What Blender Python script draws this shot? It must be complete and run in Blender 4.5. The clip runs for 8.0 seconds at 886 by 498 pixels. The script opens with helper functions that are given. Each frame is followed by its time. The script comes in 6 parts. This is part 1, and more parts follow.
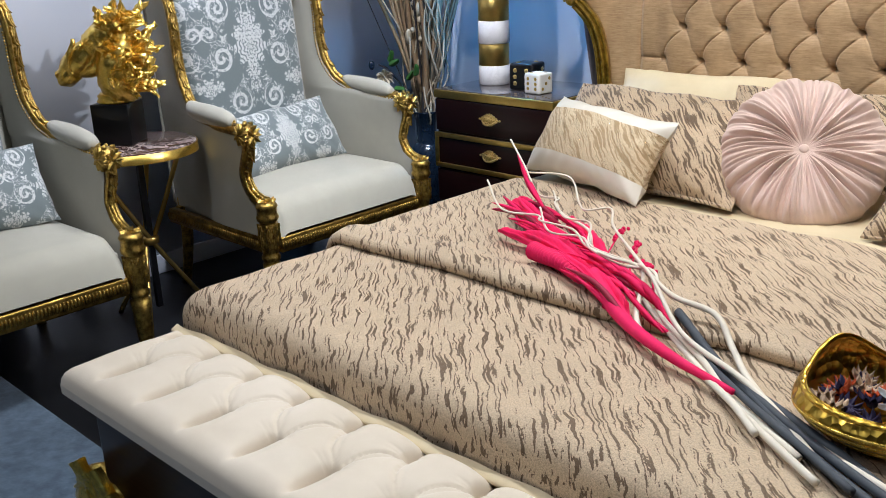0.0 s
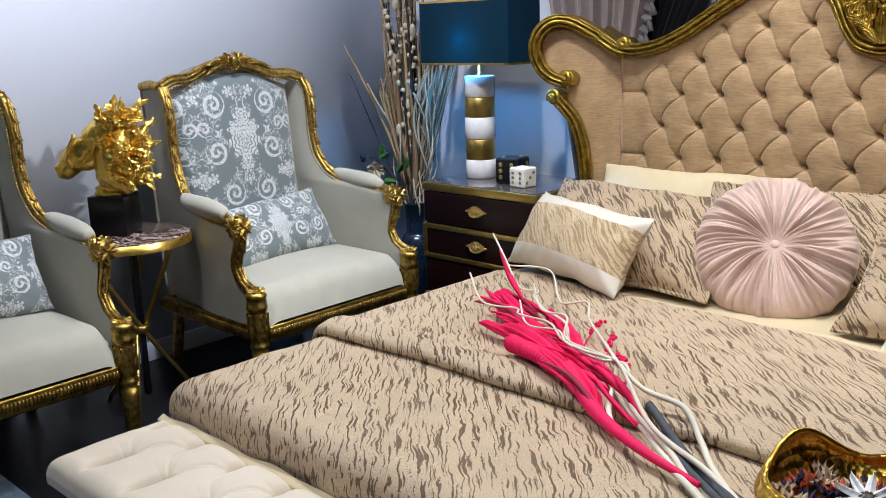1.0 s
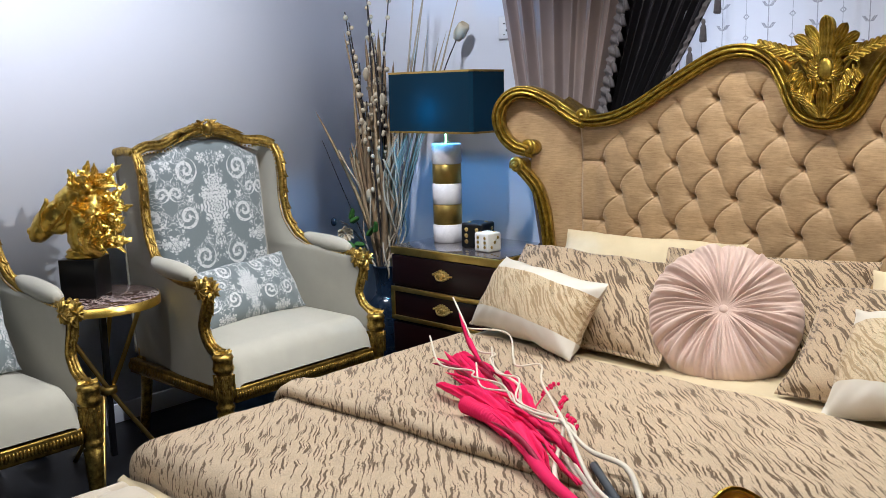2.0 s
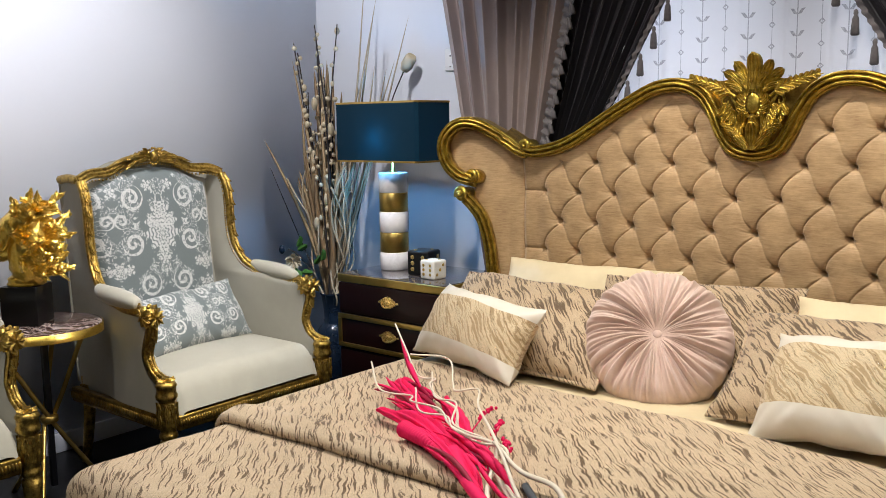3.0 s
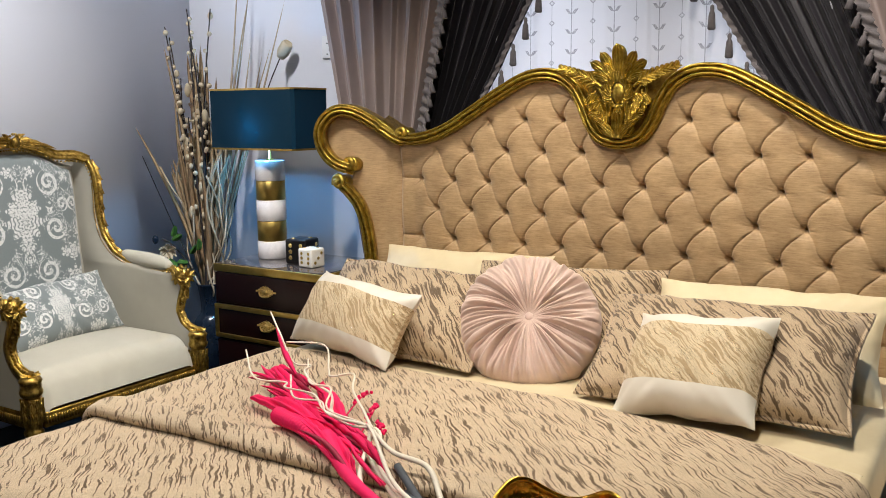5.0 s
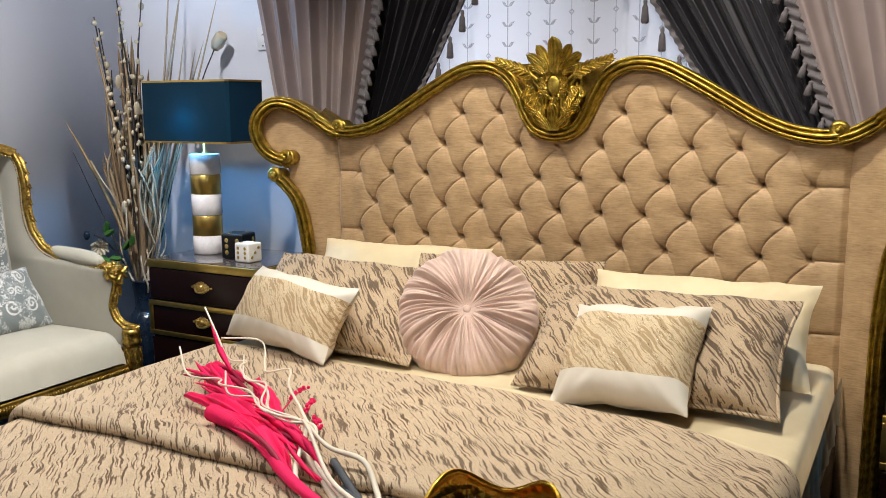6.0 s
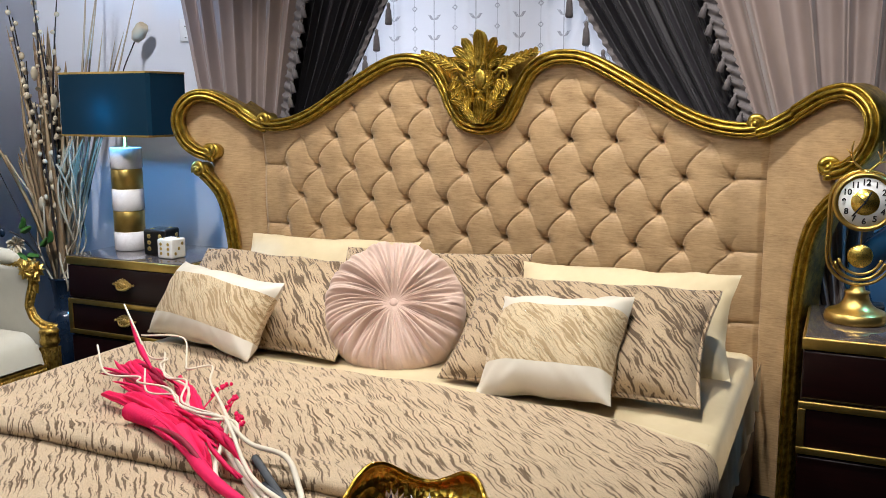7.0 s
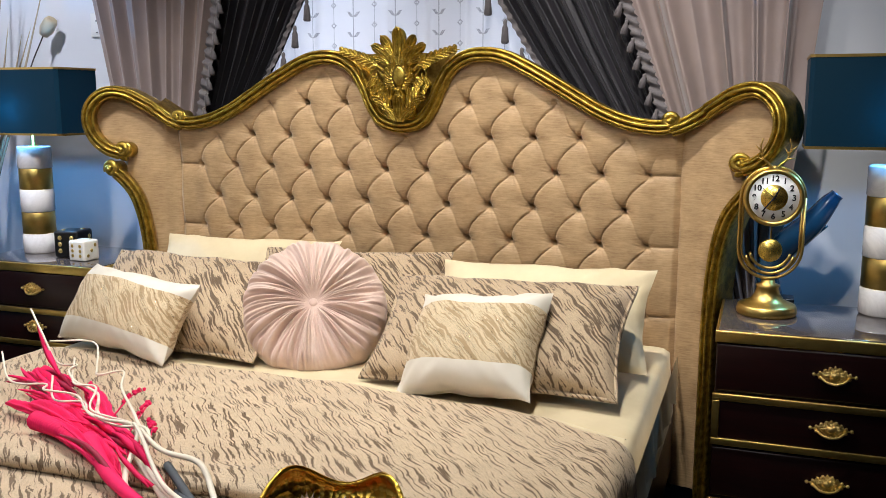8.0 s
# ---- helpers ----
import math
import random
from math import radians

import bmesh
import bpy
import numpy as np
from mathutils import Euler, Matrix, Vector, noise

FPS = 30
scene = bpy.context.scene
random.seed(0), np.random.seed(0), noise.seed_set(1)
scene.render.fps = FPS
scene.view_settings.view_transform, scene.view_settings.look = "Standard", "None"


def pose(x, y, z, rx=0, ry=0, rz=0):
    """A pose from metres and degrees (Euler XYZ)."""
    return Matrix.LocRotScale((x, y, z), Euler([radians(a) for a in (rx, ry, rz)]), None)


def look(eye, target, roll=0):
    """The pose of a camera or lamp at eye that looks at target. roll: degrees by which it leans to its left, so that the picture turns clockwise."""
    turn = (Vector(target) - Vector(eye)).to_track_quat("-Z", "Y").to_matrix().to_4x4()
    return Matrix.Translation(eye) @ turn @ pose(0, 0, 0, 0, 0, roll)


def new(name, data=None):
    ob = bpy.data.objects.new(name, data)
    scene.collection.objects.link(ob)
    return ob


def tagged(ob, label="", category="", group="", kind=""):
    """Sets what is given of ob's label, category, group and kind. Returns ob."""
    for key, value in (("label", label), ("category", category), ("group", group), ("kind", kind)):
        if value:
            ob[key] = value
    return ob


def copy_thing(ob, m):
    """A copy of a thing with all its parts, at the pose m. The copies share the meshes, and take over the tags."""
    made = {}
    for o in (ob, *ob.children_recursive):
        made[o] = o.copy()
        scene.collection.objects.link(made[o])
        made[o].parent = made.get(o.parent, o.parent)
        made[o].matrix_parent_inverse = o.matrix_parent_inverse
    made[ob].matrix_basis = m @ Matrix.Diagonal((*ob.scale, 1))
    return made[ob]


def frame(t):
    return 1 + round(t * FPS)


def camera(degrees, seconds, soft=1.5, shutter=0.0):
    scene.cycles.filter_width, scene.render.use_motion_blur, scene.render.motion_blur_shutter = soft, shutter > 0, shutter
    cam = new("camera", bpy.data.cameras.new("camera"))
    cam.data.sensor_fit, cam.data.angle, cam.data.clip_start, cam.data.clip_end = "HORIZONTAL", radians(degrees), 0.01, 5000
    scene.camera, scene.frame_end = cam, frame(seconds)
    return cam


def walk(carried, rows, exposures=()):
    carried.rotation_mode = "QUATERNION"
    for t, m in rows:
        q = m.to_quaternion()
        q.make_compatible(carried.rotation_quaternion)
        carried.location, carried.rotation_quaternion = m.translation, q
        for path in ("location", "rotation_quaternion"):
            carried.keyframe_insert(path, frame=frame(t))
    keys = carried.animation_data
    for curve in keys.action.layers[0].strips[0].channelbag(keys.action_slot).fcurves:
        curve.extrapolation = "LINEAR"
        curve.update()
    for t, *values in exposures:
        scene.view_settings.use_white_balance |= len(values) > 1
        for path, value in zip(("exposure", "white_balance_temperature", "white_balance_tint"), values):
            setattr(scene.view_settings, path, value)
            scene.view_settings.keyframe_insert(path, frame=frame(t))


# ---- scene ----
cam = camera(52.4, 8.0, soft=0.8)
PATH = [
    (0, (0.867, -2.899, 1.255), (-0.442, -1.533, 0.608), -2.1),
    (0.5, (0.897, -2.911, 1.275), (-0.428, -1.52, 0.719), -1.9),
    (1, (0.935, -2.922, 1.296), (-0.398, -1.507, 0.827), -1.7),
    (1.5, (0.985, -2.93, 1.313), (-0.349, -1.493, 0.919), -1.5),
    (3, (1.1, -2.945, 1.324), (-0.152, -1.41, 1.047), -0.8),
    (3.5, (1.12, -2.944, 1.32), (-0.084, -1.371, 1.047), -0.6),
    (4, (1.133, -2.942, 1.315), (-0.02, -1.332, 1.036), -0.5),
    (4.5, (1.138, -2.946, 1.314), (0.038, -1.3, 1.024), -0.4),
    (6, (1.153, -2.928, 1.309), (0.217, -1.189, 0.995), -0.3),
    (6.5, (1.16, -2.918, 1.307), (0.286, -1.148, 0.987), -0.2),
    (7, (1.172, -2.907, 1.297), (0.366, -1.106, 0.975), -0.1),
    (7.5, (1.19, -2.892, 1.292), (0.452, -1.062, 0.969), -0.0),
    (8, (1.191, -2.883, 1.295), (0.531, -1.024, 0.969), 0.0),
]
walk(cam, [(t, look(eye, target, roll)) for t, eye, target, roll in PATH],
     exposures=[(0.0, 0.0, 5550, 10), (1.5, -0.02, 5600, 10), (3.0, -0.04, 6250, 10), (4.5, 0.0, 6400, 10), (6.0, 0.03, 6250, 10), (8.0, 0.10, 5950, 10)])


# ---- light: assumed showroom downlights above, an added soft fill, blue bulbs in the bedside lamps, daylight behind the sheer ----
world = bpy.data.worlds.new("room_air")
scene.world = world
world.use_nodes = True
world.node_tree.nodes["Background"].inputs[0].default_value = (0.80, 0.86, 1.0, 1)
world.node_tree.nodes["Background"].inputs[1].default_value = 0.12


def spot(eye, target, watts, angle, colour=(1.0, 0.93, 0.84), size=0.05, blend=0.6):
    d = bpy.data.lights.new("assumed_downlight_beam", "SPOT")
    d.energy, d.color, d.spot_size, d.spot_blend, d.shadow_soft_size = watts, colour, radians(angle), blend, size
    ob = new("assumed_downlight_beam", d)
    ob.matrix_world = look(eye, target)
    return ob


def area(eye, target, watts, sx, sy, colour):
    d = bpy.data.lights.new("overhead_fill", "AREA")
    d.shape, d.size, d.size_y, d.energy, d.color = "RECTANGLE", sx, sy, watts, colour
    ob = new("overhead_fill", d)
    ob.matrix_world = look(eye, target)
    return ob


CEIL = 2.85
# Unseen ceiling spots: number and places are assumed, several serve only as fill.
DOWNLIGHTS = [  # lamp place, aim, watts, beam, colour
    ((-0.60, -0.95, CEIL - 0.03), (-0.45, -0.90, 0.5), 132, 105, (1.0, 0.94, 0.85)),
    ((0.62, -0.92, CEIL - 0.03), (0.50, -0.70, 0.6), 138, 100, (1.0, 0.92, 0.80)),
    ((1.75, -0.75, CEIL - 0.03), (-2.3, -1.50, 1.0), 310, 42, (1.0, 0.96, 0.92)),
    ((-0.75, -2.55, CEIL - 0.03), (-0.60, -2.0, 0.4), 96, 72, (1.0, 0.93, 0.85)),
    ((-1.10, -1.35, CEIL - 0.03), (-2.40, -0.70, 1.50), 178, 104, (0.99, 0.97, 1.0)),
    # frontal fill added to brighten the headboard
    ((0.7, -2.6, CEIL - 0.03), (0.25, 0.0, 1.05), 135, 54, (1.0, 0.93, 0.84)),
    # fill added for the right-hand wall and bedside table
    ((1.70, -1.5, CEIL - 0.03), (1.45, 0.2, 1.35), 62, 56, (1.0, 0.95, 0.90)),
]
for eye, target, watts, angle, colour in DOWNLIGHTS:
    spot(eye, target, watts, angle, colour)
# weak soft fill added under the ceiling; no fitting stands for it
area((0.0, -3.9, CEIL - 0.02), (0.0, -3.9, 0), 10, 2.4, 1.2, (0.95, 0.97, 1.0))


# ---- building helpers ----
def mesh_of(name, verts, faces, smooth=True):
    me = bpy.data.meshes.new(name)
    me.from_pydata([tuple(float(c) for c in v) for v in verts], [], [tuple(f) for f in faces])
    me.update()
    if smooth:
        me.polygons.foreach_set("use_smooth", [True] * len(me.polygons))
    return me


class Shape:
    """A pile of vertices and faces that becomes one mesh."""

    def __init__(self):
        self.v, self.f = [], []

    def add(self, verts, faces, m=None):
        n = len(self.v)
        self.v += [tuple(m @ Vector(v)) if m is not None else tuple(v) for v in verts]
        self.f += [tuple(i + n for i in f) for f in faces]
        return self

    def join(self, other, m=None):
        return self.add(other.v, other.f, m)


def box(sx, sy, sz, bevel=0.004, segments=2):
    """A bevelled block centred on its middle."""
    bm = bmesh.new()
    bmesh.ops.create_cube(bm, size=1.0)
    bmesh.ops.scale(bm, vec=(sx, sy, sz), verts=bm.verts)
    if bevel > 0:
        bmesh.ops.bevel(bm, geom=bm.edges[:], offset=bevel, segments=segments, affect="EDGES", profile=0.6)
    bm.verts.index_update()
    s = Shape().add([v.co[:] for v in bm.verts], [[v.index for v in f.verts] for f in bm.faces])
    bm.free()
    return s


def block(x0, x1, y0, y1, z0, z1, bevel=0.004, segments=2):
    b = box(abs(x1 - x0), abs(y1 - y0), abs(z1 - z0), bevel, segments)
    return Shape().join(b, Matrix.Translation(((x0 + x1) / 2, (y0 + y1) / 2, (z0 + z1) / 2)))


def lathe(profile, n=32, m=None):
    """Turns a profile of (radius, height) round the z axis."""
    verts, faces = [], []
    k = len(profile)
    for i in range(n):
        a = 2 * math.pi * i / n
        verts += [(r * math.cos(a), r * math.sin(a), z) for r, z in profile]
    for i in range(n):
        j = (i + 1) % n
        faces += [(i * k + q, j * k + q, j * k + q + 1, i * k + q + 1) for q in range(k - 1)]
    return Shape().add(verts, faces, m)


def grid(fn, nu, nv, closed_u=False):
    """A surface fn(u, v), u and v from 0 to 1."""
    verts, faces = [], []
    for i in range(nu + (0 if closed_u else 1)):
        verts += [fn(i / nu, j / nv) for j in range(nv + 1)]
    w = nv + 1
    for i in range(nu):
        a, b = i * w, ((i + 1) % nu if closed_u else i + 1) * w
        faces += [(a + j, b + j, b + j + 1, a + j + 1) for j in range(nv)]
    return Shape().add(verts, faces)


def curve_points(points, n):
    """Catmull-Rom through the points, n samples."""
    p = [Vector(q) for q in points]
    p = [2 * p[0] - p[1]] + p + [2 * p[-1] - p[-2]]
    out, k = [], len(points) - 1
    for i in range(n):
        f = i / (n - 1) * k
        s = min(int(f), k - 1)
        t = f - s
        a, b, c, d = p[s:s + 4]
        out.append(0.5 * (2 * b + (c - a) * t + (2 * a - 5 * b + 4 * c - d) * t * t + (3 * b - a - 3 * c + d) * t ** 3))
    return out


def tube(points, radius, n=24, sides=8, cap=True):
    """A round tube along a smooth line; radius is a number or a function of 0..1."""
    pts = curve_points(points, n) if n else [Vector(q) for q in points]
    verts, faces, n = [], [], len(pts)
    up = Vector((0.31, 0.17, 0.94))
    for i, p in enumerate(pts):
        t = (pts[min(i + 1, n - 1)] - pts[max(i - 1, 0)]).normalized()
        a = t.cross(up)
        a = a.normalized() if a.length > 1e-4 else Vector((1, 0, 0))
        b = t.cross(a)
        r = radius(i / (n - 1)) if callable(radius) else radius
        for s in range(sides):
            w = 2 * math.pi * s / sides
            verts.append(p + r * (math.cos(w) * a + math.sin(w) * b))
    for i in range(n - 1):
        for s in range(sides):
            q = (s + 1) % sides
            faces.append((i * sides + s, i * sides + q, (i + 1) * sides + q, (i + 1) * sides + s))
    if cap:
        faces += [tuple(range(sides - 1, -1, -1)), tuple(range((n - 1) * sides, n * sides))]
    return Shape().add(verts, faces)


def sweep(path, profile, out, n=60, normal=None):
    """Carries a profile of (across, out) points along a path; out(p) is the way that faces the room."""
    pts = curve_points(path, n)
    verts, faces, k = [], [], len(profile)
    for i, p in enumerate(pts):
        t = (pts[min(i + 1, n - 1)] - pts[max(i - 1, 0)]).normalized()
        o = out(p) if callable(out) else Vector(out)
        a = t.cross(o).normalized()
        o = a.cross(t).normalized()
        verts += [p + a * x + o * y for x, y in profile]
    for i in range(n - 1):
        for s in range(k):
            q = (s + 1) % k
            faces.append((i * k + s, (i + 1) * k + s, (i + 1) * k + q, i * k + q))
    faces += [tuple(range(k)), tuple(range((n - 1) * k, n * k))[::-1]]
    return Shape().add(verts, faces)


def ball(r, m=None, nu=12, nv=8, sx=1, sy=1, sz=1):
    prof = [(r * math.sin(math.pi * j / nv), -r * math.cos(math.pi * j / nv)) for j in range(nv + 1)]
    s = lathe(prof, nu)
    s.v = [(x * sx, y * sy, z * sz) for x, y, z in s.v]
    return Shape().join(s, m) if m is not None else s


def thing(name, label, category, m=None, group="", kind=""):
    ob = new(name)
    ob.empty_display_size = 0.05
    if m is not None:
        ob.matrix_world = m
    return tagged(ob, label, category, group, kind)


def part(name, shape, material, parent=None, label="", smooth=True, m=None):
    me = mesh_of(name, shape.v, shape.f, smooth) if isinstance(shape, Shape) else shape
    if not me.materials:
        me.materials.append(material)
    ob = new(name, me)
    if m is not None:
        ob.matrix_basis = m
    ob.parent = parent
    if label:
        ob["label"] = label
    return ob


def sharp(ob, angle=35):
    """Keeps hard edges hard on a smooth mesh."""
    me = ob.data
    bm = bmesh.new()
    bm.from_mesh(me)
    bmesh.ops.recalc_face_normals(bm, faces=bm.faces)
    for e in bm.edges:
        if len(e.link_faces) == 2 and e.calc_face_angle(0) > radians(angle):
            e.smooth = False
    bm.to_mesh(me)
    bm.free()
    return ob


# ---- materials ----
def nodes_of(name):
    mat = bpy.data.materials.new(name)
    mat.use_nodes = True
    nt = mat.node_tree
    return mat, nt, nt.nodes["Principled BSDF"]


def link(nt, a, b):
    nt.links.new(a, b)


def coords(nt, scale=(1, 1, 1), rot=(0, 0, 0), kind="Object"):
    tc = nt.nodes.new("ShaderNodeTexCoord")
    mp = nt.nodes.new("ShaderNodeMapping")
    mp.inputs["Scale"].default_value, mp.inputs["Rotation"].default_value = scale, rot
    link(nt, tc.outputs[kind], mp.inputs[0])
    return mp.outputs[0]


def noise_tex(nt, vec, scale, detail=4, rough=0.55, distort=0.0):
    n = nt.nodes.new("ShaderNodeTexNoise")
    n.inputs["Scale"].default_value, n.inputs["Detail"].default_value = scale, detail
    n.inputs["Roughness"].default_value, n.inputs["Distortion"].default_value = rough, distort
    link(nt, vec, n.inputs["Vector"])
    return n.outputs["Fac"]


def ramp(nt, fac, stops):
    r = nt.nodes.new("ShaderNodeValToRGB")
    e = r.color_ramp.elements
    e[0].position, e[0].color = stops[0][0], (*stops[0][1], 1)
    e[1].position, e[1].color = stops[-1][0], (*stops[-1][1], 1)
    for p, c in stops[1:-1]:
        x = e.new(p)
        x.color = (*c, 1)
    link(nt, fac, r.inputs[0])
    return r.outputs[0]


def mixc(nt, fac, a, b, blend="MIX"):
    m = nt.nodes.new("ShaderNodeMix")
    m.data_type, m.blend_type = "RGBA", blend
    for k, v in ((0, fac), (6, a), (7, b)):
        if isinstance(v, (int, float)):
            m.inputs[k].default_value = v
        elif isinstance(v, tuple):
            m.inputs[k].default_value = (*v, 1)
        else:
            link(nt, v, m.inputs[k])
    return m.outputs[2]


def calc(nt, op, a, b=0.0):
    m = nt.nodes.new("ShaderNodeMath")
    m.operation = op
    for k, v in ((0, a), (1, b)):
        if isinstance(v, (int, float)):
            m.inputs[k].default_value = v
        else:
            link(nt, v, m.inputs[k])
    return m.outputs[0]


def bump(nt, bsdf, height, strength=0.3, dist=0.002):
    b = nt.nodes.new("ShaderNodeBump")
    b.inputs["Strength"].default_value, b.inputs["Distance"].default_value = strength, dist
    link(nt, height, b.inputs["Height"])
    link(nt, b.outputs[0], bsdf.inputs["Normal"])


def cloth(name, colour, dark, weave=900, rough=0.8, sheen=0.3, slub=(1, 1, 1), patch=6.0, relief=0.25, tint=(1, 1, 1), grain=0.22):
    mat, nt, b = nodes_of(name)
    fine = noise_tex(nt, coords(nt, slub), weave, 3, 0.7)
    broad = noise_tex(nt, coords(nt), patch, 4, 0.6)
    c = mixc(nt, ramp(nt, broad, [(0.35, (0, 0, 0)), (0.7, (1, 1, 1))]), dark, colour)
    c = mixc(nt, grain, c, ramp(nt, fine, [(0.3, dark), (0.65, colour)]))
    link(nt, c, b.inputs["Base Color"])
    b.inputs["Roughness"].default_value = rough
    b.inputs["Sheen Weight"].default_value, b.inputs["Sheen Roughness"].default_value = sheen, 0.4
    b.inputs["Sheen Tint"].default_value = (*tint, 1)
    bump(nt, b, fine, relief, 0.0012)
    return mat


def metal(name, colour, dark, rough=0.3, patina=30, amount=0.5, relief=0.15):
    mat, nt, b = nodes_of(name)
    v = coords(nt)
    n1, n2 = noise_tex(nt, v, patina, 6, 0.65), noise_tex(nt, v, patina * 9, 3, 0.6)
    c = mixc(nt, ramp(nt, n1, [(0.38, (amount,) * 3), (0.62, (0, 0, 0))]), colour, dark)
    link(nt, c, b.inputs["Base Color"])
    b.inputs["Metallic"].default_value = 1.0
    link(nt, calc(nt, "ADD", calc(nt, "MULTIPLY", n2, 0.25), rough - 0.1), b.inputs["Roughness"])
    bump(nt, b, n2, relief, 0.001)
    return mat


def plain(name, colour, rough=0.5, metallic=0.0, vary=0.15, scale=25, coat=0.0, relief=0.05):
    mat, nt, b = nodes_of(name)
    n = noise_tex(nt, coords(nt), scale, 5, 0.6)
    d = tuple(c * (1 - vary) for c in colour)
    link(nt, mixc(nt, n, d, colour), b.inputs["Base Color"])
    b.inputs["Roughness"].default_value, b.inputs["Metallic"].default_value = rough, metallic
    b.inputs["Coat Weight"].default_value = coat
    bump(nt, b, n, relief, 0.002)
    return mat


def jacquard_material(name, turn=0.0, light=(0.575, 0.425, 0.25), dark=(0.10, 0.056, 0.024), scale=1.0, cover=0.56, glitter=0.5):
    """Champagne cloth with broken, slightly wavy brown strokes and a metallic thread."""
    mat, nt, b = nodes_of(name)
    v = coords(nt, (1, 1, 1), (0, 0, turn))
    warp = nt.nodes.new("ShaderNodeMapping")
    warp.inputs["Scale"].default_value = (185 * scale, 10 * scale, 40 * scale)
    wob = noise_tex(nt, v, 18 * scale, 2, 0.5)
    add = nt.nodes.new("ShaderNodeVectorMath")
    add.operation = "ADD"
    comb = nt.nodes.new("ShaderNodeCombineXYZ")
    link(nt, calc(nt, "MULTIPLY", wob, 0.028), comb.inputs[0])
    link(nt, v, add.inputs[0])
    link(nt, comb.outputs[0], add.inputs[1])
    link(nt, add.outputs[0], warp.inputs[0])
    strokes = noise_tex(nt, warp.outputs[0], 1.0, 1.5, 0.5)
    breaks = noise_tex(nt, v, 210 * scale, 2, 0.6)
    drift = noise_tex(nt, v, 5, 2, 0.5)
    strokes = calc(nt, "ADD", strokes, calc(nt, "MULTIPLY", calc(nt, "SUBTRACT", breaks, 0.5), 0.26))
    strokes = calc(nt, "ADD", strokes, calc(nt, "MULTIPLY", calc(nt, "SUBTRACT", drift, 0.5), 0.10))
    mask = ramp(nt, strokes, [(cover, (0, 0, 0)), (cover + 0.025, (1, 1, 1))])
    weave = noise_tex(nt, coords(nt, (1, 1, 1)), 380, 2, 0.6)
    shade = noise_tex(nt, v, 14, 4, 0.6)
    ground = mixc(nt, ramp(nt, shade, [(0.35, (0, 0, 0)), (0.65, (1, 1, 1))]), tuple(c * 0.86 for c in light), light)
    ground = mixc(nt, 0.45, ground, ramp(nt, weave, [(0.35, tuple(c * 0.5 for c in light)), (0.62, tuple(min(1, c * 1.3) for c in light))]))
    link(nt, mixc(nt, mask, ground, mixc(nt, weave, tuple(c * 0.6 for c in dark), tuple(c * 1.5 for c in dark))), b.inputs["Base Color"])
    # metallic thread: fine grains that catch the lamps, gathered along the strokes
    grain = ramp(nt, noise_tex(nt, v, 520, 1, 0.5), [(0.56, (0, 0, 0)), (0.60, (1, 1, 1))])
    gather = ramp(nt, noise_tex(nt, warp.outputs[0], 0.8, 2, 0.5), [(0.46, (0, 0, 0)), (0.60, (1, 1, 1))])
    glint = calc(nt, "MULTIPLY", calc(nt, "MULTIPLY", grain, gather), glitter)
    link(nt, glint, b.inputs["Metallic"])
    link(nt, calc(nt, "SUBTRACT", 0.62, calc(nt, "MULTIPLY", glint, 0.42)), b.inputs["Roughness"])
    b.inputs["Sheen Weight"].default_value = 0.12
    relief = calc(nt, "ADD", calc(nt, "SUBTRACT", weave, calc(nt, "MULTIPLY", mask, 0.8)), calc(nt, "MULTIPLY", shade, 1.2))
    bump(nt, b, calc(nt, "ADD", relief, calc(nt, "MULTIPLY", grain, 1.5 * glitter)), 0.6, 0.002)
    return mat


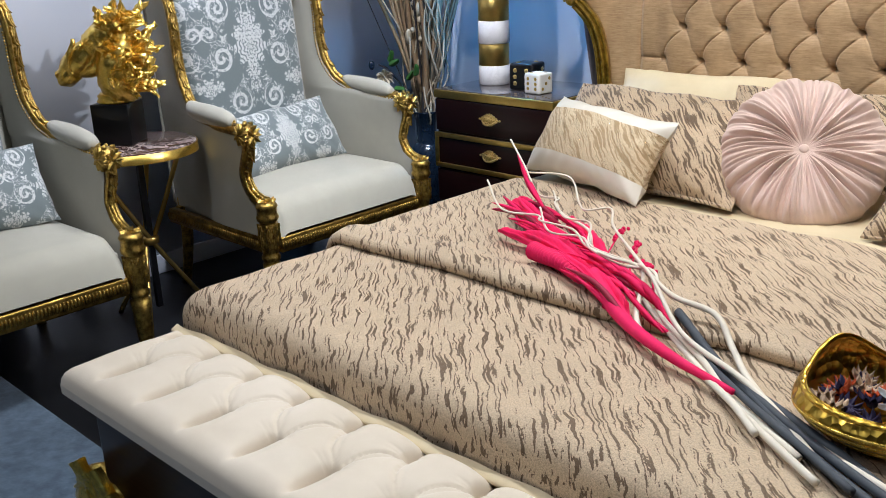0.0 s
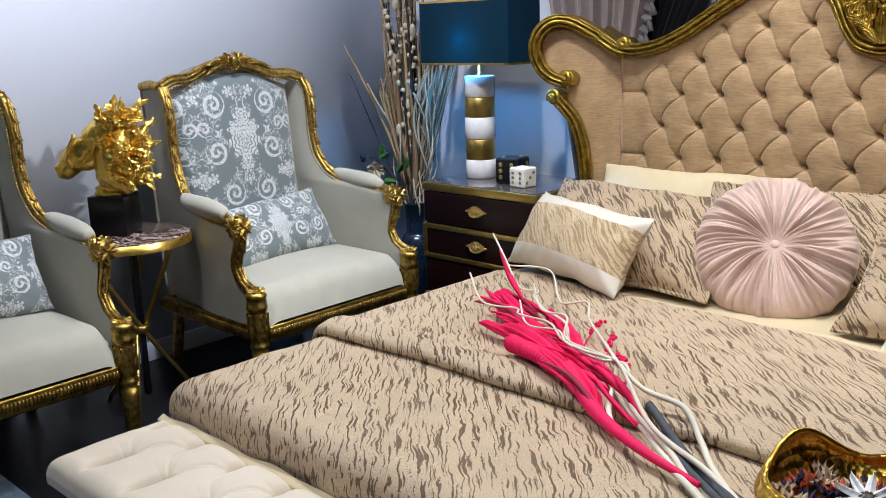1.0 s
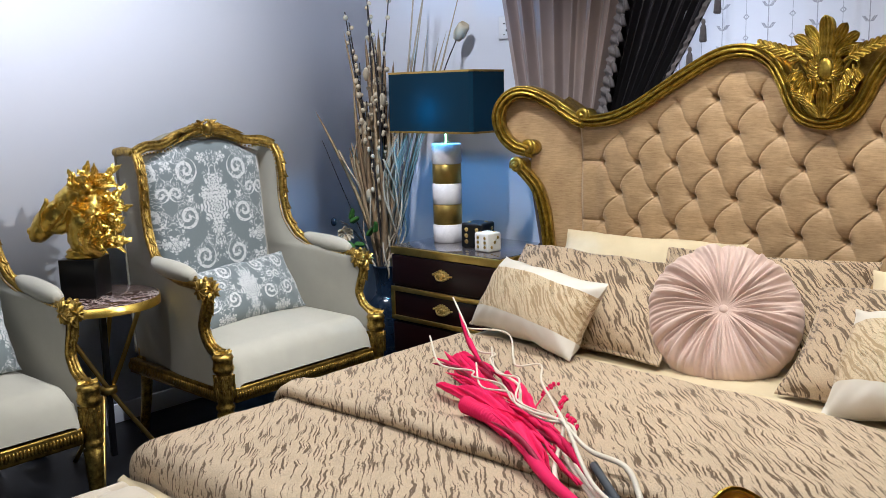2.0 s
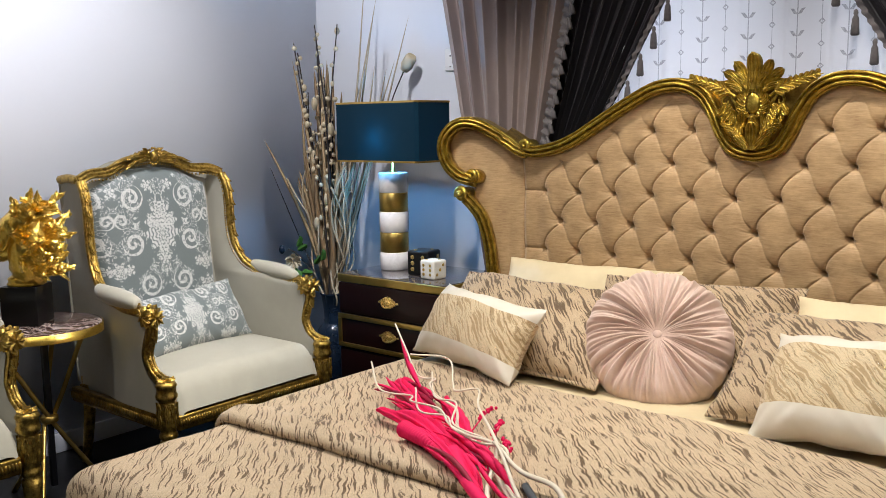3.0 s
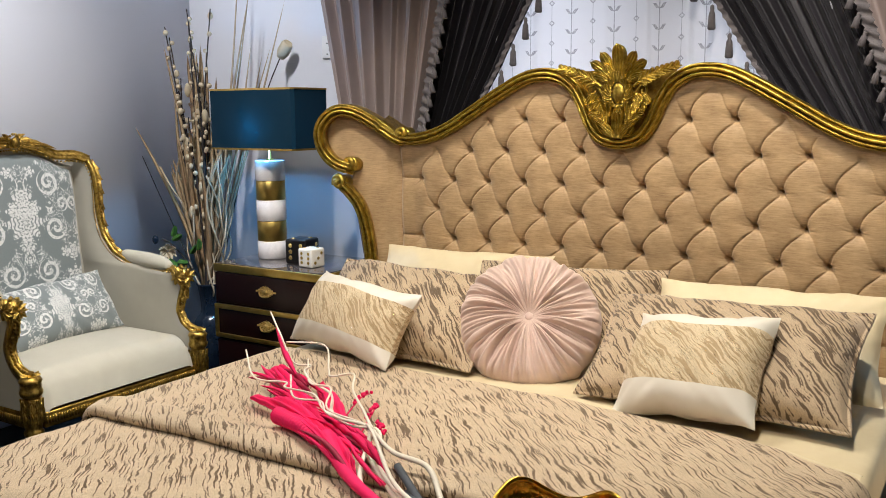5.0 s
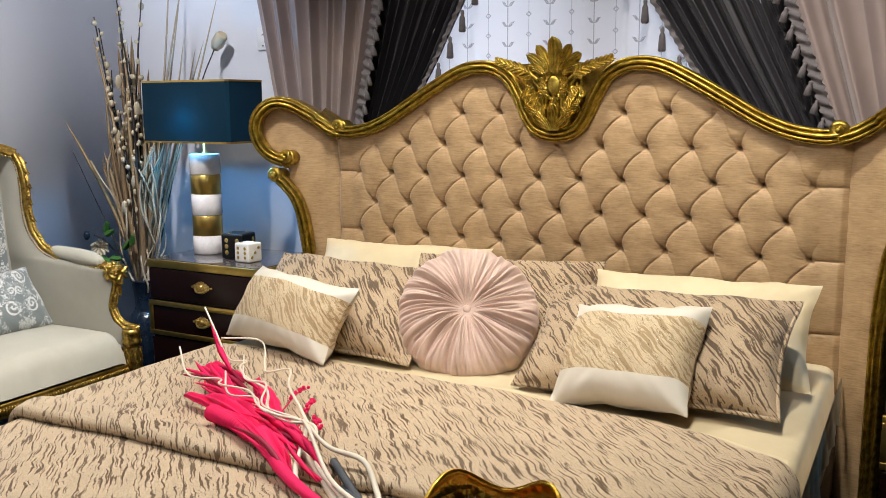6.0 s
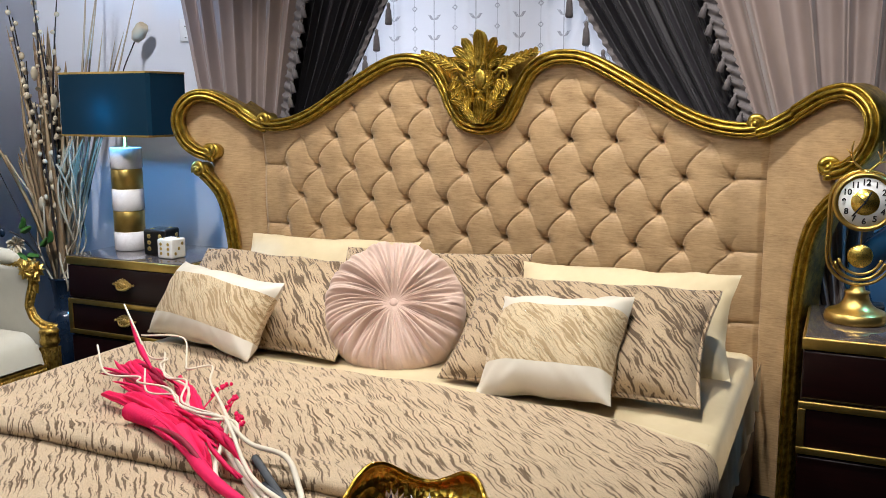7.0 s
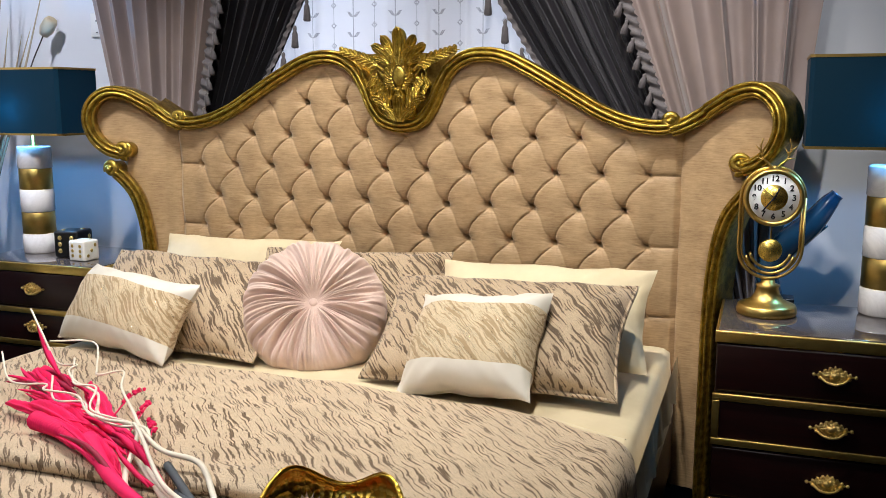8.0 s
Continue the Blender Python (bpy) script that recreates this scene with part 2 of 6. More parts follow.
def damask_material(name, ground=(0.155, 0.18, 0.175), figure=(0.60, 0.60, 0.57), tile=0.40, axes=(1, 2), shift=(0, 0)):
    """Blue-grey cloth with pale scrolls and flower heads, mirrored about each repeat."""
    mat, nt, b = nodes_of(name)
    tc = nt.nodes.new("ShaderNodeTexCoord")
    sep = nt.nodes.new("ShaderNodeSeparateXYZ")
    link(nt, tc.outputs["Object"], sep.inputs[0])
    su = calc(nt, "ABSOLUTE", calc(nt, "SUBTRACT", calc(nt, "FRACT", calc(nt, "ADD", calc(nt, "DIVIDE", sep.outputs[axes[0]], tile), 0.5 + shift[0])), 0.5))
    sv = calc(nt, "FRACT", calc(nt, "ADD", calc(nt, "DIVIDE", sep.outputs[axes[1]], tile * 1.25), 0.5 + shift[1]))
    comb = nt.nodes.new("ShaderNodeCombineXYZ")
    link(nt, su, comb.inputs[0])
    link(nt, sv, comb.inputs[1])
    total = None

    def spiral(cx, cy, r, turns, thick, hand=1):
        """A scroll: a ring-shaped band that winds in."""
        dx, dy = calc(nt, "SUBTRACT", su, cx), calc(nt, "SUBTRACT", sv, cy)
        rad = calc(nt, "SQRT", calc(nt, "ADD", calc(nt, "MULTIPLY", dx, dx), calc(nt, "MULTIPLY", calc(nt, "MULTIPLY", dy, dy), 1.56)))
        ang = calc(nt, "DIVIDE", calc(nt, "ARCTAN2", dy, calc(nt, "MULTIPLY", dx, hand)), 2 * math.pi)
        wind = calc(nt, "FRACT", calc(nt, "ADD", calc(nt, "DIVIDE", rad, r / turns), ang))
        band = calc(nt, "LESS_THAN", wind, thick)
        return calc(nt, "MULTIPLY", band, calc(nt, "LESS_THAN", rad, r))

    def bloom(cx, cy, r, petals, depth):
        dx, dy = calc(nt, "SUBTRACT", su, cx), calc(nt, "SUBTRACT", sv, cy)
        rad = calc(nt, "SQRT", calc(nt, "ADD", calc(nt, "MULTIPLY", dx, dx), calc(nt, "MULTIPLY", calc(nt, "MULTIPLY", dy, dy), 1.56)))
        lobes = calc(nt, "COSINE", calc(nt, "MULTIPLY", calc(nt, "ARCTAN2", dy, dx), petals))
        edge = calc(nt, "ADD", r, calc(nt, "MULTIPLY", lobes, depth))
        vein = calc(nt, "GREATER_THAN", calc(nt, "SINE", calc(nt, "MULTIPLY", calc(nt, "ADD", rad, calc(nt, "MULTIPLY", lobes, 0.012)), 150)), -0.55)
        return calc(nt, "MULTIPLY", calc(nt, "LESS_THAN", rad, edge), vein)

    for m in (bloom(0.0, 0.56, 0.17, 9, 0.03), bloom(0.0, 0.76, 0.09, 7, 0.02), bloom(0.10, 0.66, 0.07, 6, 0.02), bloom(0.0, 0.36, 0.06, 6, 0.018), bloom(0.0, 0.26, 0.035, 4, 0.014),
              spiral(0.30, 0.86, 0.125, 1.7, 0.45), spiral(0.33, 0.50, 0.12, 1.6, 0.45, -1), spiral(0.19, 0.17, 0.12, 1.7, 0.45), spiral(0.43, 0.68, 0.075, 1.4, 0.5),
              bloom(0.5, 0.06, 0.13, 8, 0.03), bloom(0.5, 0.30, 0.07, 6, 0.02), bloom(0.40, 0.30, 0.05, 5, 0.016), bloom(0.5, 0.90, 0.05, 5, 0.016), bloom(0.12, 0.95, 0.05, 5, 0.016)):
        total = m if total is None else calc(nt, "MAXIMUM", total, m)
    # mirrored leafy filigree fills the ground between the scrolls
    fil = nt.nodes.new("ShaderNodeTexNoise")
    fil.inputs["Scale"].default_value, fil.inputs["Detail"].default_value, fil.inputs["Distortion"].default_value = 17.0, 2.0, 1.4
    link(nt, comb.outputs[0], fil.inputs["Vector"])
    web = calc(nt, "LESS_THAN", calc(nt, "ABSOLUTE", calc(nt, "SUBTRACT", fil.outputs["Fac"], 0.53)), 0.028)
    patch = nt.nodes.new("ShaderNodeTexNoise")
    patch.inputs["Scale"].default_value = 4.0
    link(nt, comb.outputs[0], patch.inputs["Vector"])
    total = calc(nt, "MAXIMUM", total, calc(nt, "MULTIPLY", web, calc(nt, "GREATER_THAN", patch.outputs["Fac"], 0.47)))
    fray = noise_tex(nt, coords(nt), 160, 3, 0.7)
    total = calc(nt, "MULTIPLY", total, ramp(nt, fray, [(0.36, (0, 0, 0)), (0.46, (1, 1, 1))]))
    weave = noise_tex(nt, coords(nt, (3, 1, 1)), 300, 2, 0.6)
    g = mixc(nt, weave, tuple(c * 0.75 for c in ground), tuple(c * 1.15 for c in ground))
    f = mixc(nt, weave, tuple(c * 0.8 for c in figure), tuple(min(1, c * 1.12) for c in figure))
    link(nt, mixc(nt, total, g, f), b.inputs["Base Color"])
    b.inputs["Roughness"].default_value = 0.6
    b.inputs["Sheen Weight"].default_value = 0.2
    bump(nt, b, calc(nt, "ADD", total, calc(nt, "MULTIPLY", weave, 0.3)), 0.35, 0.0015)
    return mat


def wood_material(name, light, dark, rough=0.3, coat=0.3, axis=(1, 14, 14)):
    mat, nt, b = nodes_of(name)
    n = noise_tex(nt, coords(nt, axis), 7, 6, 0.6, 0.6)
    f = noise_tex(nt, coords(nt, tuple(4 * a for a in axis)), 20, 3, 0.6)
    link(nt, mixc(nt, 0.25, ramp(nt, n, [(0.3, dark), (0.7, light)]), ramp(nt, f, [(0.35, dark), (0.65, light)])), b.inputs["Base Color"])
    b.inputs["Roughness"].default_value, b.inputs["Coat Weight"].default_value = rough, coat
    b.inputs["Coat Roughness"].default_value = 0.15
    b.inputs["Specular IOR Level"].default_value = 0.3
    bump(nt, b, f, 0.06, 0.001)
    return mat


def marble_material(name, base, vein, scale=9, rough=0.15, spread=1.0):
    mat, nt, b = nodes_of(name)
    n = noise_tex(nt, coords(nt), scale, 8, 0.65, 1.6)
    band = calc(nt, "ABSOLUTE", calc(nt, "SUBTRACT", n, 0.5))
    link(nt, ramp(nt, band, [(0.0, vein), (0.035 * spread, tuple((a + c) / 2 for a, c in zip(base, vein))), (0.11 * spread, base)]), b.inputs["Base Color"])
    b.inputs["Roughness"].default_value = rough
    return mat


HEAD_VELVET = cloth("taupe_velvet", (0.50, 0.335, 0.17), (0.255, 0.155, 0.07), 26, 0.62, 0.5, (1, 1, 9), 13, 0.3, (1.0, 0.88, 0.75), 0.55)
IVORY_VELVET = cloth("ivory_velvet", (0.72, 0.635, 0.51), (0.63, 0.545, 0.42), 700, 0.8, 0.35, (1, 1, 1), 5)
CHAIR_VELVET = cloth("pale_grey_cream_velvet", (0.42, 0.395, 0.315), (0.34, 0.318, 0.25), 700, 0.8, 0.35, (1, 1, 1), 4)
PINK_VELVET = cloth("blush_velvet", (0.66, 0.50, 0.42), (0.50, 0.355, 0.285), 700, 0.55, 0.4, (1, 1, 1), 7, 0.15, (1, 0.92, 0.88))
CREAM_SHEET = cloth("cream_cotton", (0.68, 0.57, 0.36), (0.60, 0.49, 0.30), 1200, 0.6, 0.15, (1, 1, 1), 8, 0.1)
WHITE_SATIN = cloth("white_satin", (0.72, 0.67, 0.57), (0.63, 0.58, 0.48), 1200, 0.38, 0.2, (1, 1, 1), 8, 0.08)
JACQUARD = jacquard_material("champagne_jacquard", radians(-44), light=(0.595, 0.455, 0.295), dark=(0.14, 0.086, 0.042))
JACQUARD_PILLOW = jacquard_material("champagne_jacquard_pillow", radians(-44), light=(0.54, 0.40, 0.25), dark=(0.12, 0.072, 0.033), scale=0.85, cover=0.53, glitter=0.8)
SEQUIN = jacquard_material("champagne_sequin_cloth", radians(-48), light=(0.66, 0.52, 0.32), dark=(0.38, 0.26, 0.13), scale=0.9, cover=0.53, glitter=1.0)
DAMASK = damask_material("grey_damask", shift=(0.0, 0.26))
GOLD = metal("antique_gold", (0.55, 0.37, 0.085), (0.15, 0.085, 0.018), 0.34, 60, 0.85, 0.7)
FRAME_GOLD = metal("dark_antique_gold", (0.60, 0.425, 0.075), (0.19, 0.12, 0.018), 0.36, 40, 0.8, 0.35)
# Darker gilding: shade coloured into chair rails and the recess behind the cresting.
GOLD_DARK = metal("shaded_gold_leaf", (0.42, 0.27, 0.06), (0.12, 0.07, 0.015), 0.38, 26, 0.8, 0.25)
GOLD_BRIGHT = metal("bright_gold_leaf", (1.0, 0.72, 0.16), (0.62, 0.38, 0.05), 0.27, 60, 0.5, 0.25)
BRASS = metal("brushed_brass", (0.62, 0.43, 0.12), (0.40, 0.26, 0.07), 0.32, 14, 0.5, 0.08)
CHAMPAGNE_METAL = metal("pale_champagne_metal", (0.90, 0.66, 0.24), (0.55, 0.38, 0.12), 0.26, 60, 0.4, 0.05)
MAHOGANY = wood_material("mahogany_lacquer", (0.014, 0.0022, 0.0022), (0.004, 0.0010, 0.0010), 0.36, 0.08)
DARK_WOOD = wood_material("dark_brown_wood", (0.055, 0.024, 0.014), (0.022, 0.009, 0.006), 0.4, 0.15)
SMOKED_GLASS = plain("smoked_glass_top", (0.075, 0.06, 0.055), 0.07, 0, 0.2, 8, 0.6, 0.0)
WHITE_MARBLE = marble_material("white_marble", (0.80, 0.76, 0.74), (0.72, 0.68, 0.66))
BROWN_MARBLE = marble_material("brown_marble", (0.040, 0.018, 0.014), (0.42, 0.35, 0.31), 13, 0.14, 0.4)
BLACK = plain("black_lacquer", (0.004, 0.004, 0.005), 0.3, 0, 0.3, 20, 0.0, 0.02)
IVORY = plain("ivory_resin", (0.78, 0.74, 0.66), 0.4)
WALL_PAINT = plain("pale_grey_wall_paint", (0.70, 0.71, 0.75), 0.75, 0, 0.05, 3, 0, 0.08)
# Unseen ceiling and far walls, kept dark so that less light bounces back.
CEILING_DARK = plain("bounce_cutting_ceiling", (0.16, 0.16, 0.17), 0.9, 0, 0.04, 3)
FAR_WALL_DARK = plain("bounce_cutting_wall", (0.10, 0.10, 0.11), 0.8, 0, 0.1, 3)
# The near-black colour carries the deep shade under chairs and bed.
FLOOR_DARK = plain("floor_shade_black", (0.004, 0.004, 0.006), 0.45, 0, 0.5, 9, 0, 0.05)
CARPET = cloth("blue_grey_carpet", (0.12, 0.165, 0.22), (0.05, 0.075, 0.11), 160, 0.95, 0.2, (1, 1, 1), 30, 0.9)
CURTAIN_TAUPE = cloth("taupe_satin_curtain", (0.30, 0.235, 0.215), (0.24, 0.185, 0.17), 900, 0.5, 0.3, (8, 8, 1), 5, 0.1)
CURTAIN_DARK = cloth("charcoal_satin_curtain", (0.024, 0.021, 0.026), (0.015, 0.013, 0.017), 900, 0.5, 0.12, (8, 8, 1), 5, 0.1)
TASSEL = cloth("grey_tassel_thread", (0.16, 0.14, 0.14), (0.07, 0.06, 0.065), 500, 0.7, 0.2, (6, 6, 1), 30, 0.4)
PLASTIC = plain("white_plastic", (0.78, 0.78, 0.78), 0.35, 0, 0.03)

# ---- room shell ----
X0, X1, Y0, Y1 = -2.40, 3.20, -5.2, 0.34
floor = tagged(part("floor", block(X0, X1, Y0, Y1, -0.10, 0.0, 0), FLOOR_DARK), "showroom floor, near black for the shade under the furniture", "floor", kind="structure")
tagged(part("carpet", block(-2.36, 1.9, -5.1, -2.02, 0.0, 0.012, 0.003), CARPET), "blue-grey short pile carpet on the dark floor", "carpet", kind="structure")
tagged(part("ceiling", block(X0 - 0.1, X1 + 0.1, Y0 - 0.1, Y1 + 0.1, CEIL, CEIL + 0.1, 0), CEILING_DARK), "unseen ceiling, dark grey to cut bounced light", "ceiling", kind="structure")
tagged(part("wall_west", block(X0 - 0.1, X0, Y0, Y1, 0.0, CEIL, 0), WALL_PAINT), "pale lilac-grey painted wall", "wall", kind="structure")
tagged(part("wall_east", block(X1, X1 + 0.1, Y0, Y1, 0.0, CEIL, 0), FAR_WALL_DARK), "unseen wall closing the room, darkened to cut bounced light", "wall", kind="structure")
tagged(part("wall_south", block(X0 - 0.1, X1 + 0.1, Y0 - 0.1, Y0, 0.0, CEIL, 0), FAR_WALL_DARK), "unseen wall closing the room, darkened to cut bounced light", "wall", kind="structure")
north = Shape()  # wall with the window opening behind the curtains
WX0, WX1, WZ0, WZ1 = -0.95, 1.0, 0.95, 2.45
for b in (block(X0 - 0.1, WX0, Y1, Y1 + 0.12, 0, CEIL, 0), block(WX1, X1 + 0.1, Y1, Y1 + 0.12, 0, CEIL, 0),
          block(WX0, WX1, Y1, Y1 + 0.12, 0, WZ0, 0), block(WX0, WX1, Y1, Y1 + 0.12, WZ1, CEIL, 0)):
    north.join(b)
tagged(part("wall_north", north, WALL_PAINT, smooth=False), "pale grey painted wall with a window", "wall", kind="structure")
tagged(part("baseboard", block(X0, X0 + 0.015, Y0, Y1, 0.0, 0.08, 0.003), WALL_PAINT), "pale grey painted skirting board", "baseboard", kind="structure")
# a ring for each assumed spot, fills included
for eye, target, watts, angle, colour in DOWNLIGHTS:
    d = thing("assumed_downlight", "round white ceiling downlight ring, assumed, out of view", "downlight", Matrix.Translation((eye[0], eye[1], CEIL)), "ceiling downlights")
    part("ring", lathe([(0.07, 0.0), (0.07, -0.012), (0.055, -0.014), (0.05, -0.002), (0.05, 0.0)], 28), PLASTIC, d)

# ---- bed: winged, tufted headboard in a gold moulding ----
CX = 0.03
SX, RZ, Z3 = 0.15, 0.1135, 0.946   # spacing of buttons, of rows, height of the middle row


def smooth(a, b, x):
    t = min(1.0, max(0.0, (x - a) / (b - a)))
    return t * t * (3 - 2 * t)


def fold(x):
    """How far the headboard's plane comes forward at |x| from the bed's middle: the wings are angled."""
    return -0.02 - 0.55 * max(0.0, abs(x) - 0.98)


TOP = [(0, 1.209), (0.068, 1.226), (0.108, 1.276), (0.138, 1.342), (0.175, 1.40), (0.23, 1.434), (0.295, 1.442), (0.365, 1.428), (0.458, 1.382),
       (0.562, 1.322), (0.665, 1.262), (0.755, 1.226), (0.84, 1.212), (0.888, 1.216)]
WING = [(0.888, 1.207), (0.93, 1.222), (0.975, 1.248), (1.03, 1.285), (1.08, 1.315), (1.13, 1.325), (1.17, 1.307), (1.2, 1.263), (1.205, 1.208), (1.185, 1.152), (1.15, 1.115), (1.112, 1.098)]
STILE = [(1.128, 1.028), (1.108, 1.005), (1.075, 0.955), (1.053, 0.885), (1.04, 0.8), (1.033, 0.71), (1.03, 0.6), (1.03, 0.3), (1.03, 0.02)]
top_line = curve_points([(x, 0, z) for x, z in TOP], 200)


def top_z(x):
    x = abs(x)
    return float(np.interp(x, [p.x for p in top_line], [p.z for p in top_line]))


bed = thing("bed", "bed with winged taupe velvet headboard in carved gold frame", "bed")


def creases(u, v, sx, sz):
    """Height of buttoned padding: nearly flat, with thin pleats along v lines, faint ones along u and a pucker at each button."""
    v += 0.10 * math.sin(math.pi * u) ** 2
    su, sv = abs(math.sin(math.pi * u)), abs(math.sin(math.pi * v))
    ku, kv = u - round(u), v - round(v)
    d2 = (ku + kv) ** 2 * sx * sx / 4 + (ku - kv) ** 2 * sz * sz
    ray = math.atan2((ku - kv) * sz, (ku + kv) * sx / 2 + 1e-6)
    pucker = (0.035 * math.cos(11 * ray) + 0.03 * math.cos(17 * ray + 1)) * math.exp(-d2 / 0.0008)
    return (1.0 - 0.12 * (1 - math.sqrt(su * sv)) - 0.17 * math.exp(-abs(kv) / 0.015) - 0.09 * math.exp(-abs(ku) / 0.018) * (0.4 + 0.6 * math.exp(-d2 / 0.003))
            - 0.30 * math.exp(-d2 / 0.00085) - 0.75 * math.exp(-d2 / 0.00009) + pucker)


def tuft(x, z):
    """Depth of the buttoned padding at (x, z), x from the middle."""
    s = x + 0.006 * math.sin((z - Z3) / RZ * 2 * math.pi)
    a, b = s / SX, (z - Z3) / RZ
    h = creases(a + b / 2, a - b / 2, SX, RZ)
    edge = smooth(0.79, 0.86, abs(x))
    c = abs(math.sin(math.pi * (b - 1) / 2)) ** 0.3
    h = h * (1 - edge) + edge * (0.25 + 0.45 * c)
    calm = smooth(0.03, 0.105, top_z(x) - z) if abs(x) > 0.14 or z < 1.13 else smooth(0.02, 0.07, top_z(x) - z)
    return 0.90 * (1 - calm) + calm * h


def panel_point(u, v):
    x = -0.93 + 1.86 * u
    z = 0.30 + (top_z(x) - 0.005 - 0.30) * v
    e = 0.55 + 0.45 * smooth(0, 0.015, u) * smooth(0, 0.015, 1 - u)
    return (CX + x, 0.038 - 0.045 * tuft(x, z) * e - 0.01 * e, z)


part("headboard_panel", grid(panel_point, 660, 330), HEAD_VELVET, bed, "taupe velvet, deep diamond buttoning")
pin = ball(0.0075, None, 10, 6, 1, 0.5, 1)
pin_mesh = mesh_of("button", pin.v, pin.f)
pin_mesh.materials.append(HEAD_VELVET)
for row in range(-3, 4):
    for k in range(-6, 7):
        x = (k + (0.5 if row % 2 else 0.0)) * SX
        z = Z3 + row * RZ
        if abs(x) < 0.84 and z < top_z(x) - 0.105 and not (row == 3 and abs(x) < 0.2) and not (row == 3 and abs(x) > 0.45):
            if row == 2 and (abs(x) < 0.1 or abs(x) > 0.65):
                continue
            part("button", pin_mesh, HEAD_VELVET, bed, m=Matrix.Translation((CX + x, 0.034, z)))

wing_line = [(p.x, p.z) for p in curve_points([(x, 0, z) for x, z in WING], 160)]
peak = max(range(160), key=lambda i: wing_line[i][1])
inner = wing_line[:peak + 1]
outer = wing_line[peak:]
stile_line = [(p.x, p.z) for p in curve_points([(x, 0, z) for x, z in STILE], 120)]
outer_pts = sorted([(z, x) for x, z in outer] + [(z, x) for x, z in stile_line])


def wing_surface(side):
    def at(u, v):
        z = 0.05 + (1.322 - 0.05) * (v ** 0.9)
        xo = float(np.interp(z, [p[0] for p in outer_pts], [p[1] for p in outer_pts])) - 0.004
        xi = 0.922 if z < 1.215 else float(np.interp(z, [p[1] for p in inner], [p[0] for p in inner]))
        x = xi + (xo - xi) * u
        bulge = 0.022 * (max(0.0, math.sin(math.pi * min(1, max(0, u)))) ** 0.4) * smooth(0, 0.05, 1.33 - z)
        return (CX + side * x, fold(x) + 0.035 - bulge, z)
    return grid(at, 24, 110)


MOULD = [(-0.031, -0.005), (-0.031, 0.014), (-0.027, 0.022), (-0.022, 0.022), (-0.018, 0.011), (-0.016, 0.011), (-0.013, 0.027), (-0.008, 0.034), (-0.002, 0.034), (0.003, 0.027), (0.0055, 0.012),
         (0.0075, 0.012), (0.010, 0.025), (0.014, 0.030), (0.019, 0.026), (0.0215, 0.010), (0.0235, 0.010), (0.026, 0.018), (0.030, 0.014), (0.031, -0.005), (0.031, -0.10), (-0.031, -0.10)]
MOULD = [(x * 0.76, y) for x, y in MOULD]
MOULD_FLAT = [(x, y if y > -0.05 else -0.03) for x, y in MOULD]


def curl_shape(x, z, r, turns, start, hand):
    """A scroll that winds in on itself, with a boss in its eye."""
    pts = []
    for i in range(41):
        f = i / 40
        a = start + hand * turns * 2 * math.pi * f
        q = r * (1 - 0.78 * f)
        pts.append((x + q * math.cos(a), -0.012 - 0.018 * f, z + q * math.sin(a)))
    s = tube(pts, lambda f: 0.0125 * (1 - 0.35 * f), 0, 8)
    s.join(ball(0.009), Matrix.Translation((x, -0.03, z)))
    disc = lathe([(0.0, 0.0), (r * 0.95, 0.0), (r * 1.0, -0.006), (r * 1.0, -0.05), (0, -0.05)], 24)
    s.join(disc, Matrix.Translation((x, -0.012, z)) @ pose(0, 0, 0, 90))
    return s


for side in (-1, 1):
    part("wing", wing_surface(side), HEAD_VELVET, bed, "smooth taupe velvet side wing")

    def facing(p, side=side):
        x = abs(p.x - CX)
        return Vector((side * -0.42 if x > 1.0 else 0, -1, 0)).normalized()
    for nm, line, n in (("wing_moulding", WING, 120), ("side_moulding", STILE, 60)):
        pts = [(CX + side * x, fold(x), z) for x, z in line]
        part(nm, sweep(pts, MOULD, facing, n), FRAME_GOLD, bed, "ribbed antique gold moulding")
    for nm, x, z, r, turns, start, hand in (("scroll", 0.885, 1.232, 0.026, 1.5, -1.7, 1), ("scroll", 1.094, 1.112, 0.030, 1.5, -1.9, 1), ("scroll", 1.134, 1.042, 0.028, 1.5, -0.4, 1)):
        s = curl_shape(x, z, r, turns, start, hand)
        s.v = [(CX + side * vx, vy + fold(x), vz) for vx, vy, vz in s.v]
        part(nm, s, FRAME_GOLD, bed, "rolled gold scroll")
    part("side_rail", block(CX + side * 0.86, CX + side * 0.93, -1.92, 0.0, 0.10, 0.30, 0.012), DARK_WOOD, bed, "dark brown wooden side rail")
part("top_moulding", sweep([(CX - x, fold(x), z) for x, z in TOP[:0:-1]] + [(CX + x, fold(x), z) for x, z in TOP], MOULD_FLAT, (0, -1, 0), 240), FRAME_GOLD, bed, "ribbed antique gold moulding")
part("headboard_back", block(CX - 0.93, CX + 0.93, 0.032, 0.09, 0.02, 1.19, 0.01), DARK_WOOD, bed)
part("footboard", block(CX - 0.86, CX + 0.86, -1.92, -1.87, 0.10, 0.32, 0.012), DARK_WOOD, bed)
for x, y in ((-0.85, -1.86), (0.85, -1.86), (-0.85, -0.1), (0.85, -0.1)):
    part("foot", block(CX + x - 0.04, CX + x + 0.04, y - 0.04, y + 0.04, 0.0, 0.11, 0.01), DARK_WOOD, bed)
part("slat_base", block(CX - 0.86, CX + 0.86, -1.87, -0.0, 0.24, 0.28, 0.01), DARK_WOOD, bed)


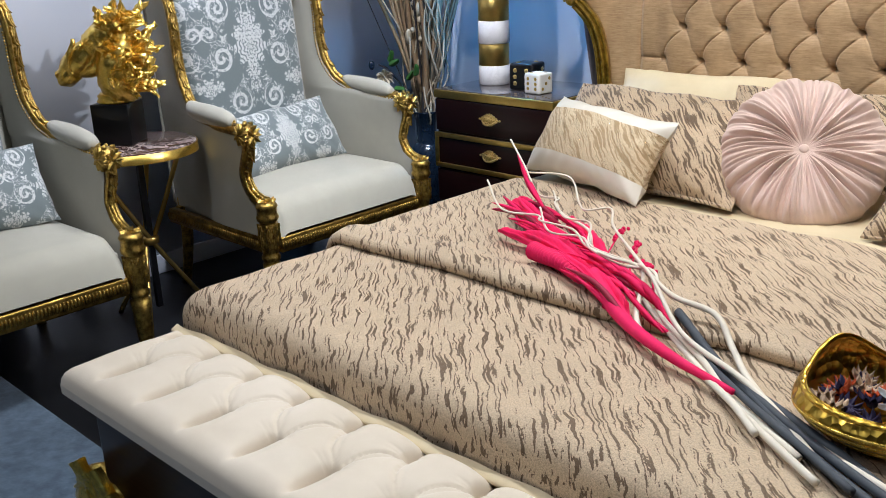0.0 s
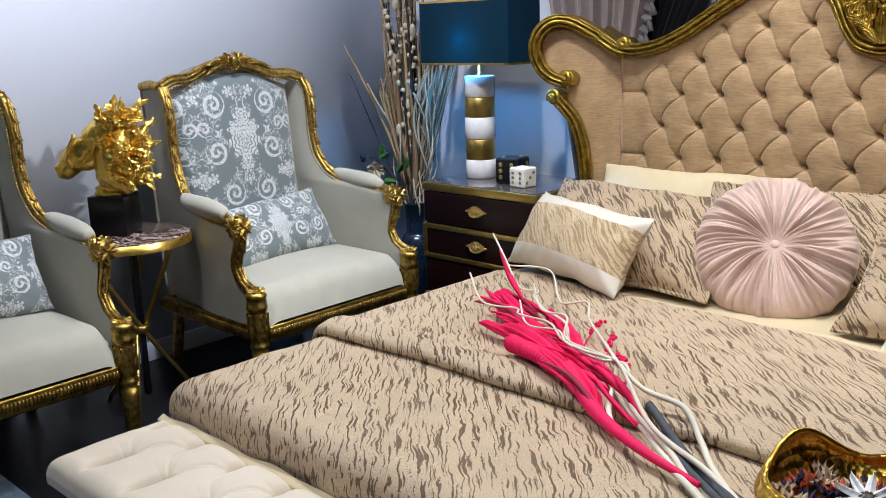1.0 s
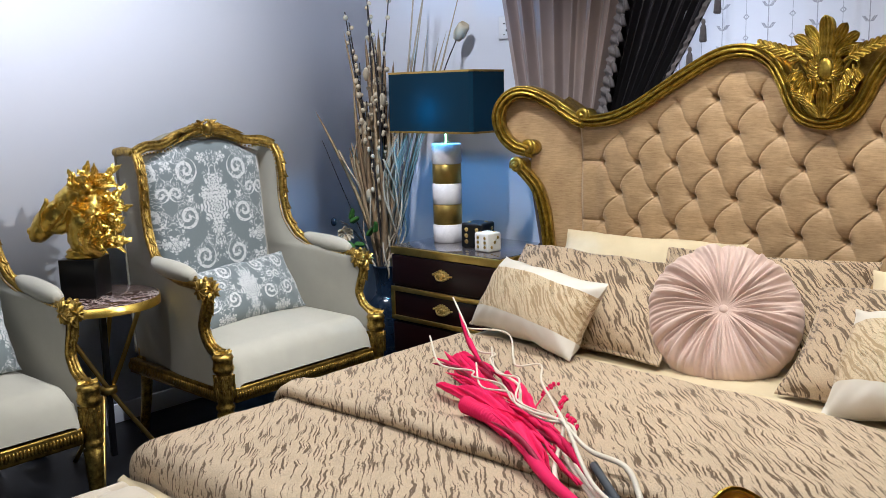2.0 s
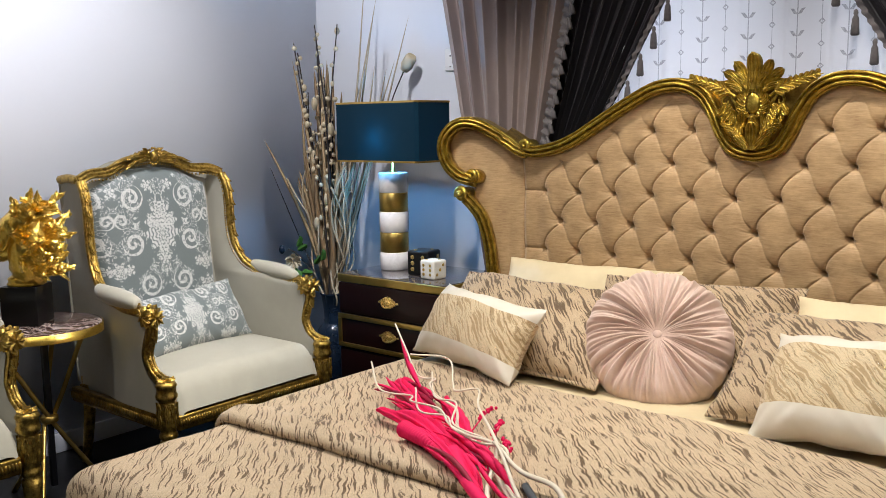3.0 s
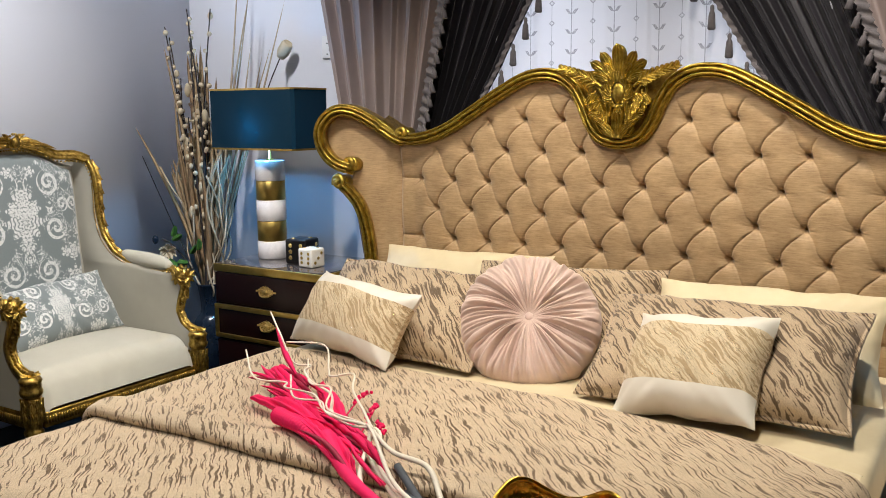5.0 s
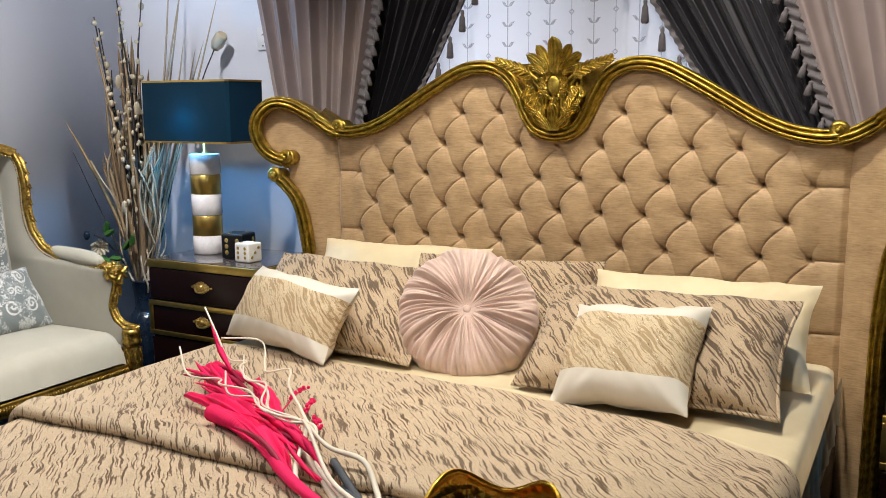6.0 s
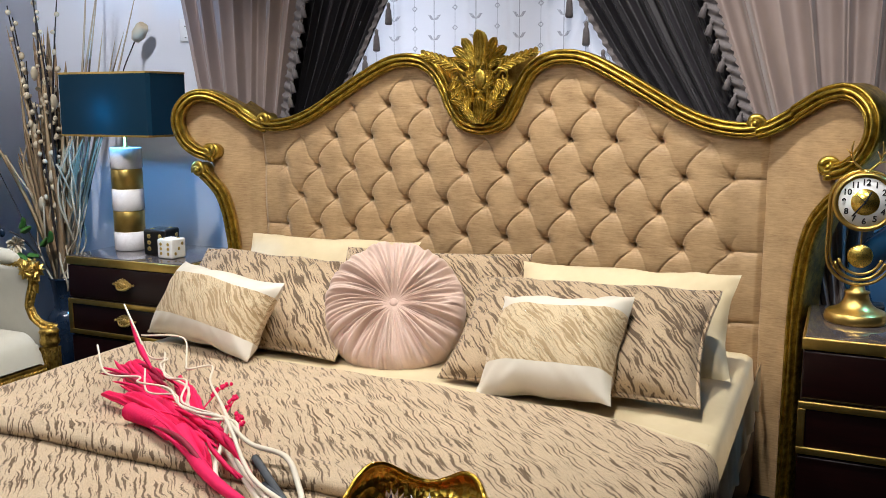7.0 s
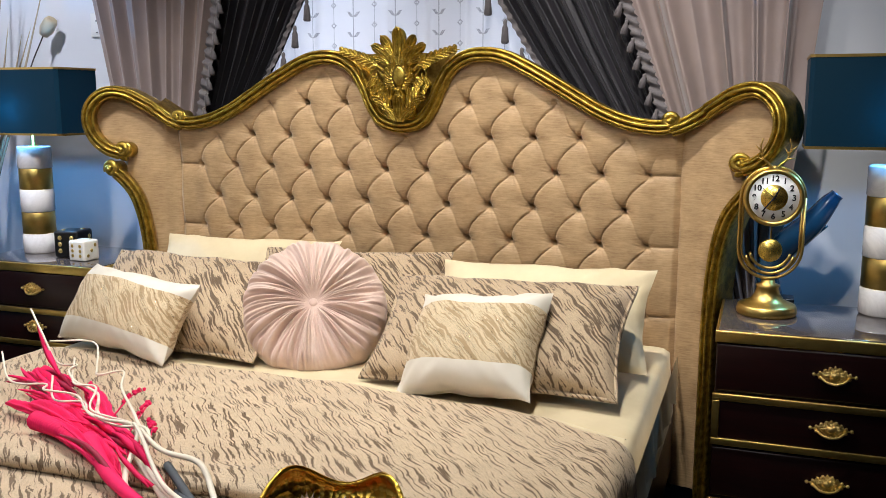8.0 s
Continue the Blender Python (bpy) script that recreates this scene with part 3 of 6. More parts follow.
def leaf(length, width, bend, ribs=3, tip=0.5, lobes=4):
    """An acanthus leaf that lies along +x, raised in the middle and curling at its tip."""
    def at(u, v):
        w = width * (math.sin(math.pi * min(1, u * 0.86 + 0.14)) ** 0.7) * (0.86 + 0.14 * math.cos(u * lobes * 2 * math.pi))
        s = 2 * v - 1
        h = 0.45 * width * (1 - s * s) + 0.10 * width * math.cos(s * ribs * math.pi) + tip * width * u * u
        x = length * u
        a = bend * u
        r = length / bend if abs(bend) > 1e-3 else 0
        cx, cz = (r * math.sin(a), r * (1 - math.cos(a))) if r else (x, 0)
        px, pz = cx - s * w / 2 * math.sin(a), cz + s * w / 2 * math.cos(a)
        return (px, -h, pz)
    return grid(at, 22, 12)


def spiral_tube(r, turns, rad, hand=1, start=0.0):
    pts = []
    for i in range(36):
        f = i / 35
        a = start + hand * turns * 2 * math.pi * f
        q = r * (1 - 0.8 * f)
        pts.append((q * math.cos(a), -0.012 * f, q * math.sin(a)))
    return tube(pts, lambda f: rad * (1.1 - 0.5 * f), 0, 7)


# carved cresting over the dip of the frame: each leaf and scroll is a piece of its own
crest = part("crest_ornament", lathe([(0, -0.003), (0.020, -0.002), (0.024, 0.004), (0.021, 0.009), (0.014, 0.012), (0, 0.013)], 28, pose(0, 0, 0, 90) @ Matrix.Diagonal((1, 1.5, 1, 1))),
             FRAME_GOLD, bed, "carved gold acanthus cresting with an oval boss", m=Matrix.Translation((CX, -0.045, 1.374)))


def carve(name, shape, x, z, ang=0.0, mirror=True, y=0.0):
    """Sets a carved piece on the cresting, turned by ang, and its mirror image."""
    for side in ((1, -1) if mirror else (1,)):
        q = Shape().join(shape, Matrix.Translation((x, y, z)) @ Matrix.Rotation(-radians(ang), 4, "Y"))
        q.v = [(side * a, b, c) for a, b, c in q.v]
        if side < 0:
            q.f = [f[::-1] for f in q.f]
        part(name, q, FRAME_GOLD, crest)




def blunt(length, width, bend, ribs):
    """A carved leaf with a broad rounded tip, deep grooves and a lip that rolls forward."""
    def at(u, v):
        sgn = 2 * v - 1
        w = width * (0.42 + 0.58 * math.sin(math.pi * min(1.0, 0.10 + 0.62 * u))) * (max(0.0, 1 - max(0.0, (u - 0.72) / 0.28) ** 2.2) ** 0.5 + 0.02)
        a = bend * u
        r = length / bend if abs(bend) > 1e-3 else 0
        px, pz = (r * math.sin(a), r * (1 - math.cos(a))) if r else (length * u, 0)
        h = 0.30 * width * (1 - sgn * sgn) + 0.13 * width * math.cos(sgn * ribs * math.pi) * smooth(0.05, 0.3, u) + 0.35 * width * max(0.0, u - 0.55) ** 1.5 * 2 + 0.004
        return (px - sgn * w / 2 * math.sin(a), -h, pz + sgn * w / 2 * math.cos(a))
    return grid(at, 14, 20)


# ribbed ring of leaves round the boss, open at its foot
for k in range(8):
    a = radians(82 - 20 * k)
    carve("ring_leaf", blunt(0.034, 0.022, 0.8, 3), 0.026 * math.cos(a), 0.036 * math.sin(a), 82 - 20 * k + 30, True, -0.002)
carve("knob", lathe([(0, -0.004), (0.010, -0.003), (0.012, 0.004), (0.007, 0.009), (0.006, 0.013), (0, 0.014)], 18, pose(0, 0, 0, 90)), 0, -0.046, 0, False, -0.006)
# palmette standing over the boss
carve("palm_leaf", blunt(0.116, 0.050, 0.0, 5), 0, 0.044, 90, False, 0.0)
for ang, ln, wd, bend, x0, z0, y0 in ((74, 0.098, 0.036, -0.35, 0.018, 0.046, 0.002), (56, 0.092, 0.034, -0.55, 0.028, 0.044, 0.004), (36, 0.074, 0.032, -0.7, 0.036, 0.040, 0.006), (88, 0.060, 0.026, -1.0, 0.020, 0.044, -0.010), (48, 0.054, 0.026, -0.9, 0.036, 0.038, -0.008)):
    carve("palm_leaf", blunt(ln, wd, bend, 4), x0, z0, ang, True, y0)
# side sprays: a rib with leaflets on both sides, lying along the moulding
for k in range(8):
    f = k / 7
    x, z = 0.074 + 0.115 * f, 0.034 + 0.046 * f ** 0.8
    carve("spray_leaf", blunt(0.036 - 0.010 * f, 0.017, 0.5, 2), x, z, 50 - 18 * f, True, -0.016)
    carve("spray_leaf", blunt(0.034 - 0.010 * f, 0.016, -0.4, 2), x, z, -8 + 12 * f, True, -0.018)
carve("spray_rib", tube([(0.056, -0.004, 0.020), (0.094, -0.012, 0.048), (0.144, -0.014, 0.070), (0.216, -0.008, 0.084)], lambda f: 0.0055 * (1.15 - 0.8 * f), 24, 7), 0, 0, 0, True, -0.008)
# long stems that swing from the knob outwards and roll up beside the boss
carve("scroll_stem", tube([(0.008, -0.004, -0.044), (0.036, -0.002, -0.034), (0.060, -0.004, 0.000), (0.078, -0.008, 0.026), (0.096, -0.010, 0.020), (0.098, -0.010, 0.002), (0.084, -0.008, -0.002), (0.082, -0.006, 0.010)], lambda f: 0.0052 * (1.1 - 0.45 * f), 44, 8), 0, 0)
for k in range(5):
    carve("scroll_leaf", blunt(0.040, 0.026, 0.5, 3), 0.092 - 0.010 * k, -0.004 - 0.019 * k, -75 - 10 * k, True, -0.008)
    carve("scroll_leaf", blunt(0.036, 0.024, -0.5, 3), 0.066 - 0.007 * k, -0.006 - 0.016 * k, -38 - 10 * k, True, -0.013)
# acanthus rising from the foot of the dip
carve("foot_leaf", blunt(0.092, 0.044, 0.0, 5), 0, -0.150, 90, False, -0.006)
for k in range(3):
    carve("foot_leaf", blunt(0.052, 0.026, 0.4, 3), 0.014 + 0.018 * k, -0.090 + 0.012 * k, 100 - 22 * k, True, -0.002)
for k in range(4):
    carve("foot_leaf", blunt(0.062, 0.030, -0.7, 4), 0.010 + 0.011 * k, -0.148 + 0.018 * k, 66 - 8 * k, True, -0.012)
    carve("foot_leaf", blunt(0.042, 0.026, 0.7, 3), 0.026 + 0.013 * k, -0.136 + 0.026 * k, 30 + 14 * k, True, -0.007)


def shield(u, v):
    z = 1.20 + 0.25 * v
    w = float(np.interp(z, [1.2, 1.226, 1.276, 1.342, 1.40, 1.45], [0.005, 0.06, 0.098, 0.125, 0.158, 0.185]))
    s = 2 * u - 1
    return (CX + s * w, -0.004 - 0.012 * (1 - s * s), z)


# darker gold deepens the recess behind the carved leaves
part("crest_ground", grid(shield, 16, 24), GOLD_DARK, bed)

# ---- mattress and covers ----
def soft_slab(x0, x1, y0, y1, z0, z1, r, wobble=0.004, n=60, m=90):
    """A slab with rounded edges and a slightly uneven top."""
    hx, hy = (x1 - x0) / 2, (y1 - y0) / 2
    def at(u, v):
        a, b = 2 * u - 1, 2 * v - 1
        e = max(abs(a), abs(b))
        px, py = (x0 + x1) / 2 + hx * a, (y0 + y1) / 2 + hy * b
        dx, dy = hx * (1 - abs(a)), hy * (1 - abs(b))
        drop = 0
        for d in (dx, dy):
            if d < r:
                drop += r - math.sqrt(max(0.0, r * r - (r - d) ** 2))
        z = z1 - 0.034 * (1 - smooth(-0.98, -0.80, py)) - drop + wobble * noise.noise(Vector((px * 4, py * 4, 0.3)))
        if e > 0.9999:
            z = z0
        return (px, py, max(z, z0))
    return grid(at, n, m)


mattress = soft_slab(CX - 0.93, CX + 0.93, -1.90, -0.005, 0.30, 0.522, 0.05, 0.006, 110, 110)
mt = tagged(part("mattress", mattress, CREAM_SHEET), "mattress in a cream cotton fitted sheet on the bed", "mattress")


def sheet_skirt(u, v):
    y = -1.93 + 1.92 * u
    w = 0.010 * math.sin(y * 33) * v + 0.006 * math.sin(y * 71 + 1) * v
    return (CX + 0.937 + w * 0.6 + 0.006 * v, y, 0.490 - 0.105 * v + 0.010 * math.sin(y * 20) * v + 0.006 * math.sin(y * 47) * v)


part("sheet_side", grid(sheet_skirt, 160, 10), CREAM_SHEET, mt, "creased cream sheet tucked at the side")


def cover_z(x, y):
    n1 = noise.noise(Vector((x * 2.2, y * 2.6, 1.7)))
    n2 = noise.noise(Vector((x * 6.5 + y * 2, y * 7.5, 4.1)))
    n3 = noise.noise(Vector((x * 24 - y * 9, y * 20, 2.2)))
    return 0.535 + 0.012 * n1 + 0.006 * n2 + 0.0016 * n3


def spread(y_head, y_foot, lift, hang, foot_hang, edge, seed):
    """A padded cover that lies on the bed and falls over its sides."""
    half, r = 0.925, 0.055

    def across(s):
        """Arc length s from the middle: (x, drop)."""
        side = 1 if s >= 0 else -1
        s = abs(s)
        flat = half - r
        if s < flat:
            return side * s, 0.0
        if s < flat + r * math.pi / 2:
            a = (s - flat) / r
            return side * (flat + r * math.sin(a)), r * (1 - math.cos(a))
        return side * (half + 0.01 * (s - flat)), r + (s - flat - r * math.pi / 2)

    total = half - r + r * math.pi / 2 + hang
    length = (y_head(0) - y_foot)
    def at(u, v):
        s = total * (2 * u - 1)
        x, drop = across(s)
        yh = y_head(x)
        run = (yh - y_foot) + foot_hang
        d = run * v
        if d < yh - y_foot - r:
            y, fd = yh - d, 0.0
        else:
            q = d - (yh - y_foot - r)
            if q < r * math.pi / 2:
                y, fd = y_foot + r - r * math.sin(q / r), r * (1 - math.cos(q / r))
            else:
                y, fd = y_foot - (0.012 * math.sin(x * 17 + seed) + 0.005 * math.sin(x * 67 + 2 * math.sin(x * 9)) + 0.003 * math.sin(x * 131)) * (q - r * 1.57) / 0.1, r + q - r * math.pi / 2
        z = cover_z(x, y) + lift(x, y)
        z -= max(drop, fd) + 0.35 * min(drop, fd)
        hem = 0.018 * smooth(0, 0.035, d)          # rounded hem along the head edge
        x2 = x + (0.012 * math.sin(y * 26 + seed) * min(1, drop / 0.15) if drop > 0.03 else 0)
        return (CX + x2, y, z - 0.018 + hem)
    top = grid(at, 300, 120)
    return top


def fold_line(x):
    return -1.490 + 0.010 * math.sin(x * 3.1 + 0.5) + 0.008 * math.sin(x * 7)


def head_line(x):
    return -0.765 - 0.03 * x - 0.16 * smooth(0.55, 1.0, x) - 0.02 * math.sin(x * 3)


duvet = thing("bedspread", "champagne jacquard bedspread with brown wavy strokes, folded across the bed", "bedspread")
lower = spread(lambda x: -1.40, -1.935, lambda x, y: -0.006, 0.16, 0.13, 0.0, 0.4)
part("lower_layer", lower, JACQUARD, duvet)


def upper_lift(x, y):
    f = y - fold_line(x)
    return 0.016 + 0.018 * math.exp(-((f - 0.05) / 0.05) ** 2)


def folded_layer():
    """The upper layer, with a rolled fold along its foot edge."""
    half, r, hang = 0.93, 0.055, 0.20
    total = half - r + r * math.pi / 2 + hang

    def at(u, v):
        s = total * (2 * u - 1)
        side, q = (1 if s >= 0 else -1), abs(s)
        flat = half - r
        if q < flat:
            x, drop = side * q, 0.0
        elif q < flat + r * math.pi / 2:
            x, drop = side * (flat + r * math.sin((q - flat) / r)), r * (1 - math.cos((q - flat) / r))
        else:
            x, drop = side * (half + 0.02 * (q - flat)), r + q - flat - r * math.pi / 2
        yh, yf = head_line(x), fold_line(x)
        roll = 0.018
        if v < 0.9:
            y = yh + (yf + roll - yh) * (v / 0.9)
            z = cover_z(x, y) + upper_lift(x, y)
        else:
            a = (v - 0.9) / 0.1 * math.pi
            y = yf + roll - roll * 1.1 * math.sin(a)
            z = cover_z(x, y) + upper_lift(x, yf + roll) - roll * (1 - math.cos(a))
        z -= 0.014 * (1 - smooth(0, 0.03, yh - y))
        wave = 0.014 * math.sin(y * 24 + 1.0) * min(1, drop / 0.15) if drop > 0.03 else 0
        return (CX + x + wave, y, z - drop)
    return grid(at, 150, 130)


part("folded_layer", folded_layer(), JACQUARD, duvet)


def lining(u, v):
    x = -0.9 + 1.8 * u
    y = head_line(x) + 0.050 * (1 - v) * (1 + 0.3 * math.sin(x * 9)) - 0.012
    return (CX + x, y, cover_z(x, y) - 0.010 + 0.012 * math.sin(math.pi * v) + 0.003 * math.sin(x * 14))


part("lining_edge", grid(lining, 120, 8), CREAM_SHEET, duvet, "pale yellow lining turned out at the head edge")


def hem_foot(u, v):
    x = -0.93 + 1.86 * u
    return (CX + x, -1.945 - 0.018 * math.sin(math.pi * v) - 0.003 * math.sin(x * 40), 0.446 - 0.022 * v + 0.003 * math.sin(x * 23))


part("foot_hem", grid(hem_foot, 140, 6), CREAM_SHEET, duvet, "pale yellow gathered hem at the foot")


# ---- pillows ----
def pillow_surface(w, h, t, vmin=-1.0, vmax=1.0, sag=0.02, n=44, m=36, seed=0.0, ear=0.07):
    """Both faces of a stuffed pillow between two heights of it, w along x, h along y, t thick."""
    out = Shape()
    for face in (1, -1):
        def at(a, b):
            u, v = 2 * a - 1, vmin + (vmax - vmin) * b
            px = w / 2 * u * (1 - ear * (1 - v * v) * abs(u) ** 3) + 0.006 * noise.noise(Vector((v * 2.5 + seed, u * 1.5, 0.2)))
            py = h / 2 * v * (1 - 1.4 * ear * (1 - u * u) * abs(v) ** 3) + 0.010 * noise.noise(Vector((u * 2.2 + seed, v, 0.7)))
            th = t / 2 * (max(0.0, (1 - abs(u) ** 2.6) * (1 - abs(v) ** 2.6)) ** 0.55)
            slack = 0.4 + 0.9 * (abs(u) * abs(v)) ** 0.7          # cloth pulls into creases towards the corners
            wr = slack * (0.010 * noise.noise(Vector((px * 8 + seed, py * 8, face))) + 0.006 * noise.noise(Vector(((px - py * math.copysign(1, u * v)) * 30, (px + py) * 7 + seed, face))))
            return (px, py, face * (th + (wr if th > 0.004 else 0)))
        s = grid(at, n, m)
        if face < 0:
            s.f = [f[::-1] for f in s.f]
        out.join(s)
    return out


def pillow(name, label, material, m, w, h, t, seed=0.0, piping=None):
    p = thing(name, label, "pillow", m)
    part("cover", pillow_surface(w, h, t, seed=seed), material, p)
    if piping:
        pts = []
        for i in range(97):
            a = 2 * math.pi * i / 96
            c, s = math.cos(a), math.sin(a)
            k = 1 / max(abs(c), abs(s))
            u, v = c * k, s * k
            pts.append((w / 2 * u * (1 - 0.07 * (1 - v * v) * abs(u) ** 3), h / 2 * v * (1 - 0.07 * (1 - u * u) * abs(v) ** 3), 0))
        part("piping", tube(pts, 0.006, 0, 6), piping, p)
    return p


def cushion(label, m, seed, w, h, group="banded cushions"):
    p = thing("banded_cushion", label, "cushion", m, group)
    t = 0.17
    part("top_band", pillow_surface(w, h, t, 0.60, 1.0, seed=seed, m=10), WHITE_SATIN, p, "ivory satin band")
    part("centre_panel", pillow_surface(w, h, t, -0.52, 0.60, seed=seed, m=26), SEQUIN, p, "glittering champagne panel")
    part("bottom_band", pillow_surface(w, h, t, -1.0, -0.52, seed=seed, m=12), WHITE_SATIN, p, "ivory satin band")
    return p


def lean(x, y, z, tilt, turn=0.0, roll=0.0):
    """A pillow's pose: its face turned to the foot end and up; tilt from lying flat."""
    return Matrix.Translation((x, y, z)) @ pose(0, 0, 0, 0, 0, turn) @ pose(0, 0, 0, tilt, 0, 0) @ pose(0, 0, 0, 0, 0, roll)


def propped(bl, br, h, tilt, roll=0.0):
    """A pose from the two lower corners: the pillow stands on that edge and leans back."""
    a, b = Vector(bl), Vector(br)
    x = (b - a).normalized()
    across = Vector((-x.y, x.x, 0)).normalized()
    y = across * math.cos(radians(tilt)) + Vector((0, 0, math.sin(radians(tilt))))
    m = Matrix((x, y, x.cross(y))).transposed().to_4x4()
    m.translation = (a + b) / 2 + y * h / 2
    return m @ pose(0, 0, 0, 0, 0, roll)


pillow("cream_pillow", "plain cream cotton pillow leaning on the headboard", CREAM_SHEET, propped((-0.90, -0.23, 0.55), (-0.20, -0.23, 0.55), 0.305, 54, 1), 0.72, 0.315, 0.13, 1.0)
pillow("cream_pillow", "plain cream cotton pillow leaning on the headboard", CREAM_SHEET, propped((0.265, -0.45, 0.548), (0.905, -0.45, 0.548), 0.34, 46, 1), 0.665, 0.352, 0.13, 2.0)
pillow("patterned_pillow", "champagne jacquard pillow with brown strokes", JACQUARD_PILLOW, propped((-0.875, -0.675, 0.555), (-0.18, -0.675, 0.55), 0.375, 36, -1), 0.71, 0.385, 0.18, 3.0, JACQUARD_PILLOW)
pillow("patterned_pillow", "champagne jacquard pillow standing behind a round cushion", JACQUARD_PILLOW, propped((-0.42, -0.37, 0.555), (0.245, -0.37, 0.555), 0.33, 45, 2), 0.68, 0.335, 0.14, 4.0, JACQUARD_PILLOW)
pillow("patterned_pillow", "champagne jacquard pillow with brown strokes", JACQUARD_PILLOW, propped((0.178, -0.69, 0.555), (0.865, -0.73, 0.555), 0.36, 38, 2), 0.71, 0.375, 0.18, 5.0, JACQUARD_PILLOW)
cushion("square cushion with champagne centre and ivory satin bands", propped((-0.845, -0.715, 0.562), (-0.378, -0.825, 0.562), 0.25, 56, -2), 6.0, 0.49, 0.258)
cushion("square cushion with champagne centre and ivory satin bands", propped((0.285, -0.745, 0.555), (0.672, -0.84, 0.555), 0.29, 48, 8), 7.0, 0.385, 0.31)

round_cushion = thing("round_cushion", "blush velvet round cushion with radial pleats and a button", "cushion", lean(-0.070, -0.495, 0.666, 53, 22, 0))


def pleated(face):
    """Half of a thick round cushion: a dimpled face gathered into uneven pleats that run out over the rim."""
    R, H = 0.218, 0.104

    def at(a, b):
        ang, f = 2 * math.pi * a, b
        swirl = ang + 0.10 * (1 - f)
        cx, cy = math.cos(swirl), math.sin(swirl)
        n1 = noise.noise(Vector((cx * 5.2, cy * 5.2, 0.55 * f + 3.1)))
        n2 = noise.noise(Vector((cx * 11, cy * 11, 0.9 * f + 7.7)))
        ridge = (1 - min(1.0, abs(n1) * 2.6)) * 0.7 + (1 - min(1.0, abs(n2) * 2.6)) * 0.45
        q = 0.5 * math.pi * f
        r = R * math.sin(q) ** 0.82 if f > 0 else 0.0
        prof = H * max(0.0, math.cos(q)) ** 0.62
        dimple = 0.040 * math.exp(-(r / 0.050) ** 2) + 0.012 * math.exp(-(r / 0.11) ** 2)
        deep = smooth(0.02, 0.22, f) * (1 - 0.45 * smooth(0.5, 1.0, f))
        cut = 0.036 * deep * (ridge - 0.40)
        rr = r - cut * 0.18 * smooth(0.6, 1.0, f)
        return (rr * math.cos(ang), rr * math.sin(ang), face * (prof - dimple - cut * (1 - 0.9 * smooth(0.85, 1.0, f))))
    s = grid(at, 420, 40, True)
    if face < 0:
        s.f = [q[::-1] for q in s.f]
    return s


part("pleated_front", pleated(1), PINK_VELVET, round_cushion)
part("pleated_back", pleated(-1), PINK_VELVET, round_cushion)
part("button", ball(0.013, None, 16, 8, 1, 1, 0.5), PINK_VELVET, round_cushion, m=Matrix.Translation((0, 0, 0.055)))

# ---- tufted bench at the foot ----
bench = thing("foot_bench", "ivory velvet tufted bench on a dark wooden base", "bench")
BX0, BX1, BY0, BY1, BZ = CX - 0.905, CX + 0.905, -2.24, -1.955, 0.448


def bench_top(u, v):
    x, y = BX0 + (BX1 - BX0) * u, BY0 + (BY1 - BY0) * v
    a, b = (x + 0.754) / 0.150, (y + 2.118) / 0.112
    c = min(1.0, max(0.0, b))
    p, q = a + c / 2, a - c / 2
    past = max(0.0, -b, b - 1.0)
    h = min(creases(p, q, 0.15, 0.112), creases(q, p, 0.15, 0.112))
    h = h + (0.85 - h) * smooth(0.1, 0.95, past)
    inside = smooth(0.0, 0.08, x - BX0) * smooth(0.0, 0.08, BX1 - x)
    d = min(x - BX0, BX1 - x, y - BY0, BY1 - y)
    r = 0.045
    edge = r - math.sqrt(max(0, r * r - (r - min(d, r)) ** 2))
    return (x, y, BZ + 0.010 - 0.052 * (0.84 - h) * inside - edge)


part("tufted_top", grid(bench_top, 420, 90), IVORY_VELVET, bench, "ivory velvet, diamond buttoned")
skirt = Shape()
for pts in (((BX0, BY0), (BX1, BY0)), ((BX1, BY0), (BX1, BY1)), ((BX1, BY1), (BX0, BY1)), ((BX0, BY1), (BX0, BY0))):
    (xa, ya), (xb, yb) = pts
    skirt.join(grid(lambda u, v: (xa + (xb - xa) * u, ya + (yb - ya) * u, BZ - 0.034 - 0.02 * v), 40, 2))
part("cushion_border", skirt, IVORY_VELVET, bench)
part("base", block(BX0 + 0.045, BX1 - 0.045, BY0 + 0.04, BY1 - 0.01, 0.085, BZ - 0.045, 0.01), DARK_WOOD, bench, "dark brown wooden chest base")
part("plinth_moulding", block(BX0 + 0.03, BX1 - 0.03, BY0 + 0.022, BY1 - 0.01, 0.13, 0.165, 0.012), GOLD_BRIGHT, bench, "bright gold moulding")
for sx in (BX0 + 0.035, BX1 - 0.035):
    roll = lathe([(0.0, -0.07), (0.042, -0.066), (0.05, -0.04), (0.044, 0.0), (0.05, 0.04), (0.042, 0.066), (0, 0.07)], 20, Matrix.Translation((0, 0.02, 0.055)) @ pose(0, 0, 0, 0, 90, 0))
    foot = part("scroll_foot", roll, GOLD_BRIGHT, bench, "carved bright gold scroll foot", m=Matrix.Translation((sx, BY0 + 0.03, 0.0)) @ Matrix.Diagonal((1.3, 1.15, 1.85, 1)))
    for k in range(7):
        part("foot_leaf", leaf(0.10, 0.045, 0.7, 3, 0.7), GOLD_BRIGHT, foot, m=Matrix.Translation((-0.06 + 0.02 * k, 0.012 * math.sin(k), 0.05 + 0.03 * math.cos(k * 1.3))) @ pose(0, 0, 0, 0, -20 + 25 * math.sin(k * 2), 0))
    part("back_foot", block(sx - 0.04, sx + 0.04, BY1 - 0.1, BY1 - 0.03, 0.0, 0.09, 0.01), DARK_WOOD, bench)

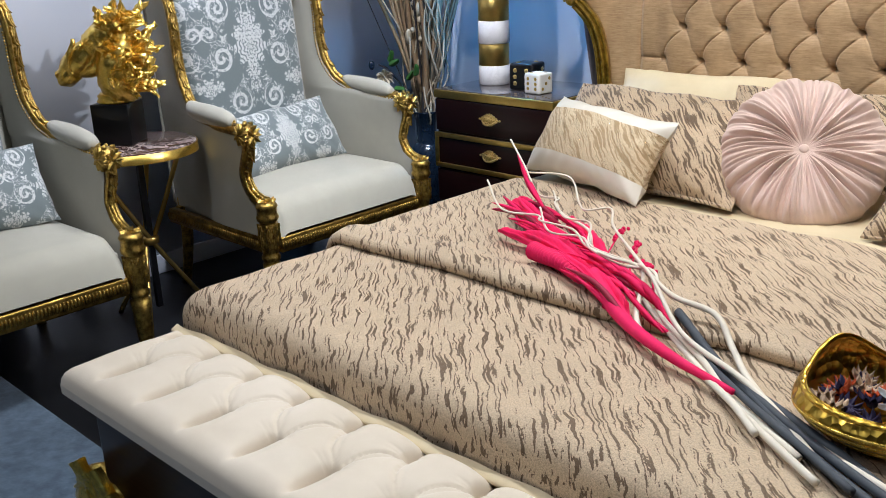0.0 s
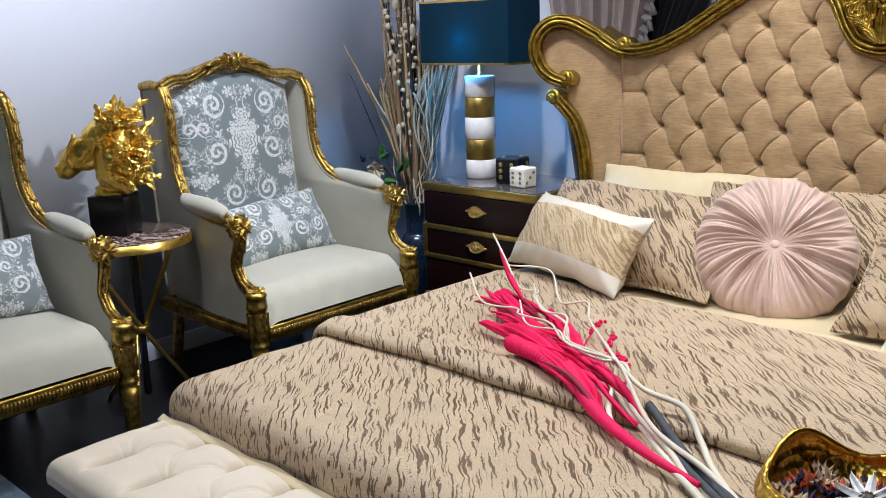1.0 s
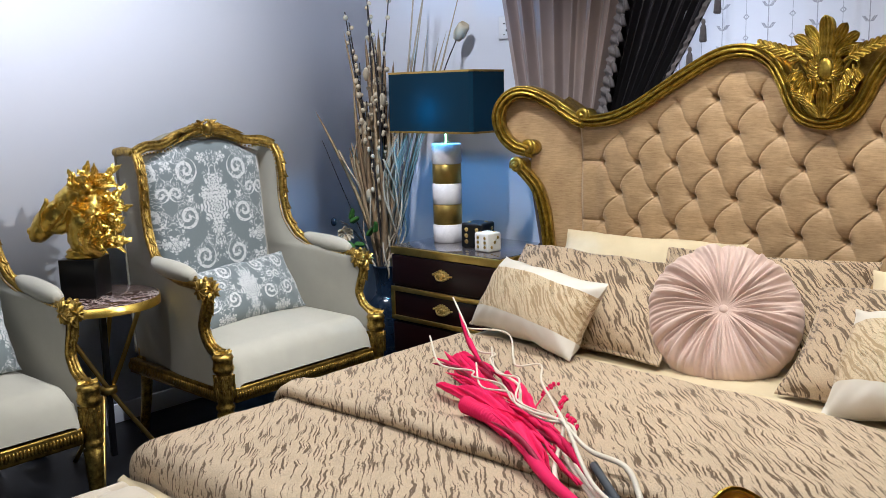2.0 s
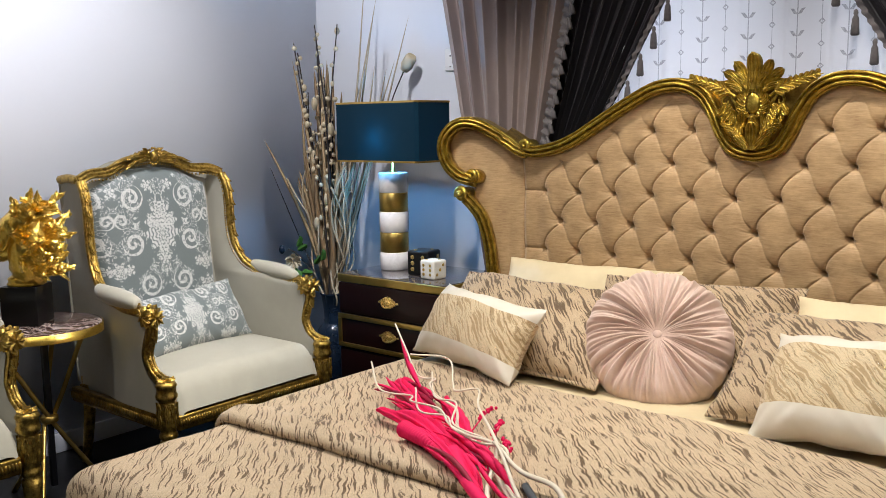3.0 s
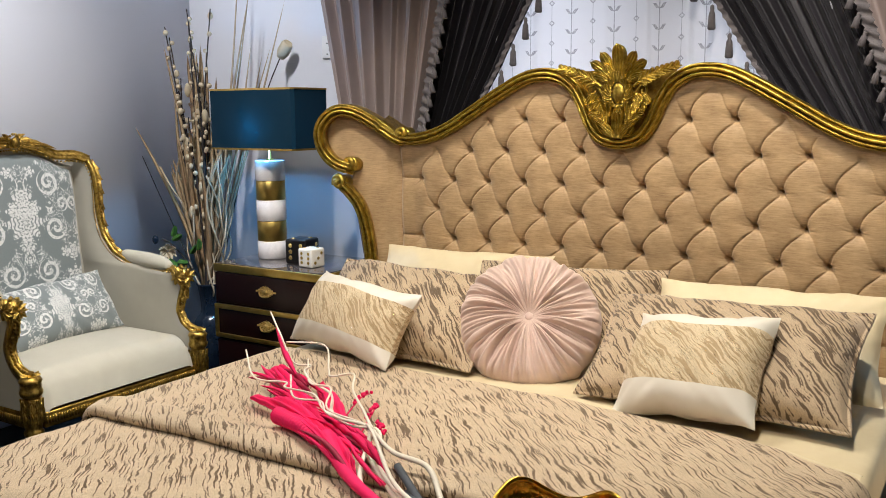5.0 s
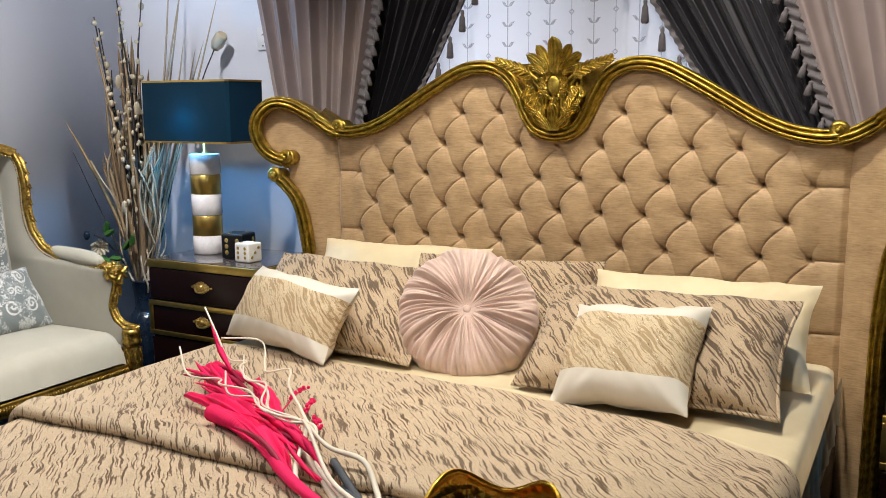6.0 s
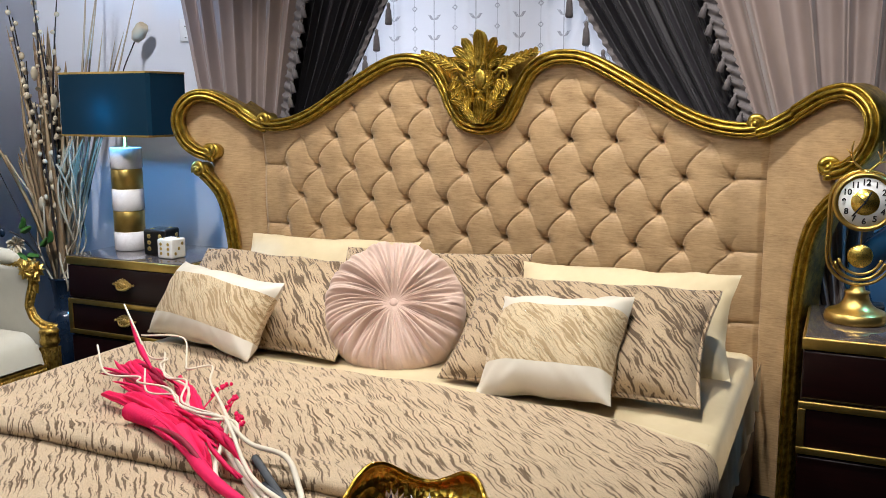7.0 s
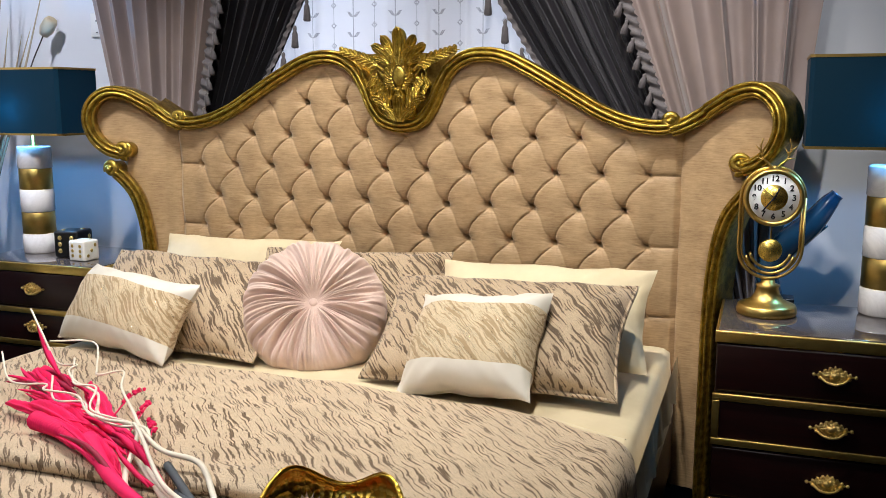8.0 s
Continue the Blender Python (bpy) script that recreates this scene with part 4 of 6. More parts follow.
# ---- bedside tables ----
def bedside_table(m, label):
    t = thing("bedside_table", label, "bedside table", m, "bedside tables")
    w, d, h = 0.60, 0.42, 0.69     # front faces -y, origin at the middle of the front, on the floor
    part("carcass", block(-w / 2 + 0.004, w / 2 - 0.004, 0.014, d, 0.05, h - 0.036, 0.004), MAHOGANY, t)
    part("top_band", block(-w / 2, w / 2, 0.0, d, h - 0.036, h - 0.003, 0.003), BRASS, t, "brushed brass edge band")
    part("glass_top", block(-w / 2 + 0.008, w / 2 - 0.008, 0.008, d - 0.008, h - 0.006, h, 0.002), SMOKED_GLASS, t, "dark glossy glass top")
    part("plinth", block(-w / 2 + 0.02, w / 2 - 0.02, 0.03, d - 0.02, 0.0, 0.05, 0.004), BRASS, t)
    for k, (z0, z1, framed) in enumerate(((0.522, 0.650, False), (0.368, 0.514, True), (0.222, 0.360, False), (0.06, 0.214, True))):
        dr = part("drawer", block(-w / 2 + 0.006, w / 2 - 0.006, 0.002, 0.03, z0, z1, 0.003), MAHOGANY, t)
        if framed:
            b = 0.020
            for x0, x1, za, zb in ((-w / 2, w / 2, z1 - b, z1), (-w / 2, w / 2, z0, z0 + b), (-w / 2, -w / 2 + b, z0 + b, z1 - b), (w / 2 - b, w / 2, z0 + b, z1 - b)):
                part("brass_strip", block(x0, x1, -0.004, 0.006, za, zb, 0.002), BRASS, dr, "mitred brass inlay strip")
        hz = (z0 + z1) / 2 + 0.006
        s = Shape()
        def plaque(u, v):
            """A lacy lozenge, raised in the middle, with a scalloped edge."""
            a = 2 * math.pi * u
            k = 1 / (abs(math.cos(a)) / 0.047 + abs(math.sin(a)) / 0.025) * (1 + 0.10 * math.cos(16 * a))
            r = k * v
            return (r * math.cos(a), -0.004 - 0.006 * (1 - v) - 0.0028 * math.cos(v * 14) * math.cos(8 * a), r * math.sin(a))
        s.join(grid(plaque, 64, 10, True))
        for side in (-1, 1):
            s.join(ball(0.005), Matrix.Translation((side * 0.050, -0.004, 0)))
            for bx, bz2 in ((0.024, 0.014), (0.024, -0.014), (0.012, 0.020), (0.012, -0.020), (0.036, 0.007), (0.036, -0.007)):
                s.join(ball(0.0042, None, 8, 5), Matrix.Translation((side * bx, -0.006, bz2)))
        s.join(ball(0.011, None, 12, 8, 1.2, 0.8, 1), Matrix.Translation((0, -0.010, 0)))
        s.join(tube([(-0.035, -0.006, -0.004), (-0.02, -0.018, -0.014), (0, -0.021, -0.018), (0.02, -0.018, -0.014), (0.035, -0.006, -0.004)], 0.0035, 14, 6))
        part("handle", s, CHAMPAGNE_METAL, dr, "ornate pale brass leaf handle", m=Matrix.Translation((0, -0.001, hz)))
    return t


bedside_table(Matrix.Translation((-1.385, -0.257, 0)), "mahogany bedside table with brass bands beside the bed")
bedside_table(Matrix.Translation((1.395, -0.43, 0)), "mahogany bedside table with brass bands beside the bed")


# ---- table lamps ----
def shade_fabric():
    mat, nt, b = nodes_of("teal_silk_shade")
    w = noise_tex(nt, coords(nt, (8, 8, 1)), 90, 3, 0.7)
    w2 = noise_tex(nt, coords(nt, (1, 1, 8)), 120, 3, 0.7)
    c = mixc(nt, calc(nt, "MULTIPLY", calc(nt, "ADD", w, w2), 0.5), (0.0004, 0.011, 0.024), (0.0012, 0.030, 0.056))
    link(nt, c, b.inputs["Base Color"])
    b.inputs["Roughness"].default_value = 0.55
    b.inputs["Sheen Weight"].default_value = 0.03
    tr = nt.nodes.new("ShaderNodeBsdfTranslucent")
    link(nt, mixc(nt, 0.5, c, (0.001, 0.22, 0.25)), tr.inputs[0])
    mx = nt.nodes.new("ShaderNodeMixShader")
    mx.inputs[0].default_value = 0.26
    link(nt, b.outputs[0], mx.inputs[1])
    link(nt, tr.outputs[0], mx.inputs[2])
    thin = nt.nodes.new("ShaderNodeBsdfTransparent")   # the loose weave lets a little light straight through
    mx2 = nt.nodes.new("ShaderNodeMixShader")
    link(nt, calc(nt, "MULTIPLY", ramp(nt, w, [(0.52, (0, 0, 0)), (0.66, (1, 1, 1))]), 0.10), mx2.inputs[0])
    link(nt, mx.outputs[0], mx2.inputs[1])
    link(nt, thin.outputs[0], mx2.inputs[2])
    link(nt, mx2.outputs[0], nt.nodes["Material Output"].inputs["Surface"])
    b.inputs["Specular IOR Level"].default_value = 0.2
    bump(nt, b, w, 0.15, 0.001)
    return mat


SHADE = shade_fabric()
BULB, _nt, _b = nodes_of("lit_blue_bulb")
_b.inputs["Emission Color"].default_value = (0.25, 0.62, 1.0, 1)
_b.inputs["Emission Strength"].default_value = 14


def table_lamp(x, y, z, watts):
    t = thing("table_lamp", "teal rectangular shade on a white marble and brass column", "table lamp", Matrix.Translation((x, y, z)), "bedside lamps")
    z0 = 0.0
    for k, (h, mat, nm) in enumerate(((0.079, WHITE_MARBLE, "marble_ring"), (0.086, BRASS, "brass_ring"), (0.091, WHITE_MARBLE, "marble_ring"), (0.082, BRASS, "brass_ring"), (0.087, WHITE_MARBLE, "marble_ring"))):
        r = 0.064 if mat is WHITE_MARBLE else 0.0625
        c = 0.004 if mat is WHITE_MARBLE else 0.001
        part(nm, lathe([(0, z0), (r - c, z0), (r, z0 + c), (r, z0 + h - c), (r - c, z0 + h), (0, z0 + h)], 48), mat, t, "white marble" if mat is WHITE_MARBLE else "polished brass")
        z0 += h
    part("stem", lathe([(0.0, z0), (0.018, z0), (0.018, z0 + 0.005), (0.008, z0 + 0.008), (0.008, z0 + 0.13), (0, z0 + 0.13)], 20), BRASS, t)
    W, D, zb, zt, c = 0.475, 0.225, 0.472, 0.728, 0.012
    ring = [(-W / 2 + c, -D / 2), (W / 2 - c, -D / 2), (W / 2, -D / 2 + c), (W / 2, D / 2 - c), (W / 2 - c, D / 2), (-W / 2 + c, D / 2), (-W / 2, D / 2 - c), (-W / 2, -D / 2 + c)]
    s, n = Shape(), len(ring)
    verts = [(a, b, zz) for zz in (zb, zt) for a, b in ring] + [(a * 0.985, b * 0.97, zz) for zz in (zb, zt) for a, b in ring]
    faces = []
    for i in range(n):
        j = (i + 1) % n
        faces += [(i, j, n + j, n + i), (2 * n + j, 2 * n + i, 3 * n + i, 3 * n + j), (i, 2 * n + i, 2 * n + j, j), (n + i, n + j, 3 * n + j, 3 * n + i)]
    s.add(verts, faces)
    shade = part("shade", s, SHADE, t, "teal silk rectangular shade", smooth=False)
    for zz in (zb, zt - 0.008):
        v2 = [(a * k, b * k2, q) for q in (zz, zz + 0.008) for k, k2 in ((1.008, 1.012), (0.975, 0.955)) for a, b in ring]
        f2 = []
        for i in range(n):
            j = (i + 1) % n
            f2 += [(i, j, 2 * n + j, 2 * n + i), (n + j, n + i, 3 * n + i, 3 * n + j), (i, n + i, n + j, j), (2 * n + i, 2 * n + j, 3 * n + j, 3 * n + i)]
        part("gold_trim", Shape().add(v2, f2), BRASS, shade, "thin gold edging", smooth=False)
    part("bulb", ball(0.028, None, 16, 10, 1, 1, 1.3), BULB, t, "lit blue-white bulb", m=Matrix.Translation((0, 0, 0.575)))
    d = bpy.data.lights.new("bulb_light", "POINT")
    d.energy, d.color, d.shadow_soft_size = watts, (0.13, 0.48, 1.0), 0.03
    ob = new("bulb_light", d)
    ob.location = (x + 0.0, y - 0.045, z + 0.565)
    return t


table_lamp(-1.548, -0.035, 0.69, 10.5)
table_lamp(1.535, -0.085, 0.69, 7)


# ---- dice ----
def die(m, size, body, dots, label):
    t = thing("decorative_die", label, "die", m, "oversized dice")
    part("cube", box(size, size, size, size * 0.12, 4), body, t)
    pip = ball(size * 0.09, None, 12, 6, 1, 1, 0.4)
    me = mesh_of("pip", pip.v, pip.f)
    me.materials.append(dots)
    lay = {1: [(0, 0)], 2: [(-1, -1), (1, 1)], 3: [(-1, -1), (0, 0), (1, 1)], 4: [(-1, -1), (1, 1), (-1, 1), (1, -1)], 5: [(-1, -1), (1, 1), (-1, 1), (1, -1), (0, 0)],
           6: [(-1, -1), (-1, 0), (-1, 1), (1, -1), (1, 0), (1, 1)]}
    faces = {6: pose(0, 0, 0, 90, 0, 0), 3: pose(0, 0, 0, 90, 0, 90), 2: pose(0, 0, 0, 0, 0, 0), 4: pose(0, 0, 0, 90, 0, 270), 1: pose(0, 0, 0, 90, 0, 180), 5: pose(0, 0, 0, 180, 0, 0)}
    for n, rot in faces.items():
        for a, b in lay[n]:
            part("pip", me, dots, t, m=rot @ Matrix.Translation((a * size * 0.24, b * size * 0.24, size * 0.498)))
    return t


die(pose(-1.345, -0.075, 0.69 + 0.053, 0, 0, 8), 0.105, BLACK, CHAMPAGNE_METAL, "large black die with gold pips on the bedside table")
die(pose(-1.245, -0.135, 0.69 + 0.040, 0, 0, -4), 0.078, IVORY, BRASS, "smaller ivory die with gold pips on the bedside table")

# ---- pendulum clock ----
clock = thing("pendulum_clock", "gold pendulum clock with white dial and antler top", "clock", pose(1.222, -0.195, 0.69, 0, 0, 6))
part("base", lathe([(0, 0), (0.078, 0), (0.082, 0.004), (0.083, 0.012), (0.08, 0.026), (0.076, 0.03), (0.06, 0.036), (0.045, 0.045), (0.035, 0.06), (0.03, 0.078), (0.034, 0.085), (0.02, 0.09), (0.018, 0.1), (0, 0.1)], 48), BRASS, clock, "turned brass foot")


def stadium(r, zc0, zc1, n=20):
    pts = [(r * math.cos(a), 0, zc1 + r * math.sin(a)) for a in [math.pi * i / n for i in range(n + 1)]]
    pts += [(r * math.cos(a), 0, zc0 + r * math.sin(a)) for a in [math.pi + math.pi * i / n for i in range(n + 1)]]
    return pts + [pts[0]]


part("ring_frame", tube(stadium(0.086, 0.19, 0.335), 0.0045, 0, 8), BRASS, clock, "gold stadium-shaped frame")
part("ring_frame", tube(stadium(0.078, 0.195, 0.335), 0.0035, 0, 8), BRASS, clock)
for r, z in ((0.066, 0.185), (0.056, 0.19)):
    part("arc", tube([(r * math.cos(a), -0.004, z + r * math.sin(a)) for a in [math.pi * (1.08 + 0.84 * i / 16) for i in range(17)]], 0.004, 0, 8), BRASS, clock)
face_m = Matrix.Translation((0, -0.012, 0.337)) @ pose(0, 0, 0, 90)
case = part("case", lathe([(0, -0.03), (0.07, -0.03), (0.08, -0.02), (0.082, 0.01), (0.078, 0.018), (0.071, 0.02), (0.068, 0.010), (0.0, 0.010)], 48), BRASS, clock, "rounded brass bezel", m=face_m)
part("dial", lathe([(0, 0), (0.067, 0.0), (0.067, -0.004), (0, -0.004)], 40), PLASTIC, case, "white dial with black numerals", m=Matrix.Translation((0, 0, 0.0145)))
part("dial_centre", lathe([(0, 0), (0.036, 0.0), (0.036, -0.002), (0, -0.002)], 40), GOLD_BRIGHT, case, "brushed gold dial centre", m=Matrix.Translation((0, 0, 0.0165)))
INK = plain("black_ink", (0.01, 0.01, 0.012), 0.5)
for k in range(1, 13):
    a = radians(90 - 30 * k)
    f = bpy.data.curves.new("numeral", "FONT")
    f.body, f.size, f.align_x, f.align_y, f.extrude = str(k), 0.023, "CENTER", "CENTER", 0.0004
    f.offset = 0.0006
    f.materials.append(INK)
    o = new("numeral", f)
    o.parent = case
    o.matrix_basis = Matrix.Translation((0.053 * math.cos(a), 0.053 * math.sin(a), 0.0155))
for nm, ang, ln, wd in (("hour_hand", 64, 0.032, 0.005), ("minute_hand", 232, 0.048, 0.004), ("second_hand", 140, 0.04, 0.0015)):
    part(nm, block(-0.008, ln, -wd / 2, wd / 2, 0, 0.001, 0.0003, 1), INK, case, m=Matrix.Translation((0, 0, 0.0185)) @ pose(0, 0, 0, 0, 0, ang))
part("pendulum_rod", block(-0.002, 0.002, -0.006, -0.002, 0.195, 0.262, 0.0005, 1), BRASS, clock)
part("pendulum_bob", lathe([(0, -0.003), (0.03, -0.003), (0.033, 0), (0.03, 0.004), (0, 0.006)], 36), GOLD_BRIGHT, clock, "round gold pendulum", m=Matrix.Translation((0, -0.006, 0.185)) @ pose(0, 0, 0, 90))
for side in (-1, 1):
    s = tube([(0, -0.005, 0.405), (side * 0.012, -0.006, 0.425), (side * 0.032, -0.006, 0.445), (side * 0.040, -0.006, 0.475), (side * 0.036, -0.006, 0.50)], lambda f: 0.0042 * (1.1 - 0.7 * f), 18, 7)
    for bx, bz, ex, ez in ((0.03, 0.443, 0.052, 0.447), (0.039, 0.465, 0.054, 0.48), (0.036, 0.452, 0.024, 0.475)):
        s.join(tube([(side * bx, -0.006, bz), (side * (bx + ex) / 2, -0.008, (bz + ez) / 2), (side * ex, -0.006, ez)], lambda f: 0.003 * (1.1 - 0.8 * f), 8, 6))
    part("antler", s, BRASS, clock, "small gold antler")
part("finial", ball(0.011, None, 12, 8, 0.8, 0.7, 1.9), BRASS, clock, m=Matrix.Translation((0, -0.008, 0.405)))

# a dark blue glazed ornament behind the clock
BLUE_GLASS = plain("deep_blue_glaze", (0.015, 0.06, 0.12), 0.12, 0, 0.4, 12, 0.5)
orn = thing("abstract_ornament", "dark blue glazed leaping ornament behind the clock", "ornament", Matrix.Translation((1.25, -0.03, 0.69)))
part("base", block(-0.05, 0.05, -0.035, 0.035, 0.0, 0.02, 0.004), BLACK, orn)
part("body", tube([(0, 0, 0.01), (-0.03, 0, 0.09), (0.01, 0, 0.17), (0.08, 0, 0.24), (0.13, 0, 0.31), (0.15, 0, 0.335)], lambda f: 0.02 + 0.028 * math.sin(math.pi * min(1, f * 1.1)) * (1 - 0.5 * f), 30, 14), BLUE_GLASS, orn)
part("fin", tube([(0.02, 0, 0.17), (0.07, 0.0, 0.19), (0.13, 0, 0.24)], lambda f: 0.016 * (1 - 0.85 * f), 14, 10), BLUE_GLASS, orn)

# ---- window: glass, sheer and curtains ----
SKY, _nt, _b = nodes_of("daylight_backdrop")
_b.inputs["Base Color"].default_value = (0.8, 0.85, 0.95, 1)
_b.inputs["Emission Color"].default_value = (0.90, 0.94, 1.0, 1)
_b.inputs["Emission Strength"].default_value = 2.2
tagged(part("backdrop", block(WX0 - 0.3, WX1 + 0.3, Y1 + 0.40, Y1 + 0.42, WZ0 - 0.3, WZ1 + 0.3, 0), SKY), "bright overcast daylight outside the window", "backdrop", kind="structure")
win = thing("window_1", "white framed window behind sheer curtain", "window", kind="structure")
for x0, x1, z0, z1 in ((WX0, WX0 + 0.05, WZ0, WZ1), (WX1 - 0.05, WX1, WZ0, WZ1), (WX0 + 0.05, WX1 - 0.05, WZ0, WZ0 + 0.05), (WX0 + 0.05, WX1 - 0.05, WZ1 - 0.05, WZ1), (0.03, 0.09, WZ0 + 0.05, WZ1 - 0.05)):
    part("window_frame", block(x0, x1, Y1 + 0.04, Y1 + 0.10, z0, z1, 0.004), PLASTIC, win)
GLASS, _nt, _b = nodes_of("clear_pane")
_b.inputs["Transmission Weight"].default_value, _b.inputs["Roughness"].default_value, _b.inputs["IOR"].default_value = 1.0, 0.0, 1.45
for x0, x1 in ((WX0 + 0.05, 0.03), (0.09, WX1 - 0.05)):
    pane = part("pane", block(x0, x1, Y1 + 0.067, Y1 + 0.073, WZ0 + 0.05, WZ1 - 0.05, 0), GLASS, win)
    pane.visible_shadow = False


def sheer_material():
    """White voile with embroidered stems, leaves and lozenges in columns."""
    mat, nt, b = nodes_of("embroidered_voile")
    tc = nt.nodes.new("ShaderNodeTexCoord")
    sep = nt.nodes.new("ShaderNodeSeparateXYZ")
    link(nt, tc.outputs["Object"], sep.inputs[0])
    px = calc(nt, "SUBTRACT", calc(nt, "FRACT", calc(nt, "DIVIDE", sep.outputs[0], 0.085)), 0.5)
    col = calc(nt, "FLOOR", calc(nt, "DIVIDE", sep.outputs[0], 0.085))
    odd = calc(nt, "ABSOLUTE", calc(nt, "MODULO", col, 2.0))
    ax = calc(nt, "ABSOLUTE", px)
    pz = calc(nt, "SUBTRACT", calc(nt, "FRACT", calc(nt, "ADD", calc(nt, "DIVIDE", sep.outputs[2], 0.075), calc(nt, "MULTIPLY", odd, 0.5))), 0.5)
    stem = calc(nt, "LESS_THAN", ax, 0.022)
    vee = calc(nt, "LESS_THAN", calc(nt, "ABSOLUTE", calc(nt, "SUBTRACT", pz, calc(nt, "SUBTRACT", calc(nt, "MULTIPLY", ax, 0.9), 0.1))), calc(nt, "SUBTRACT", 0.115, calc(nt, "MULTIPLY", calc(nt, "ABSOLUTE", calc(nt, "SUBTRACT", ax, 0.15)), 0.75)))
    vee = calc(nt, "MULTIPLY", vee, calc(nt, "LESS_THAN", ax, 0.30))
    leafy = calc(nt, "MULTIPLY", calc(nt, "MAXIMUM", vee, stem), calc(nt, "SUBTRACT", 1.0, odd))
    loz = calc(nt, "LESS_THAN", calc(nt, "ABSOLUTE", calc(nt, "SUBTRACT", calc(nt, "ADD", ax, calc(nt, "ABSOLUTE", pz)), 0.12)), 0.035)
    dots = calc(nt, "MULTIPLY", calc(nt, "MAXIMUM", loz, calc(nt, "LESS_THAN", ax, 0.014)), odd)
    fray = ramp(nt, noise_tex(nt, coords(nt), 260, 2, 0.7), [(0.35, (0.35,) * 3), (0.55, (1, 1, 1))])
    mask = calc(nt, "MULTIPLY", calc(nt, "MAXIMUM", leafy, dots), fray)
    weave = noise_tex(nt, coords(nt, (1, 1, 1)), 900, 2, 0.6)
    c = mixc(nt, mask, mixc(nt, weave, (0.74, 0.74, 0.80), (0.86, 0.86, 0.92)), (0.36, 0.36, 0.41))
    link(nt, c, b.inputs["Base Color"])
    b.inputs["Roughness"].default_value = 0.8
    tr = nt.nodes.new("ShaderNodeBsdfTranslucent")
    link(nt, c, tr.inputs[0])
    mx = nt.nodes.new("ShaderNodeMixShader")
    mx.inputs[0].default_value = 0.6
    link(nt, b.outputs[0], mx.inputs[1])
    link(nt, tr.outputs[0], mx.inputs[2])
    link(nt, mx.outputs[0], nt.nodes["Material Output"].inputs["Surface"])
    return mat


SHEER = sheer_material()


def hanging(x_left, x_right, y, z0, z1, pleats, depth, n=220, m=24, phase=0.0):
    """A hanging cloth in folds; x_left and x_right are functions of the height."""
    def at(u, v):
        z = z0 + (z1 - z0) * v
        a, b = x_left(z), x_right(z)
        s = u * pleats * 2 * math.pi + phase
        sharp_fold = math.sin(s) + 0.35 * math.sin(2 * s + 1.1 + 2.3 * math.sin(u * 9)) + 0.25 * math.sin(0.37 * s + 2)
        return (a + (b - a) * (u + 0.10 / pleats * math.sin(s + 0.7)), y - depth * sharp_fold * (0.85 + 0.15 * math.sin(7 * v + u * 20)), z)
    return grid(at, n, m)


RAIL_Z = 2.55
sheer = tagged(part("sheer_curtain", hanging(lambda z: -0.98, lambda z: 1.03, 0.30, 0.25, RAIL_Z, 13, 0.008, 260, 6), SHEER), "white voile sheer with grey embroidered leaf stems", "sheer curtain")

# taupe outer curtains hang straight, charcoal inner ones are drawn aside
def swag_inner_left(z):
    return -0.592 + 0.163 * (z - 1.471) / 0.31 + 0.06 * (max(0, z - 1.471)) ** 2 - (0.10 * (1.471 - z) if z < 1.471 else 0)


def swag_inner_right(z):
    return 0.405 - 0.62 * (z - 1.456) - 0.06 * (max(0, z - 1.456)) ** 2 + (0.10 * (1.456 - z) if z < 1.456 else 0)


def trim_left(z):
    return -0.901 + 0.093 * (z - 1.32) / 0.448


def trim_right(z):
    return 0.877 - 0.145 * (z - 1.235) / 0.392


dark_left = thing("inner_curtain", "charcoal satin curtain drawn aside from the window", "curtain", group="charcoal curtains")
part("cloth", hanging(lambda z: trim_left(z) - 0.03, swag_inner_left, 0.265, 0.25, RAIL_Z, 9, 0.020, 240, 30), CURTAIN_DARK, dark_left)
dark_right = thing("inner_curtain", "charcoal satin curtain drawn aside from the window", "curtain", group="charcoal curtains")
part("cloth", hanging(swag_inner_right, lambda z: trim_right(z) + 0.03, 0.265, 0.25, RAIL_Z, 9, 0.020, 240, 30, 1.0), CURTAIN_DARK, dark_right)
taupe_left = thing("outer_curtain", "taupe satin curtain hanging in deep folds", "curtain", group="taupe curtains")
part("cloth", hanging(lambda z: -1.36 - 0.104 * (z - 1.349) / 0.522, trim_left, 0.222, 0.02, RAIL_Z, 7, 0.026, 260, 20, 0.5), CURTAIN_TAUPE, taupe_left)
taupe_right = thing("outer_curtain", "taupe satin curtain hanging in deep folds", "curtain", group="taupe curtains")
part("cloth", hanging(trim_right, lambda z: 1.30 + 0.036 * (z - 1.256) / 0.35, 0.222, 0.02, RAIL_Z, 6, 0.026, 260, 20, 2.0), CURTAIN_TAUPE, taupe_right)


def tassel(length, r):
    prof = [(0, 0), (r * 0.45, -0.05 * length), (r * 0.55, -0.16 * length), (r * 0.4, -0.24 * length), (r * 0.75, -0.36 * length), (r, -0.95 * length), (r * 0.7, -length), (0, -length)]
    s = lathe(prof, 12)
    s.v = [(x * (1 + 0.12 * math.sin(7 * math.atan2(y, x))), y * (1 + 0.12 * math.cos(5 * math.atan2(y, x))), z) for x, y, z in s.v]
    return s


